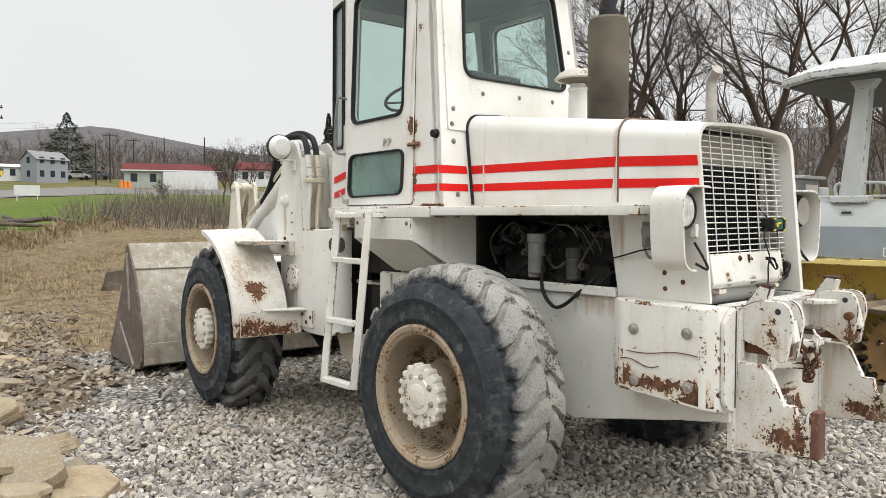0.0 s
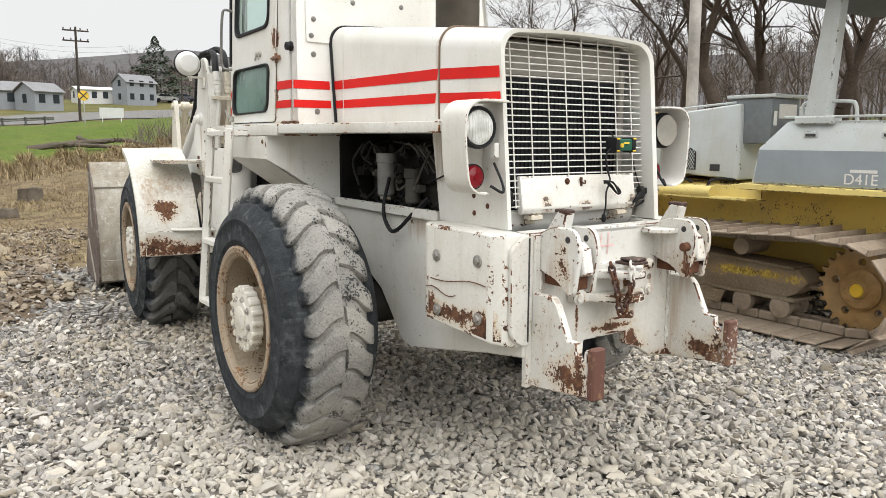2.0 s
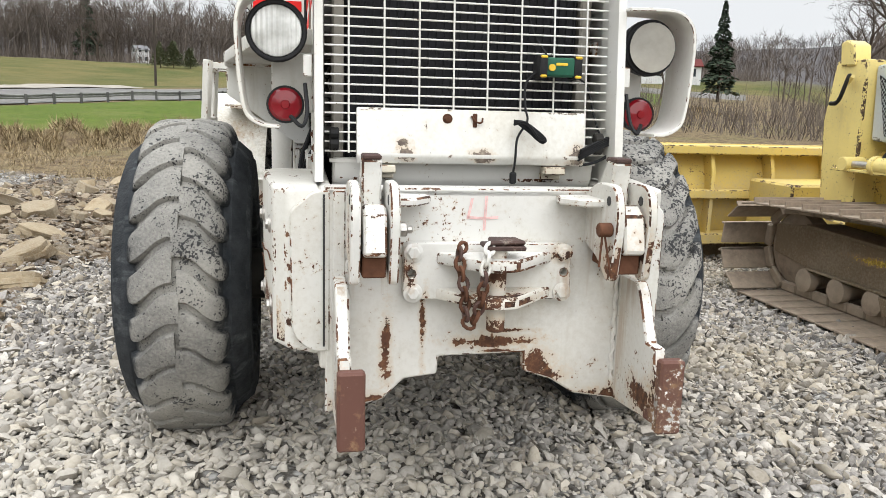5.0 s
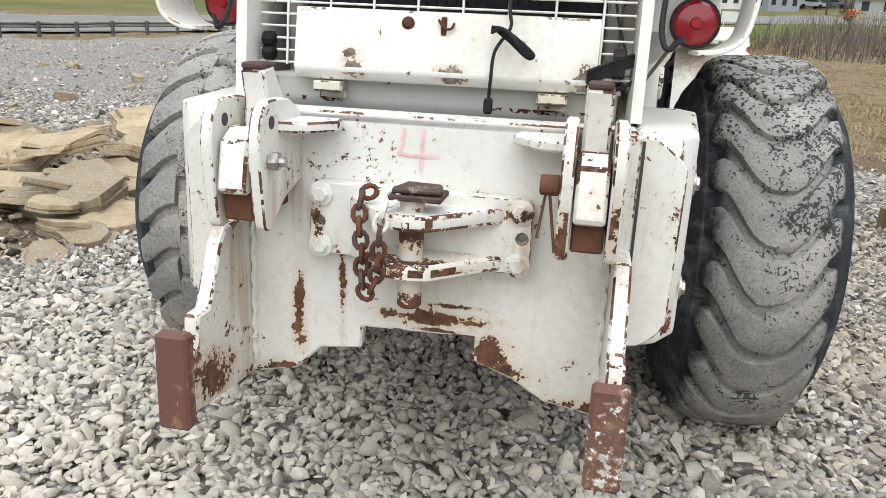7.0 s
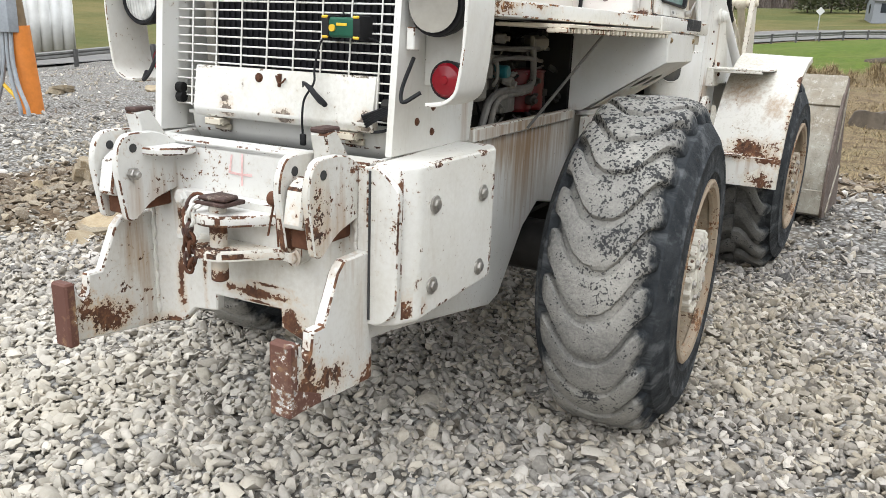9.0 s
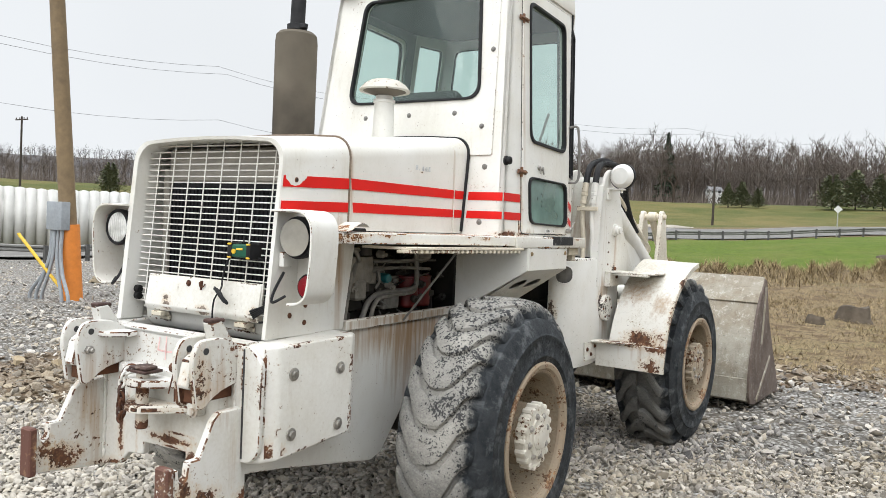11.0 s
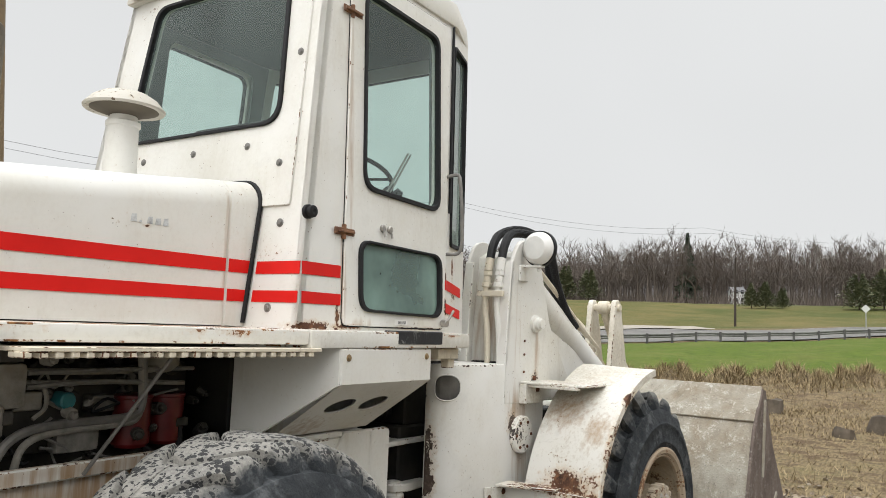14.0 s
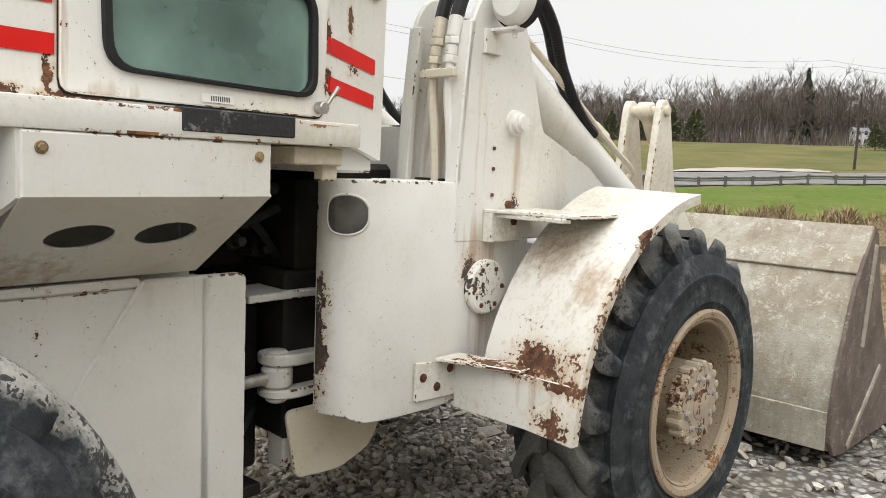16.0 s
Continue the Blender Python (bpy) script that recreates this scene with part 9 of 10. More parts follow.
def seg_arrays(segs, sides=(7, 6, 5, 4, 3, 2, 2, 2), rmin=0.006):
    V, F = [], []
    for p, q, r, r2, lv in segs:
        k = sides[min(lv, 7)]
        d = (q - p).normalized()
        s = d.cross(Vector((0.3, 0.2, 0.93)))
        if s.length < 0.05:
            s = d.cross(Vector((1, 0, 0)))
        s.normalize()
        u = s.cross(d)
        o = len(V)
        if k == 2:
            # the finest twigs are thin blades
            e = s * math.cos(o * 1.7) + u * math.sin(o * 1.7)
            V += [p - e * max(r, rmin), p + e * max(r, rmin), q + e * max(r2, rmin), q - e * max(r2, rmin)]
            F.append((o, o + 1, o + 2, o + 3))
            continue
        for c, rr in ((p, max(r, rmin)), (q, max(r2, rmin))):
            for i in range(k):
                a = 2 * math.pi * i / k
                V.append(c + (s * math.cos(a) + u * math.sin(a)) * rr)
        for i in range(k):
            j = (i + 1) % k
            F.append((o + i, o + j, o + k + j, o + k + i))
    return V, F


M_bark = plain("grey_brown_bark", (0.066, 0.051, 0.040), 0.95, 0, 0.35, 10.0, 0.5)
def leaf_material(name, a, c):
    m, n, l, bs = mat_base(name)
    g = n.new("ShaderNodeNewGeometry")
    l.new(n_mix(n, l, g.outputs["Random Per Island"], a, c), bs.inputs["Base Color"])
    bs.inputs["Roughness"].default_value = 0.9
    bs.inputs["Specular IOR Level"].default_value = 0.1
    return m


M_bark_far = leaf_material("far_bare_wood", (0.075, 0.060, 0.050), (0.18, 0.152, 0.130))


def tree_mesh(seed, h, r0, depth, mat, keep=lambda lv: True, **kw):
    rm = kw.pop("rmin", 0.006)
    V, F = seg_arrays([s for s in limb_tree(seed, h, r0, depth, **kw) if keep(s[4])], rmin=rm)
    me = bpy.data.meshes.new("limbs")
    me.from_pydata([v[:] for v in V], [], F)
    me.polygons.foreach_set("use_smooth", [True] * len(F))
    me.materials.append(mat)
    return me


def bare_tree(p, seed, h, r0, depth=6, label="tall bare deciduous tree with spreading limbs", **kw):
    t = thing("bare_tree", Matrix.Translation(p), label, "tree", "bare trees")
    o = new("trunk", tree_mesh(seed, h, r0, depth, M_bark, lambda lv: lv < 2, **dict(kw)))
    o.parent = t
    o = new("crown", tree_mesh(seed, h, r0, depth, M_bark, lambda lv: lv >= 2, **dict(kw)))
    o.parent = t
    return t


for az, r, seed, h, r0, dp in ((55.0, 30, 3, 17, 0.36, 7), (58.0, 33, 8, 16, 0.38, 7), (61.5, 34, 5, 17, 0.34, 7), (51.5, 37, 12, 16, 0.27, 7), (66.5, 33, 15, 17, 0.33, 7), (71.5, 38, 21, 16, 0.30, 7), (47.0, 40, 23, 14, 0.24, 7), (43.0, 44, 31, 14, 0.24, 7), (76.0, 40, 37, 15, 0.26, 6), (50.0, 52, 41, 14, 0.26, 6), (39.0, 55, 43, 13, 0.26, 6), (64.0, 48, 47, 16, 0.28, 6)):
    bare_tree(at_polar(az, r), seed, h, r0, dp, spread=0.48, low=0.27, up=0.15)
for az, r, seed, h, r0 in ((21.8, 55, 51, 9.0, 0.08), (22.8, 57, 53, 9.5, 0.09), (24.2, 60, 55, 8.5, 0.08), (16.4, 44, 58, 4.2, 0.04), (26.5, 66, 57, 9.0, 0.10), (12.6, 141, 71, 17, 0.24), (-13.0, 140, 61, 14, 0.25), (-12.0, 146, 63, 13, 0.22), (12.5, 135, 67, 11, 0.2), (-15.5, 150, 69, 12, 0.2)):
    bare_tree(at_polar(az, r), seed, h, r0, 6, "slender bare tree with fine twigs", low=0.18)


# distance haze is painted into this greyed woods colour
M_haze = leaf_material("haze_painted_mauve_woods", (0.085, 0.079, 0.080), (0.15, 0.141, 0.141))


def blob_mesh(name, parts_, mat):
    V, F = [], []
    for Vp, Fp in parts_:
        o = len(V)
        V.extend(Vp)
        F.extend([tuple(i + o for i in f) for f in Fp])
    me = bpy.data.meshes.new(name)
    me.from_pydata([tuple(v) for v in V], [], F)
    me.materials.append(mat)
    return me


# far woods: bare trees with fine rounded crowns, in one mesh
rngw = random.Random(77)


def fuzzy_tree(seed, limbs=7, boughs=5, twigs=7):
    """A bare tree of height 1 as thin tapered blades: trunk, limbs, boughs and a haze of twigs."""
    rg_ = random.Random(seed)
    V, F = [], []

    def blade(p, q, w, tip=0.35):
        a = rg_.uniform(0, 3.1416)
        e = Vector((math.cos(a), math.sin(a), 0)) * w
        o = len(V)
        if tip:
            V.extend((p - e, p + e, q + e * tip, q - e * tip))
            F.append((o, o + 1, o + 2, o + 3))
        else:
            V.extend((p - e, p + e, q))
            F.append((o, o + 1, o + 2))

    lean = Vector((rg_.gauss(0, 0.03), rg_.gauss(0, 0.03), 0))
    top = Vector((0, 0, rg_.uniform(0.62, 0.78))) + lean
    for _ in range(2):
        blade(Vector((0, 0, -0.06)), top * 0.55, 0.011, 0.8)
        blade(top * 0.55, top, 0.008, 0.4)
    wide = rg_.uniform(0.17, 0.27)
    for k in range(limbs):
        f = rg_.uniform(0.30, 0.95)
        p = top * f
        a = 2.4 * k + rg_.uniform(-0.5, 0.5)
        q = Vector((math.cos(a), math.sin(a), 0)) * wide * rg_.uniform(0.45, 1.0) * (1.25 - 0.55 * f) + Vector((0, 0, p.z + rg_.uniform(0.10, 0.24)))
        blade(p, q, 0.006, 0.5)
        for _ in range(boughs):
            u = p.lerp(q, rg_.uniform(0.35, 1.0))
            v = u + Vector((rg_.gauss(0, 0.075), rg_.gauss(0, 0.075), abs(rg_.gauss(0.07, 0.05))))
            blade(u, v, 0.0034, 0.5)
            for _ in range(twigs):
                w = u.lerp(v, rg_.uniform(0.2, 1.0))
                blade(w, w + Vector((rg_.gauss(0, 0.042), rg_.gauss(0, 0.042), rg_.gauss(0.045, 0.035))), 0.0026, 0)
    return np.array([v[:] for v in V]), F


TOP_AZ = [-90, -66, -45, -30, -26, -18, -14, -9, -3, 3, 8, 13.5, 17, 24, 34, 45, 60, 100]
TOP_EL = [3.4, 4.0, 4.8, 6.4, 7.0, 7.3, 8.2, 7.4, 7.9, 7.0, 5.6, 5.5, 6.3, 5.0, 6.2, 9.0, 10.0, 10.0]


def wood_tree(V, F, az, r, h):
    a = rngw.uniform(0, 6.28)
    c, s_ = math.cos(a) * h, math.sin(a) * h
    p = at_polar(az, r)
    return np.column_stack((V[:, 0] * c - V[:, 1] * s_ + p.x, V[:, 0] * s_ + V[:, 1] * c + p.y, V[:, 2] * h + p.z)).tolist(), F


tmpl = [fuzzy_tree(100 + k) for k in range(9)]
bits = []
for k in range(1500):
    if k < 1000:
        az, r = rngw.uniform(-66, 34), rngw.uniform(140, 215)
    elif k < 1180:
        az, r = rngw.uniform(34, 84), rngw.uniform(58, 150)
    else:
        az, r = rngw.uniform(-32, 6), rngw.uniform(145, 200)
    # the canopy's height follows the soil: tall on the slope, low by the flats
    crown_top = r * math.tan(radians(float(np.interp(az, TOP_AZ, TOP_EL)) * rngw.uniform(0.66, 1.02))) + 1.5
    h = crown_top - at_polar(az, r).z
    if h < 3.5:
        continue
    bits.append(wood_tree(*tmpl[rngw.randrange(9)], az, r, min(h, 17.0)))
ob = new("far_woods", blob_mesh("far_woods", bits, M_bark_far))
tagged(ob, "distant leafless woods on the hillside", "woods", kind="stuff")
# brush: fine upright stems along the edge of the woods
bits = []
for k in range(30000):
    near_ = rngw.random() < 0.10
    az = rngw.uniform(34, 100) if near_ else rngw.uniform(-85, 34)
    r = rngw.uniform(48, 75) if near_ else rngw.uniform(138, 200)
    p = at_polar(az, r)
    h = rngw.uniform(0.5, 2.6) * (1.0 if near_ else 1.6)
    dx, dy = rngw.gauss(0, 0.38) * h, rngw.gauss(0, 0.38) * h
    w = 0.02 if near_ else 0.045
    bits.append(([(p.x - w, p.y, p.z), (p.x + w, p.y, p.z), (p.x + dx, p.y + dy, p.z + h)], [(0, 1, 2)]))
ob = new("brush", blob_mesh("brush", bits, M_bark_far))
tagged(ob, "brown leafless brush along the wood's edge", "brush", kind="stuff")

# woods on the far hills, with distance haze put into their colour
tmpl = [fuzzy_tree(200 + k, 6, 3, 3) for k in range(8)]
bits = []
for k in range(4200):
    az, r = rngw.uniform(-66, 90), 200 + 250 * rngw.random() ** 0.8
    h = rngw.uniform(5.5, 8.5)
    z = at_polar(az, r).z
    if math.degrees(math.atan2(z + h - 1.5, r)) > float(np.interp(az, TOP_AZ, TOP_EL)) * 1.02:
        continue
    V, F = tmpl[rngw.randrange(8)]
    bits.append(wood_tree(V * np.array((1.25, 1.25, 1.0)), F, az, r, h))
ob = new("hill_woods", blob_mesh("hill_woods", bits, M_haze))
tagged(ob, "leafless woods covering the far hills, haze put into their colour", "woods", kind="stuff")
# brown thicket between the yard and the road
bits = []
for k in range(2600):
    az = rngw.choice((rngw.uniform(17.5, 30), rngw.uniform(15, 30), rngw.uniform(30, 44)))
    r = rngw.uniform(36, 52)
    p = at_view(0, 0, az, r)
    h = rngw.uniform(0.6, 2.3) * (0.5 + 0.5 * min(1, (az - 14) / 8))
    dx, dy = rngw.gauss(0, 0.45), rngw.gauss(0, 0.45)
    bits.append(([(p.x - 0.016, p.y, p.z), (p.x + 0.016, p.y, p.z), (p.x + dx, p.y + dy, p.z + h)], [(0, 1, 2)]))
ob = new("thicket", blob_mesh("thicket", bits, M_bark_far))
tagged(ob, "brown leafless thicket below the road", "brush", kind="stuff")
# white board and orange barrels by the road
b = B()
box(b, -0.9, 0.9, -0.02, 0.02, 0.35, 1.15, 0.004)
for x in (-0.7, 0.7):
    box(b, x - 0.03, x + 0.03, 0.0, 0.04, -0.3, 0.9, 0.0)
solo("notice_board", b, M_siding_w, "low white notice board by the road", "board", Matrix.Translation(at_view(0.8, -0.5, 12.3, 68)) @ pose(0, 0, 0, 0, 0, -12))
for k in range(3):
    b = B()
    revolve(b, [(0.28, 0), (0.26, 0.3), (0.22, 0.9), (0.0, 0.95)], (0, 0, 0), (0, 0, 1), 12)
    solo("traffic_barrel", b, M_orange_p, "orange plastic traffic barrel", "barrel", Matrix.Translation(at_view(0, 0, 18.8 + 0.25 * k, 99)), "traffic barrels")

# evergreens
M_fir = leaf_material("dark_fir_needles", (0.030, 0.044, 0.030), (0.075, 0.095, 0.062))
M_cedar = leaf_material("dull_green_cedar", (0.075, 0.092, 0.050), (0.20, 0.205, 0.125))


def evergreen(p, h, w, seed, mat, cone=True, label="dark green fir tree", n=1100):
    rg_ = random.Random(seed)
    t = thing("fir_tree" if cone else "cedar_bush", Matrix.Translation(p), label, "tree" if cone else "bush", "evergreens")
    b_ = B()
    rod(b_, (0, 0, -0.2), (0, 0, h * 0.9), 0.03 * h * 0.6, 0.02, 8)
    part("trunk", b_, M_bark, t)
    V, F = [], []
    for k in range(n):
        f = rg_.random() ** 0.8
        z = h * (0.08 + 0.92 * f)
        tier = 0.75 + 0.25 * math.cos(f * 40 + rg_.gauss(0, 0.4))
        rad_ = (w * (1 - f) * tier if cone else w * (1.05 - f) ** 0.65 * rg_.uniform(0.55, 1.1)) * rg_.uniform(0.35, 1.0) ** 0.5
        a = rg_.uniform(0, 6.283)
        if not cone:
            # uneven outline: sprays reach out by bearing and tier
            rad_ *= 0.72 + 0.28 * math.sin(3 * a + seed + 5 * f) + 0.18 * math.sin(7 * a + 11 * f)
            z *= 0.86 + 0.14 * math.sin(2 * a + seed)
        c = Vector((rad_ * math.cos(a), rad_ * math.sin(a), z))
        L = rg_.uniform(0.05, 0.11) * h * (0.62 * (1.05 - 0.7 * f) if cone else 0.8)
        d = Vector((math.cos(a), math.sin(a), -0.35 if cone else rg_.gauss(0.4, 0.5))).normalized() * L
        s_ = Vector((-math.sin(a), math.cos(a), rg_.gauss(0, 0.4))).normalized() * L * 0.38
        o = len(V)
        V += [c - s_ * 0.5, c + d * 0.6 - s_, c + d, c + d * 0.6 + s_, c + s_ * 0.5]
        F.append((o, o + 1, o + 2, o + 3, o + 4))
    me = bpy.data.meshes.new("crown")
    me.from_pydata([v[:] for v in V], [], F)
    me.materials.append(mat)
    o = new("crown", me)
    o.parent = t


for az, r, h, w, seed in ((13.75, 133, 10.6, 7.2, 1), (-13.6, 150, 13.5, 2.6, 2), (30.5, 70, 8.5, 1.6, 5)):
    evergreen(at_polar(az, r), h, w, seed, M_fir, n=3000)
for az, r, h, w, seed in ((-9.2, 120, 3.6, 1.9, 11), (-8.3, 122, 3.9, 2.0, 12), (-7.2, 121, 3.0, 1.5, 13), (-2.6, 121, 5.0, 3.3, 14), (-1.2, 124, 5.6, 3.4, 31), (0.4, 123, 5.2, 3.2, 32), (-20.5, 140, 5.5, 3.2, 33), (-22.2, 141, 6.2, 3.0, 25), (-24.5, 139, 6.4, 3.4, 15), (-26.3, 140, 5.2, 3.0, 16), (-51, 110, 4.0, 2.4, 17), (-54, 106, 4.2, 2.4, 18)):
    evergreen(at_polar(az, r), h, w, seed, M_cedar, False, "dull green cedar bush at the wood's edge", 2400)

# ---------- straw, log, stumps ----------
M_straw = leaf_material("dry_straw_blades", (0.085, 0.060, 0.034), (0.40, 0.315, 0.185))
rngs = np.random.default_rng(9)
n_b = 260000
P = np.column_stack((rngs.uniform(-6, 17, n_b), rngs.uniform(9, 30, n_b)))
s_, l_, d_, f_ = zones(P[:, 0], P[:, 1])
pat = 0.35 + 0.35 * np.sin(P[:, 0] * 0.8 + 1.3) * np.sin(P[:, 1] * 0.6) + 0.3 * np.sin(P[:, 0] * 3.1 + 2 * np.sin(P[:, 1] * 1.7)) * np.sin(P[:, 1] * 2.9 + 1)
P = P[rngs.uniform(0, 1, n_b) < s_ * (1 - l_) * pat]
Zp = terrain(P[:, 0], P[:, 1])
m_ = len(P)
ang, ln_, lean_ = rngs.uniform(0, 6.283, m_), rngs.uniform(0.04, 0.17, m_), rngs.uniform(0.8, 1.5, m_)
wv = 0.006
ex, ey = np.cos(ang) * np.sin(lean_) * ln_, np.sin(ang) * np.sin(lean_) * ln_
V = np.empty((m_, 3, 3))
V[:, 0] = np.column_stack((P[:, 0] - np.sin(ang) * wv, P[:, 1] + np.cos(ang) * wv, Zp - 0.01))
V[:, 1] = np.column_stack((P[:, 0] + np.sin(ang) * wv, P[:, 1] - np.cos(ang) * wv, Zp - 0.01))
V[:, 2] = np.column_stack((P[:, 0] + ex, P[:, 1] + ey, Zp + np.cos(lean_) * ln_ + 0.02))
me = bpy.data.meshes.new("dry_grass")
me.from_pydata(V.reshape(-1, 3).tolist(), [], np.arange(m_ * 3).reshape(-1, 3).tolist())
me.materials.append(M_straw)
tagged(new("dry_grass", me), "flattened dry straw on the field", "grass", kind="stuff")

M_logm = plain("weathered_grey_log", (0.095, 0.078, 0.06), 0.95, 0, 0.4, 8.0, 0.6)
p = at_polar(7.6, 36.0, -0.08)
log = thing("fallen_log", Matrix.Translation(p) @ pose(0, 0, 0, 0, 0, -7) @ Matrix.Diagonal((1.0, 1.0, 0.68, 1.0)), "long grey fallen trunk with forked broken limbs", "log")
for nm_, pts, rad_ in (("trunk", [(-3.6, 1.2, 0.1), (-2.2, 0.5, 0.42), (-0.9, 0.1, 0.62), (0.2, 0.0, 0.74), (1.1, -0.3, 0.50), (1.9, -0.7, 0.16)], [0.24, 0.22, 0.19, 0.15, 0.11, 0.07]),
                       ("limb", [(-2.0, 0.3, 0.42), (-1.0, -0.5, 0.36), (0.1, -0.9, 0.30), (0.9, -1.2, 0.12)], [0.15, 0.13, 0.10, 0.05]),
                       ("limb", [(0.1, 0.0, 0.72), (0.8, 0.5, 0.62), (1.5, 0.9, 0.42), (2.3, 1.0, 0.16)], [0.10, 0.08, 0.06, 0.03]),
                       ("limb", [(-1.2, 0.1, 0.60), (-1.6, 0.4, 0.86), (-1.5, 0.8, 1.02)], [0.13, 0.10, 0.06]),
                       ("limb", [(1.6, -0.6, 0.26), (2.5, -0.3, 0.22), (3.4, 0.1, 0.42), (4.2, 0.2, 0.62)], [0.09, 0.075, 0.05, 0.02]),
                       ("limb", [(2.2, -0.4, 0.18), (3.0, -0.9, 0.14), (3.7, -1.0, 0.28)], [0.07, 0.05, 0.02]),
                       ("limb", [(3.1, 0.0, 0.10), (3.5, 0.3, 0.40), (3.8, 0.4, 0.72)], [0.05, 0.035, 0.012])):
    b = B()
    tube(b, pts, rad_, 10, 5)
    for v in b.verts:
        v.co += Vector((noise.noise(v.co * 3), noise.noise(v.co * 3 + Vector((7, 0, 0))), noise.noise(v.co * 3 + Vector((0, 9, 0))))) * 0.05
    part(nm_, b, M_logm, log)
rg_ = random.Random(14)
for k in range(16):
    x = rg_.uniform(-3.2, 4.0)
    z = 0.25 + 0.35 * max(0.0, 1 - abs(x) / 2.5)
    b = B()
    sy = rg_.choice((-1, 1))
    tube(b, [(x, 0.1 * sy, z), (x + 0.2, 0.3 * sy, z + 0.2), (x + rg_.uniform(-0.2, 0.6), 0.7 * sy, z + rg_.uniform(0.15, 0.6))], [0.035, 0.022, 0.008], 5, 4)
    part("branch", b, M_logm, log)
for x, y, rr, h in ((5.6, 16.6, 0.30, 0.30), (5.0, 15.4, 0.14, 0.14), (3.4, 18.6, 0.26, 0.28), (1.9, 17.5, 0.3, 0.25), (2.6, 15.2, 0.16, 0.16)):
    b = B()
    revolve(b, [(rr * 1.25, -0.1), (rr * 1.05, 0.06), (rr, h * 0.7), (rr * 0.9, h), (0.0, h * 0.93)], (0, 0, 0), (0, 0, 1), 14)
    for v in b.verts:
        v.co += Vector((noise.noise(v.co * 4 + Vector((x, 0, 0))), noise.noise(v.co * 4 + Vector((y, 3, 0))), noise.noise(v.co * 5 + Vector((0, x, y))))) * 0.07
    solo("stump", b, M_logm, "weathered tree stump in the straw", "stump", Matrix.Translation((x, y, tz(x, y))))
# dead grass heaped along the berm
n_g = 60000
az_ = rngs.uniform(-30, 32, n_g)
off = rngs.normal(0, 1.15, n_g)
rr_ = np.interp(az_, LAWN_AZ, LAWN_R) - 2.4 + 0.9 * np.sin(az_ * 0.9) + 0.5 * np.sin(az_ * 2.3 + 1) + off
P = np.column_stack((GX + rr_ * np.sin(np.radians(az_)), GY + rr_ * np.cos(np.radians(az_))))
P = P[rngs.uniform(0, 1, n_g) < 0.55 + 0.45 * np.sin(az_ * 3.7) * np.sin(az_ * 1.3 + 1)]
Zp = terrain(P[:, 0], P[:, 1])
m_ = len(P)
ang, ln_, lean_ = rngs.uniform(0, 6.283, m_), rngs.uniform(0.12, 0.42, m_), rngs.uniform(0.5, 1.4, m_)
wv = 0.014
ex, ey = np.cos(ang) * np.sin(lean_) * ln_, np.sin(ang) * np.sin(lean_) * ln_
V = np.empty((m_, 3, 3))
V[:, 0] = np.column_stack((P[:, 0] - np.sin(ang) * wv, P[:, 1] + np.cos(ang) * wv, Zp - 0.02))
V[:, 1] = np.column_stack((P[:, 0] + np.sin(ang) * wv, P[:, 1] - np.cos(ang) * wv, Zp - 0.02))
V[:, 2] = np.column_stack((P[:, 0] + ex, P[:, 1] + ey, Zp + np.cos(lean_) * ln_ + 0.02))
me = bpy.data.meshes.new("berm_grass")
me.from_pydata(V.reshape(-1, 3).tolist(), [], np.arange(m_ * 3).reshape(-1, 3).tolist())
me.materials.append(M_straw)
tagged(new("berm_grass", me), "heaped dead grass along the lawn's edge", "grass", kind="stuff")
# brown clods along the edge of the lawn
P = np.column_stack((rngs.uniform(-10, 16, 1500), rngs.uniform(20, 36, 1500)))
r_, az_ = polar(P[:, 0], P[:, 1])
P = P[np.abs(r_ - np.interp(az_, LAWN_AZ, LAWN_R)) < 1.6]
P = np.column_stack((P, terrain(P[:, 0], P[:, 1])))
ob = new("grass_clods", scatter_mesh("grass_clods", stone_templates(6, 5, 0.6), P, 0.03 + 0.10 * rngs.beta(1, 3, len(P)), rngs))
ob.data.materials.append(M_straw)
tagged(ob, "brown clods and dead tufts along the lawn's edge", "clods", kind="stuff")

# ---------- bulldozer ----------
dozer = thing("bulldozer", pose(0, 0, 0), "grey and yellow tracked bulldozer parked on gravel", "bulldozer")


def dpart(name, bm, mat, label="", parent=None, angle=32):
    return part(name, bm, mat, parent or dozer, label, angle)


SPY, SPZ, SPR = 2.05, 0.365, 0.315
IDY, IDZ, IDR = 4.50, 0.335, 0.285


def track_path():
    """Closed line of the chain in (y, z), rear sprocket to front idler."""
    out = []
    for k in range(13):
        a = radians(-90 - 180 * k / 12)
        out.append((SPY + SPR * math.cos(a), SPZ + SPR * math.sin(a)))
    top = [(2.45, 0.695), (2.95, 0.665), (3.45, 0.655), (3.95, 0.640)]
    out += top
    for k in range(13):
        a = radians(90 - 180 * k / 12)
        out.append((IDY + IDR * math.cos(a), IDZ + IDR * math.sin(a)))
    return out


def resample(pts, step):
    P = [Vector((p[0], p[1])) for p in pts + [pts[0]]]
    L = sum((q - p).length for p, q in zip(P, P[1:]))
    n = round(L / step)
    res, i, acc = [], 0, 0.0
    for k in range(n):
        target = L * k / n
        while acc + (P[i + 1] - P[i]).length < target:
            acc += (P[i + 1] - P[i]).length
            i += 1
        d = (P[i + 1] - P[i])
        res.append((P[i] + d * ((target - acc) / d.length), d.normalized()))
    return res


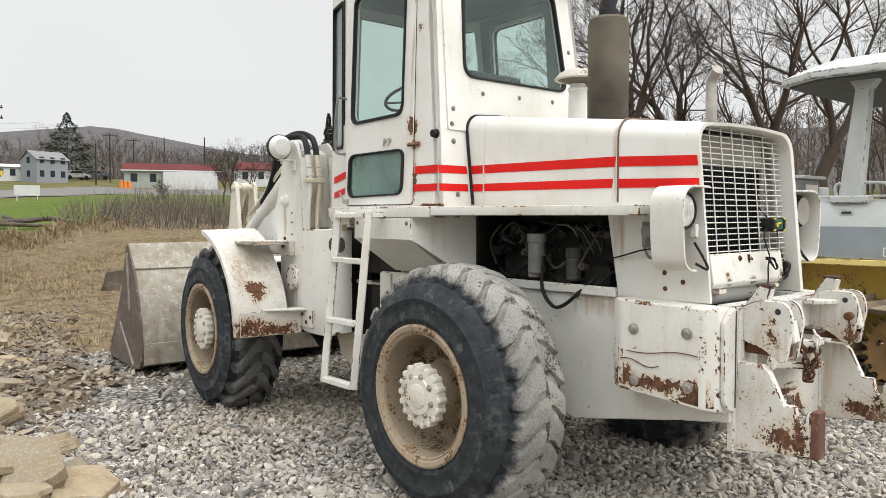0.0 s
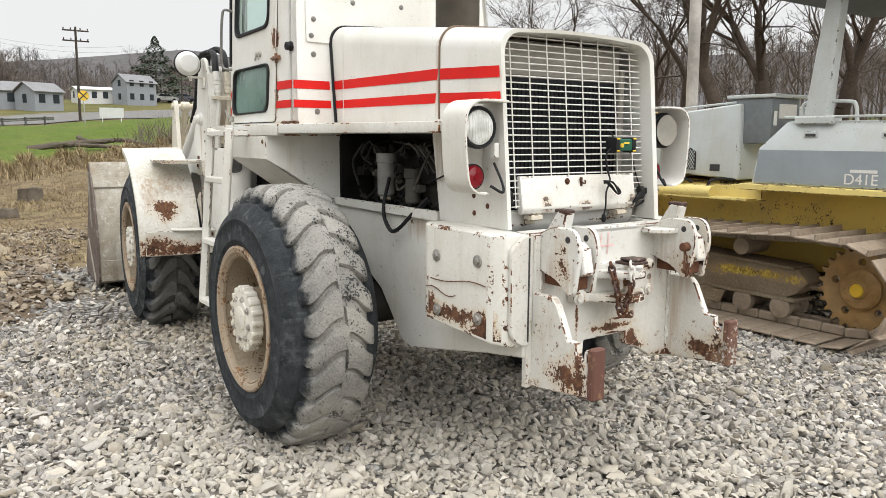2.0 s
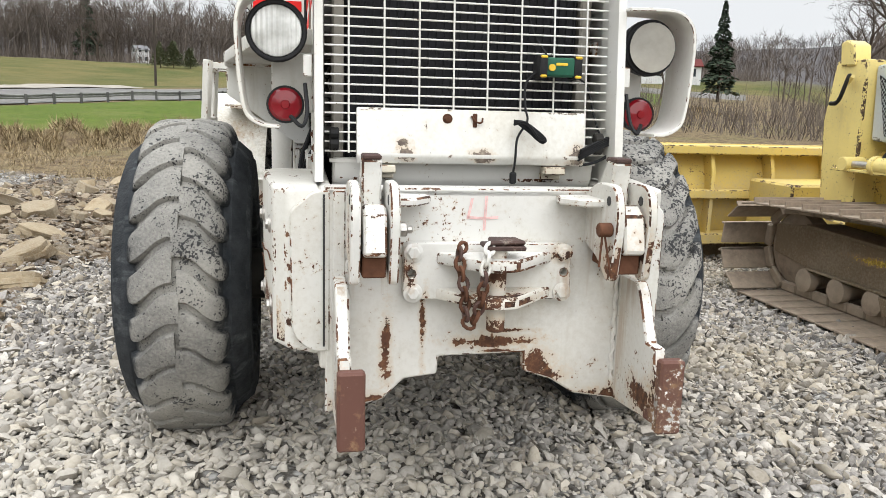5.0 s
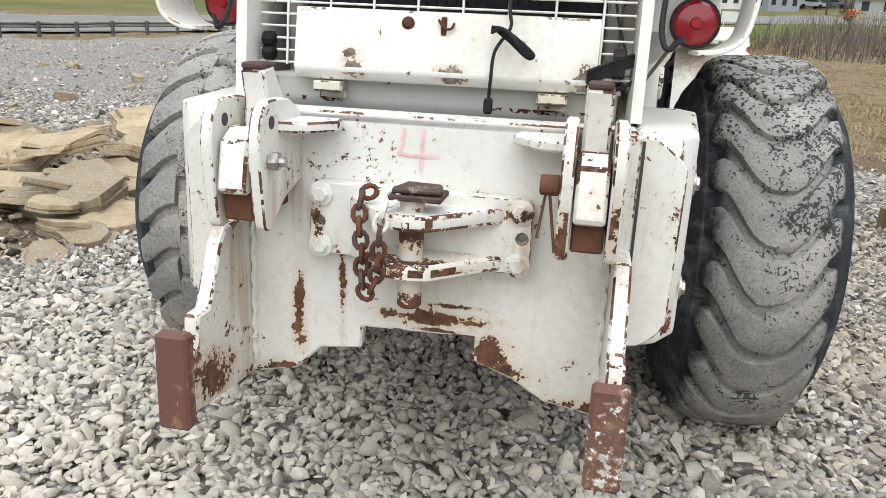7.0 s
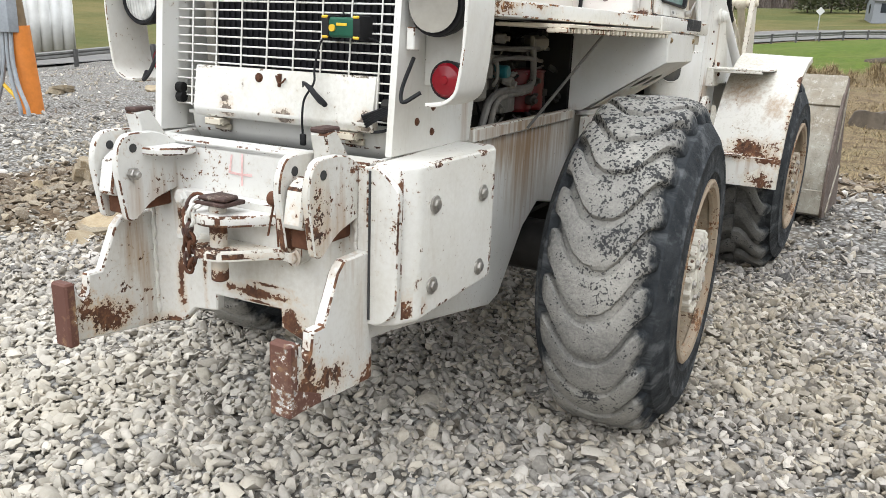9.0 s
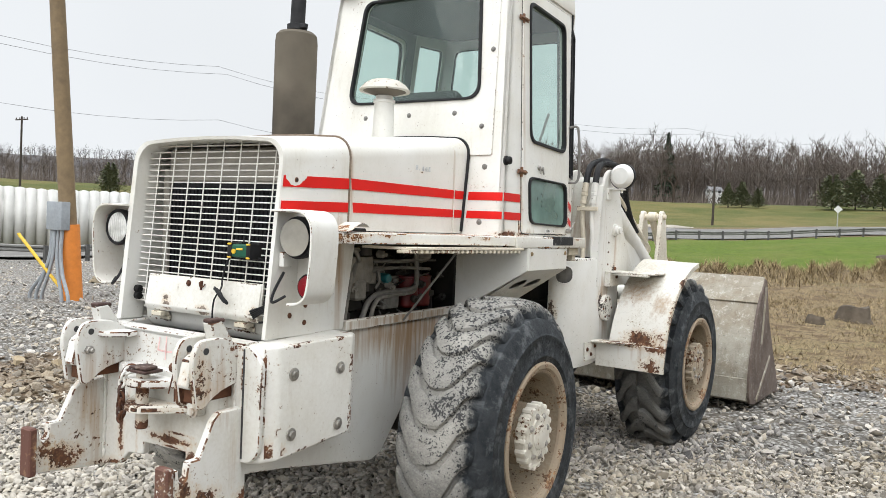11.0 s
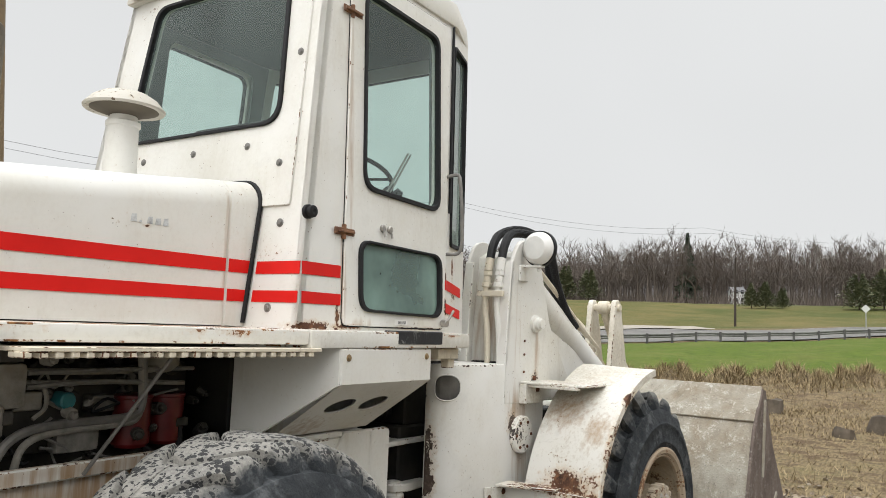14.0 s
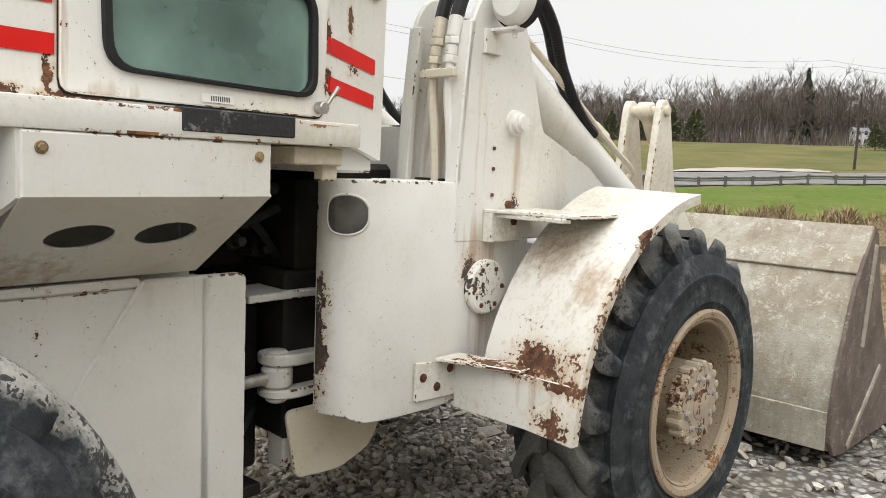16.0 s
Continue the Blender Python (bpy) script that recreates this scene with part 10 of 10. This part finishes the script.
shoe_b = B()
box(shoe_b, -0.46, 0.25, -0.082, 0.080, 0.0, 0.014, 0.003)
prism(shoe_b, [(-0.085, 0.0), (-0.065, 0.0), (-0.068, 0.048), (-0.080, 0.048)], "x", -0.458, 0.248, 0.002)
box(shoe_b, -0.10, -0.06, -0.08, 0.09, -0.075, 0.0, 0.012)
box(shoe_b, 0.06, 0.10, -0.08, 0.09, -0.075, 0.0, 0.012)
shoe_me = finish(shoe_b, "track_shoe", M_track)
for xc in (6.77, 8.50):
    tr = dpart("track", box(B(), xc - 0.03, xc + 0.03, 2.3, 4.3, 0.30, 0.33, 0.004), M_trackdark, "brown dusty crawler track")
    for p, d in resample(track_path(), 0.172):
        o = new("track_shoe", shoe_me)
        o.parent = tr
        nrm = Vector((-d.y, d.x))
        ang = math.atan2(d.y, d.x)
        o.matrix_basis = Matrix.Translation((xc if xc < 7.6 else xc + 0.21, p.x + nrm.x * 0.045, p.y + nrm.y * 0.045)) @ Matrix.Rotation(ang, 4, "X")
    tr.matrix_basis = Matrix.Translation((0, 0, 0.045))
    so = -1 if xc < 7.6 else 1
    b = B()
    k = 25
    prof = []
    for i in range(k):
        for f, r in ((0.0, 0.285), (0.22, 0.285), (0.40, 0.325), (0.60, 0.325), (0.78, 0.285)):
            a = 2 * math.pi * (i + f) / k
            prof.append((SPY + r * math.cos(a), SPZ + r * math.sin(a)))
    holes = [[(SPY + 0.20 * math.cos(a) + 0.03 * math.cos(t), SPZ + 0.20 * math.sin(a) + 0.03 * math.sin(t)) for t in [2 * math.pi * j / 8 for j in range(8)]] for a in [2 * math.pi * (j + 0.2) / 5 for j in range(5)]]
    holed(b, prof, holes, lambda y, z, d_: (xc + so * (0.05 - d_), y, z), 0.05, 0.0)
    dpart("sprocket", b, M_orange, "rusty orange drive sprocket with slots", tr)
    b = B()
    revolve(b, [(0.15, 0.0), (0.15, 0.03), (0.13, 0.045), (0.07, 0.05), (0.055, 0.075), (0.0, 0.078)], (xc + so * 0.05, SPY, SPZ), (xc + so * 2, SPY, SPZ), 28)
    for i in range(14):
        a = 2 * math.pi * i / 14
        bolt(b, (xc + so * 0.085, SPY + 0.105 * math.cos(a), SPZ + 0.105 * math.sin(a)), (so, 0, 0), 0.015, 0.016, False)
    dpart("final_drive", b, M_orange, "", tr)
    b = B()
    rod(b, (xc + so * 0.115, SPY, SPZ), (xc + so * 0.135, SPY, SPZ), 0.05, seg=16, w=0.006)
    dpart("drive_cap", b, M_yell, "yellow hub cap", tr)
    # roller frame
    b = B()
    prism(b, [(2.50, 0.27), (2.42, 0.36), (2.50, 0.455), (4.30, 0.53), (4.66, 0.50), (4.66, 0.29), (4.30, 0.235), (2.60, 0.215)], "x", xc - 0.12, xc + 0.12, 0.012, seg=2)
    prism(b, [(2.52, 0.445), (4.30, 0.522), (4.30, 0.545), (2.52, 0.470)], "x", xc - 0.145, xc + 0.145, 0.006)
    dpart("roller_frame", b, paint("muddy_yellow_frame", (0.19, 0.14, 0.09), 0.5, 0.5, 0.0, 0.85, patches=[(xc + so * 0.12, 2.95, 0.38, 0.05, 0.36, 0.030), (xc + so * 0.12, 3.55, 0.40, 0.05, 0.20, 0.018)], rust=(0.44, 0.30, 0.055)), "mud-caked yellow roller frame", tr)
    b = B()
    prism(b, [(2.50, 0.195), (4.25, 0.225), (4.25, 0.24), (2.50, 0.225)], "x", xc - 0.150, xc + 0.150, 0.004)
    prism(b, [(3.15, 0.09), (3.50, 0.09), (3.55, 0.20), (3.10, 0.20)], "x", xc - 0.155, xc - 0.135, 0.004)
    dpart("roller_guard", b, M_trackdark, "", tr)
    b = B()
    bolt(b, (xc + so * 0.122, 3.41, 0.372), (so, 0, 0), 0.035, 0.03)
    rod(b, (xc + so * 0.122, 3.41, 0.372), (xc + so * 0.135, 3.41, 0.372), 0.075, seg=20, w=0.005)
    dpart("frame_cap", b, M_orange, "", tr)
    for i in range(6):
        y = 2.62 + i * 0.33
        b = B()
        revolve(b, [(0.05, -0.15), (0.085, -0.14), (0.085, -0.08), (0.062, -0.07), (0.062, 0.07), (0.085, 0.08), (0.085, 0.14), (0.05, 0.15)], (xc, y, 0.142), (xc + 1, y, 0.142), 18)
        dpart("track_roller", b, M_track, parent=tr)
    b = B()
    revolve(b, [(0.045, -0.16), (0.07, -0.15), (0.07, 0.15), (0.06, 0.155), (0.03, 0.17)], (xc, 2.98, 0.585), (xc + 1, 2.98, 0.585), 18)
    dpart("carrier_roller", b, M_track, parent=tr)
    b = B()
    revolve(b, [(0.05, -0.10), (0.20, -0.09), (0.26, -0.06), (0.26, 0.06), (0.20, 0.09), (0.05, 0.10)], (xc, IDY, IDZ), (xc + 1, IDY, IDZ), 28)
    dpart("idler", b, M_track, parent=tr)

# main body between the tracks
b = B()
box(b, 7.05, 8.22, 1.75, 4.45, 0.42, 1.12, 0.02)
dpart("main_frame", b, M_yellow_grimy, "dirty yellow main frame")
# hood, grey
b = B()
prism(b, [(3.26, 1.14), (4.17, 1.19), (4.20, 1.70), (3.28, 1.79)], "x", 6.95, 8.30, 0.03, seg=3)
hd = dpart("engine_hood", b, M_dgrey, "blue-grey dozer hood")
b = B()
scr = [(3.70, 1.215), (4.04, 1.225), (4.145, 1.63), (3.70, 1.375)]
prism(b, scr, "x", 6.940, 6.950, 0)
dpart("side_screen", b, M_core, "dark mesh side screen", hd)


def inside(y, z):
    return all((q[0] - p_[0]) * (z - p_[1]) - (q[1] - p_[1]) * (y - p_[0]) > 0 for p_, q in zip(scr, scr[1:] + scr[:1]))


for k in range(-14, 26):
    for slope in (1.3, -1.3):
        # each wire is cut off at the screen's edge
        run = [(3.70 + 0.005 * i, 1.21 + 0.036 * k + slope * (0.005 * i - 0.22)) for i in range(90)]
        run = [q for q in run if inside(*q)]
        if len(run) > 3:
            b = B()
            rod(b, (6.938, *run[0]), (6.938, *run[-1]), 0.0022, seg=4)
            dpart("screen_wire", b, M_dgrey_light, parent=hd)
b = B()
box(b, 6.944, 6.952, 3.45, 3.55, 1.21, 1.27, 0.002)
dpart("hood_latch", b, M_ink, parent=hd)
# radiator guard, yellow, with lamp bracket
b = B()
prism(b, [(4.18, 0.70), (4.52, 0.70), (4.58, 1.30), (4.50, 1.74), (4.20, 1.74)], "x", 6.88, 8.36, 0.02, seg=2)
rg = dpart("radiator_guard", b, M_yellow_pale, "faded yellow radiator guard")
b = B()
prism(b, [(4.30, 1.70), (4.44, 1.70), (4.46, 1.86), (4.40, 1.88), (4.32, 1.84)], "x", 6.86, 7.0, 0.01)
rod(b, (6.86, 4.34, 1.58), (6.78, 4.20, 1.62), 0.012, seg=8)
dpart("lamp_bracket", b, M_yellow_pale, "", rg)
b = B()
tube(b, [(6.86, 4.32, 1.62), (6.81, 4.28, 1.62), (6.80, 4.34, 1.46), (6.80, 4.42, 1.44), (6.86, 4.44, 1.44)], 0.014, 8)
dpart("grab_handle", b, M_black, "", rg)
b = B()
box(b, 6.76, 6.96, 3.05, 4.3, 0.98, 1.0, 0.004)
prism(b, [(3.0, 0.98), (4.35, 0.98), (4.35, 1.06), (3.0, 1.12)], "x", 6.90, 6.98, 0.006)
dpart("deck_rail", b, M_yellow_pale, "faded yellow deck rail")
# lift cylinder beside the hood
b = B()
rod(b, (6.80, 3.40, 1.035), (6.80, 3.90, 1.035), 0.055, seg=18, w=0.008)
rod(b, (6.80, 3.885, 1.035), (6.80, 3.93, 1.035), 0.066, seg=18, w=0.006)
rod(b, (6.74, 4.16, 1.03), (6.90, 4.16, 1.03), 0.05, seg=14, w=0.006)
cyl = dpart("blade_cylinder", b, M_yellow_pale, "faded yellow blade cylinder")
b = B()
rod(b, (6.80, 3.93, 1.035), (6.80, 4.16, 1.03), 0.024, seg=14)
dpart("cylinder_rod", b, M_chrome, "bright steel rod", cyl)
b = B()
tube(b, [(6.80, 3.46, 1.085), (6.82, 3.44, 1.13), (6.90, 3.40, 1.15), (6.97, 3.30, 1.14)], 0.012, 8)
dpart("cylinder_hose", b, M_hose, "", cyl)
b = B()
tube(b, [(6.80, 3.86, 1.085), (6.82, 3.84, 1.125), (6.90, 3.80, 1.14), (6.97, 3.74, 1.10)], 0.012, 8)
dpart("cylinder_hose", b, M_hose, "", cyl)
# fenders with the grey console body
for s, x0, x1 in ((-1, 6.70, 7.12), (1, 8.14, 8.56)):
    xo = x0 if s < 0 else x1
    xi = x1 if s < 0 else x0
    b = B()
    bb = B()
    prof = [(xo, 1.135), (xo, 1.42), (xo - s * 0.07, 1.625), (xi, 1.635), (xi, 1.135)]
    ya = [2.98, 2.93, 2.74, 2.74, 2.98]
    f0, f1 = [bb.verts.new((x, y, z)) for (x, z), y in zip(prof, ya)], [bb.verts.new((x, 1.15, z)) for x, z in prof]
    bb.faces.new(f0)
    bb.faces.new(f1)
    for i in range(5):
        bb.faces.new((f0[i], f0[(i + 1) % 5], f1[(i + 1) % 5], f1[i]))
    bmesh.ops.recalc_face_normals(bb, faces=bb.faces)
    merge(b, bev(bb, 0.02, 2, 20))
    con = dpart("console", b, M_dgrey_light, "pale grey side console with pockets")
    b = B()
    prism(b, [(1.16, 1.15), (2.955, 1.15), (2.915, 1.405), (1.16, 1.405)], "x", xo, xo + s * 0.004, 0)
    dpart("console_band", b, M_dgrey_dark, "darker blue-grey band", con)
    b = B()
    bb2 = [(xo - s * 0.0, 1.085), (xo + s * 0.04, 1.085), (xo + s * 0.04, 1.135), (xi, 1.135), (xi, 1.085)]
    prism(b, bb2, "y", 1.15, 3.06, 0.006)
    dpart("fender", b, M_yellow_pale, "faded yellow track fender")
    b = B()
    prism(b, [(1.3, 0.76), (2.9, 0.80), (3.0, 1.085), (1.3, 1.085)], "x", xi - s * 0.02, xi, 0.005)
    dpart("fender_skirt", b, M_yellow_grimy)
    for y in (2.52, 1.95):
        b = B()
        box(b, xo - s * 0.058 - 0.03, xo - s * 0.02, y - 0.055, y + 0.055, 1.50, 1.548, 0.004)
        dpart("pocket", b, M_dgrey_light, "", con)
        b = B()
        box(b, xo - s * 0.030, xo - s * 0.018, y - 0.04, y + 0.04, 1.508, 1.530, 0.002)
        dpart("pocket_slot", b, M_ink, "", con)
    b = B()
    tube(b, [(xo - s * 0.10, 2.62, 1.62), (xo - s * 0.10, 2.64, 1.74), (xo - s * 0.10, 2.56, 1.77), (xo - s * 0.10, 2.30, 1.765), (xo - s * 0.10, 2.24, 1.74), (xo - s * 0.10, 2.22, 1.62)], 0.014, 8)
    tube(b, [(xo - s * 0.05, 2.75, 1.655), (xo - s * 0.05, 2.2, 1.655), (xo - s * 0.05, 1.3, 1.65)], 0.010, 8)
    dpart("grab_rail", b, M_dgrey_light, "", con)
    if s < 0:
        dec = new("decal", lettering("D41E", 0.110, M_label))
        dec.parent = con
        dec.matrix_basis = pose(xo - 0.0065, 2.235, 1.165, 90, 0, -90)
        tagged(dec, "white model lettering")
        b = B()
        box(b, xo - 0.0065, xo + 0.002, 2.0, 2.19, 1.25, 1.272, 0)
        dpart("decal_bar", b, M_label, "", con)
    # canopy posts
    b = B()
    bb = B()
    px = xo - s * 0.09
    base, top = [(px - 0.05, 2.42), (px + 0.05, 2.42), (px + 0.05, 2.60), (px - 0.05, 2.60)], [(px - 0.05, 2.36), (px + 0.05, 2.36), (px + 0.05, 2.47), (px - 0.05, 2.47)]
    v0, v1 = [bb.verts.new((x, y, 1.62)) for x, y in base], [bb.verts.new((x, y, 2.62)) for x, y in top]
    bb.faces.new(v0)
    bb.faces.new(v1)
    for i in range(4):
        bb.faces.new((v0[i], v0[(i + 1) % 4], v1[(i + 1) % 4], v1[i]))
    bmesh.ops.recalc_face_normals(bb, faces=bb.faces)
    merge(b, bev(bb, 0.008, 1))
    box(b, px - 0.07, px + 0.07, 2.36, 2.66, 1.60, 1.66, 0.01)
    prism(b, [(2.30, 2.62), (2.53, 2.62), (2.48, 2.53), (2.36, 2.53)], "x", px - 0.055, px + 0.055, 0.006)
    dpart("canopy_post", b, M_dgrey_light, "pale grey canopy post with scuffed paint")
# canopy roof
b = B()
bb = B()
pl = [(6.50, 1.25), (8.78, 1.25), (8.78, 2.75), (8.55, 3.10), (6.75, 3.10), (6.50, 2.75)]
lo, md, hi = [bb.verts.new((x, y, 2.625)) for x, y in pl], [bb.verts.new((x, y, 2.685)) for x, y in pl], [bb.verts.new((7.64 + (x - 7.64) * 0.80, 2.1 + (y - 2.1) * 0.80, 2.80)) for x, y in pl]
bb.faces.new(lo)
bb.faces.new(hi)
for u, v in ((lo, md), (md, hi)):
    for i in range(6):
        bb.faces.new((u[i], u[(i + 1) % 6], v[(i + 1) % 6], v[i]))
bmesh.ops.recalc_face_normals(bb, faces=bb.faces)
merge(b, bev(bb, 0.012, 2, 12))
dpart("canopy_roof", b, paint("scuffed_canopy_paint", (0.52, 0.545, 0.545), 1.6, 0.4, 0.014, 0.55, rust=(0.25, 0.26, 0.265)), "pale grey canopy roof with worn paint")
b = B()
prism(b, [(6.56, 1.3), (8.72, 1.3), (8.72, 2.72), (8.52, 3.04), (6.78, 3.04), (6.56, 2.72)], "z", 2.605, 2.627, 0.004)
dpart("canopy_liner", b, plain("dark_canopy_liner", (0.09, 0.095, 0.095), 0.8), "dark canopy underside")
# instrument box, seat, exhaust
b = B()
box(b, 7.0, 7.42, 3.02, 3.42, 1.45, 1.83, 0.02, seg=2)
ib = dpart("instrument_box", b, plain("dark_grey_panel", (0.16, 0.175, 0.18), 0.5, 0, 0.2), "dark grey instrument box")
b = B()
box(b, 6.98, 7.46, 2.98, 3.44, 1.83, 1.86, 0.006)
dpart("box_lid", b, M_dgrey_light, "", ib)
b = B()
box(b, 7.02, 7.05, 3.0, 3.015, 1.6, 1.72, 0.002)
box(b, 7.10, 7.36, 3.012, 3.022, 1.66, 1.78, 0.003)
dpart("gauge_window", b, M_label, "", ib)
b = B()
prism(b, [(1.55, 1.5), (2.1, 1.5), (2.08, 1.68), (1.70, 1.72), (1.62, 2.05), (1.52, 2.05)], "x", 7.35, 7.9, 0.03, seg=2)
dpart("operator_seat", b, M_cloth, "dark operator seat")
b = B()
tube(b, [(7.38, 4.10, 1.70), (7.40, 4.12, 2.2), (7.42, 4.14, 2.75), (7.425, 4.14, 2.88), (7.41, 4.10, 2.95), (7.37, 4.04, 3.0)], 0.056, 16)
rod(b, (7.38, 4.10, 1.70), (7.38, 4.10, 1.76), 0.080, seg=18, w=0.006)
dpart("exhaust_pipe", b, plain("pale_rusty_exhaust", (0.36, 0.33, 0.30), 0.55, 0.3, 0.3), "pale steel exhaust stack")
b = B()
tube(b, [(7.0, 3.35, 1.80), (7.0, 3.9, 1.765), (7.0, 4.15, 1.735)], 0.010, 6)
dpart("hood_rail", b, M_dgrey_light)
# blade and push frame
b = B()
arc = [(5.50 - 0.13 * math.sin(math.pi * k / 10), 0.22 + 0.92 * k / 10) for k in range(11)]
strip(b, arc, "x", 6.02, 9.2, 0.03, 0.004)
blade = dpart("dozer_blade", b, M_yellow, "yellow dozer blade with mud stains")
for x0 in (6.02, 6.62, 7.22, 7.82, 8.42, 9.14):
    b = B()
    prism(b, [(5.25, 0.26), (5.42, 0.24), (5.37, 0.65), (5.46, 1.14), (5.30, 1.10), (5.24, 0.9)], "x", x0, x0 + 0.04, 0.004)
    dpart("blade_rib", b, M_yellow, "", blade)
for z0, z1 in ((0.24, 0.34), (0.66, 0.74), (1.06, 1.14)):
    b = B()
    box(b, 6.03, 9.18, 5.22, 5.44, z0, z1, 0.01)
    dpart("blade_beam", b, M_yellow, "", blade)
b = B()
box(b, 6.0, 9.22, 5.46, 5.54, 0.08, 0.24, 0.005)
dpart("cutting_edge", b, M_trackdark, "", blade)
for x0 in (7.10, 8.05):
    b = B()
    prism(b, [(3.6, 0.42), (5.3, 0.30), (5.3, 0.50), (4.8, 0.62), (3.6, 0.60)], "x", x0, x0 + 0.14, 0.01)
    dpart("push_arm", b, M_yellow, "", blade)
b = B()
box(b, 7.0, 8.3, 4.62, 5.24, 0.35, 0.85, 0.02)
dpart("blade_mount", b, M_yellow, "", blade)
blade.matrix_basis = Matrix.Translation((0.16, 0.60, -0.07))
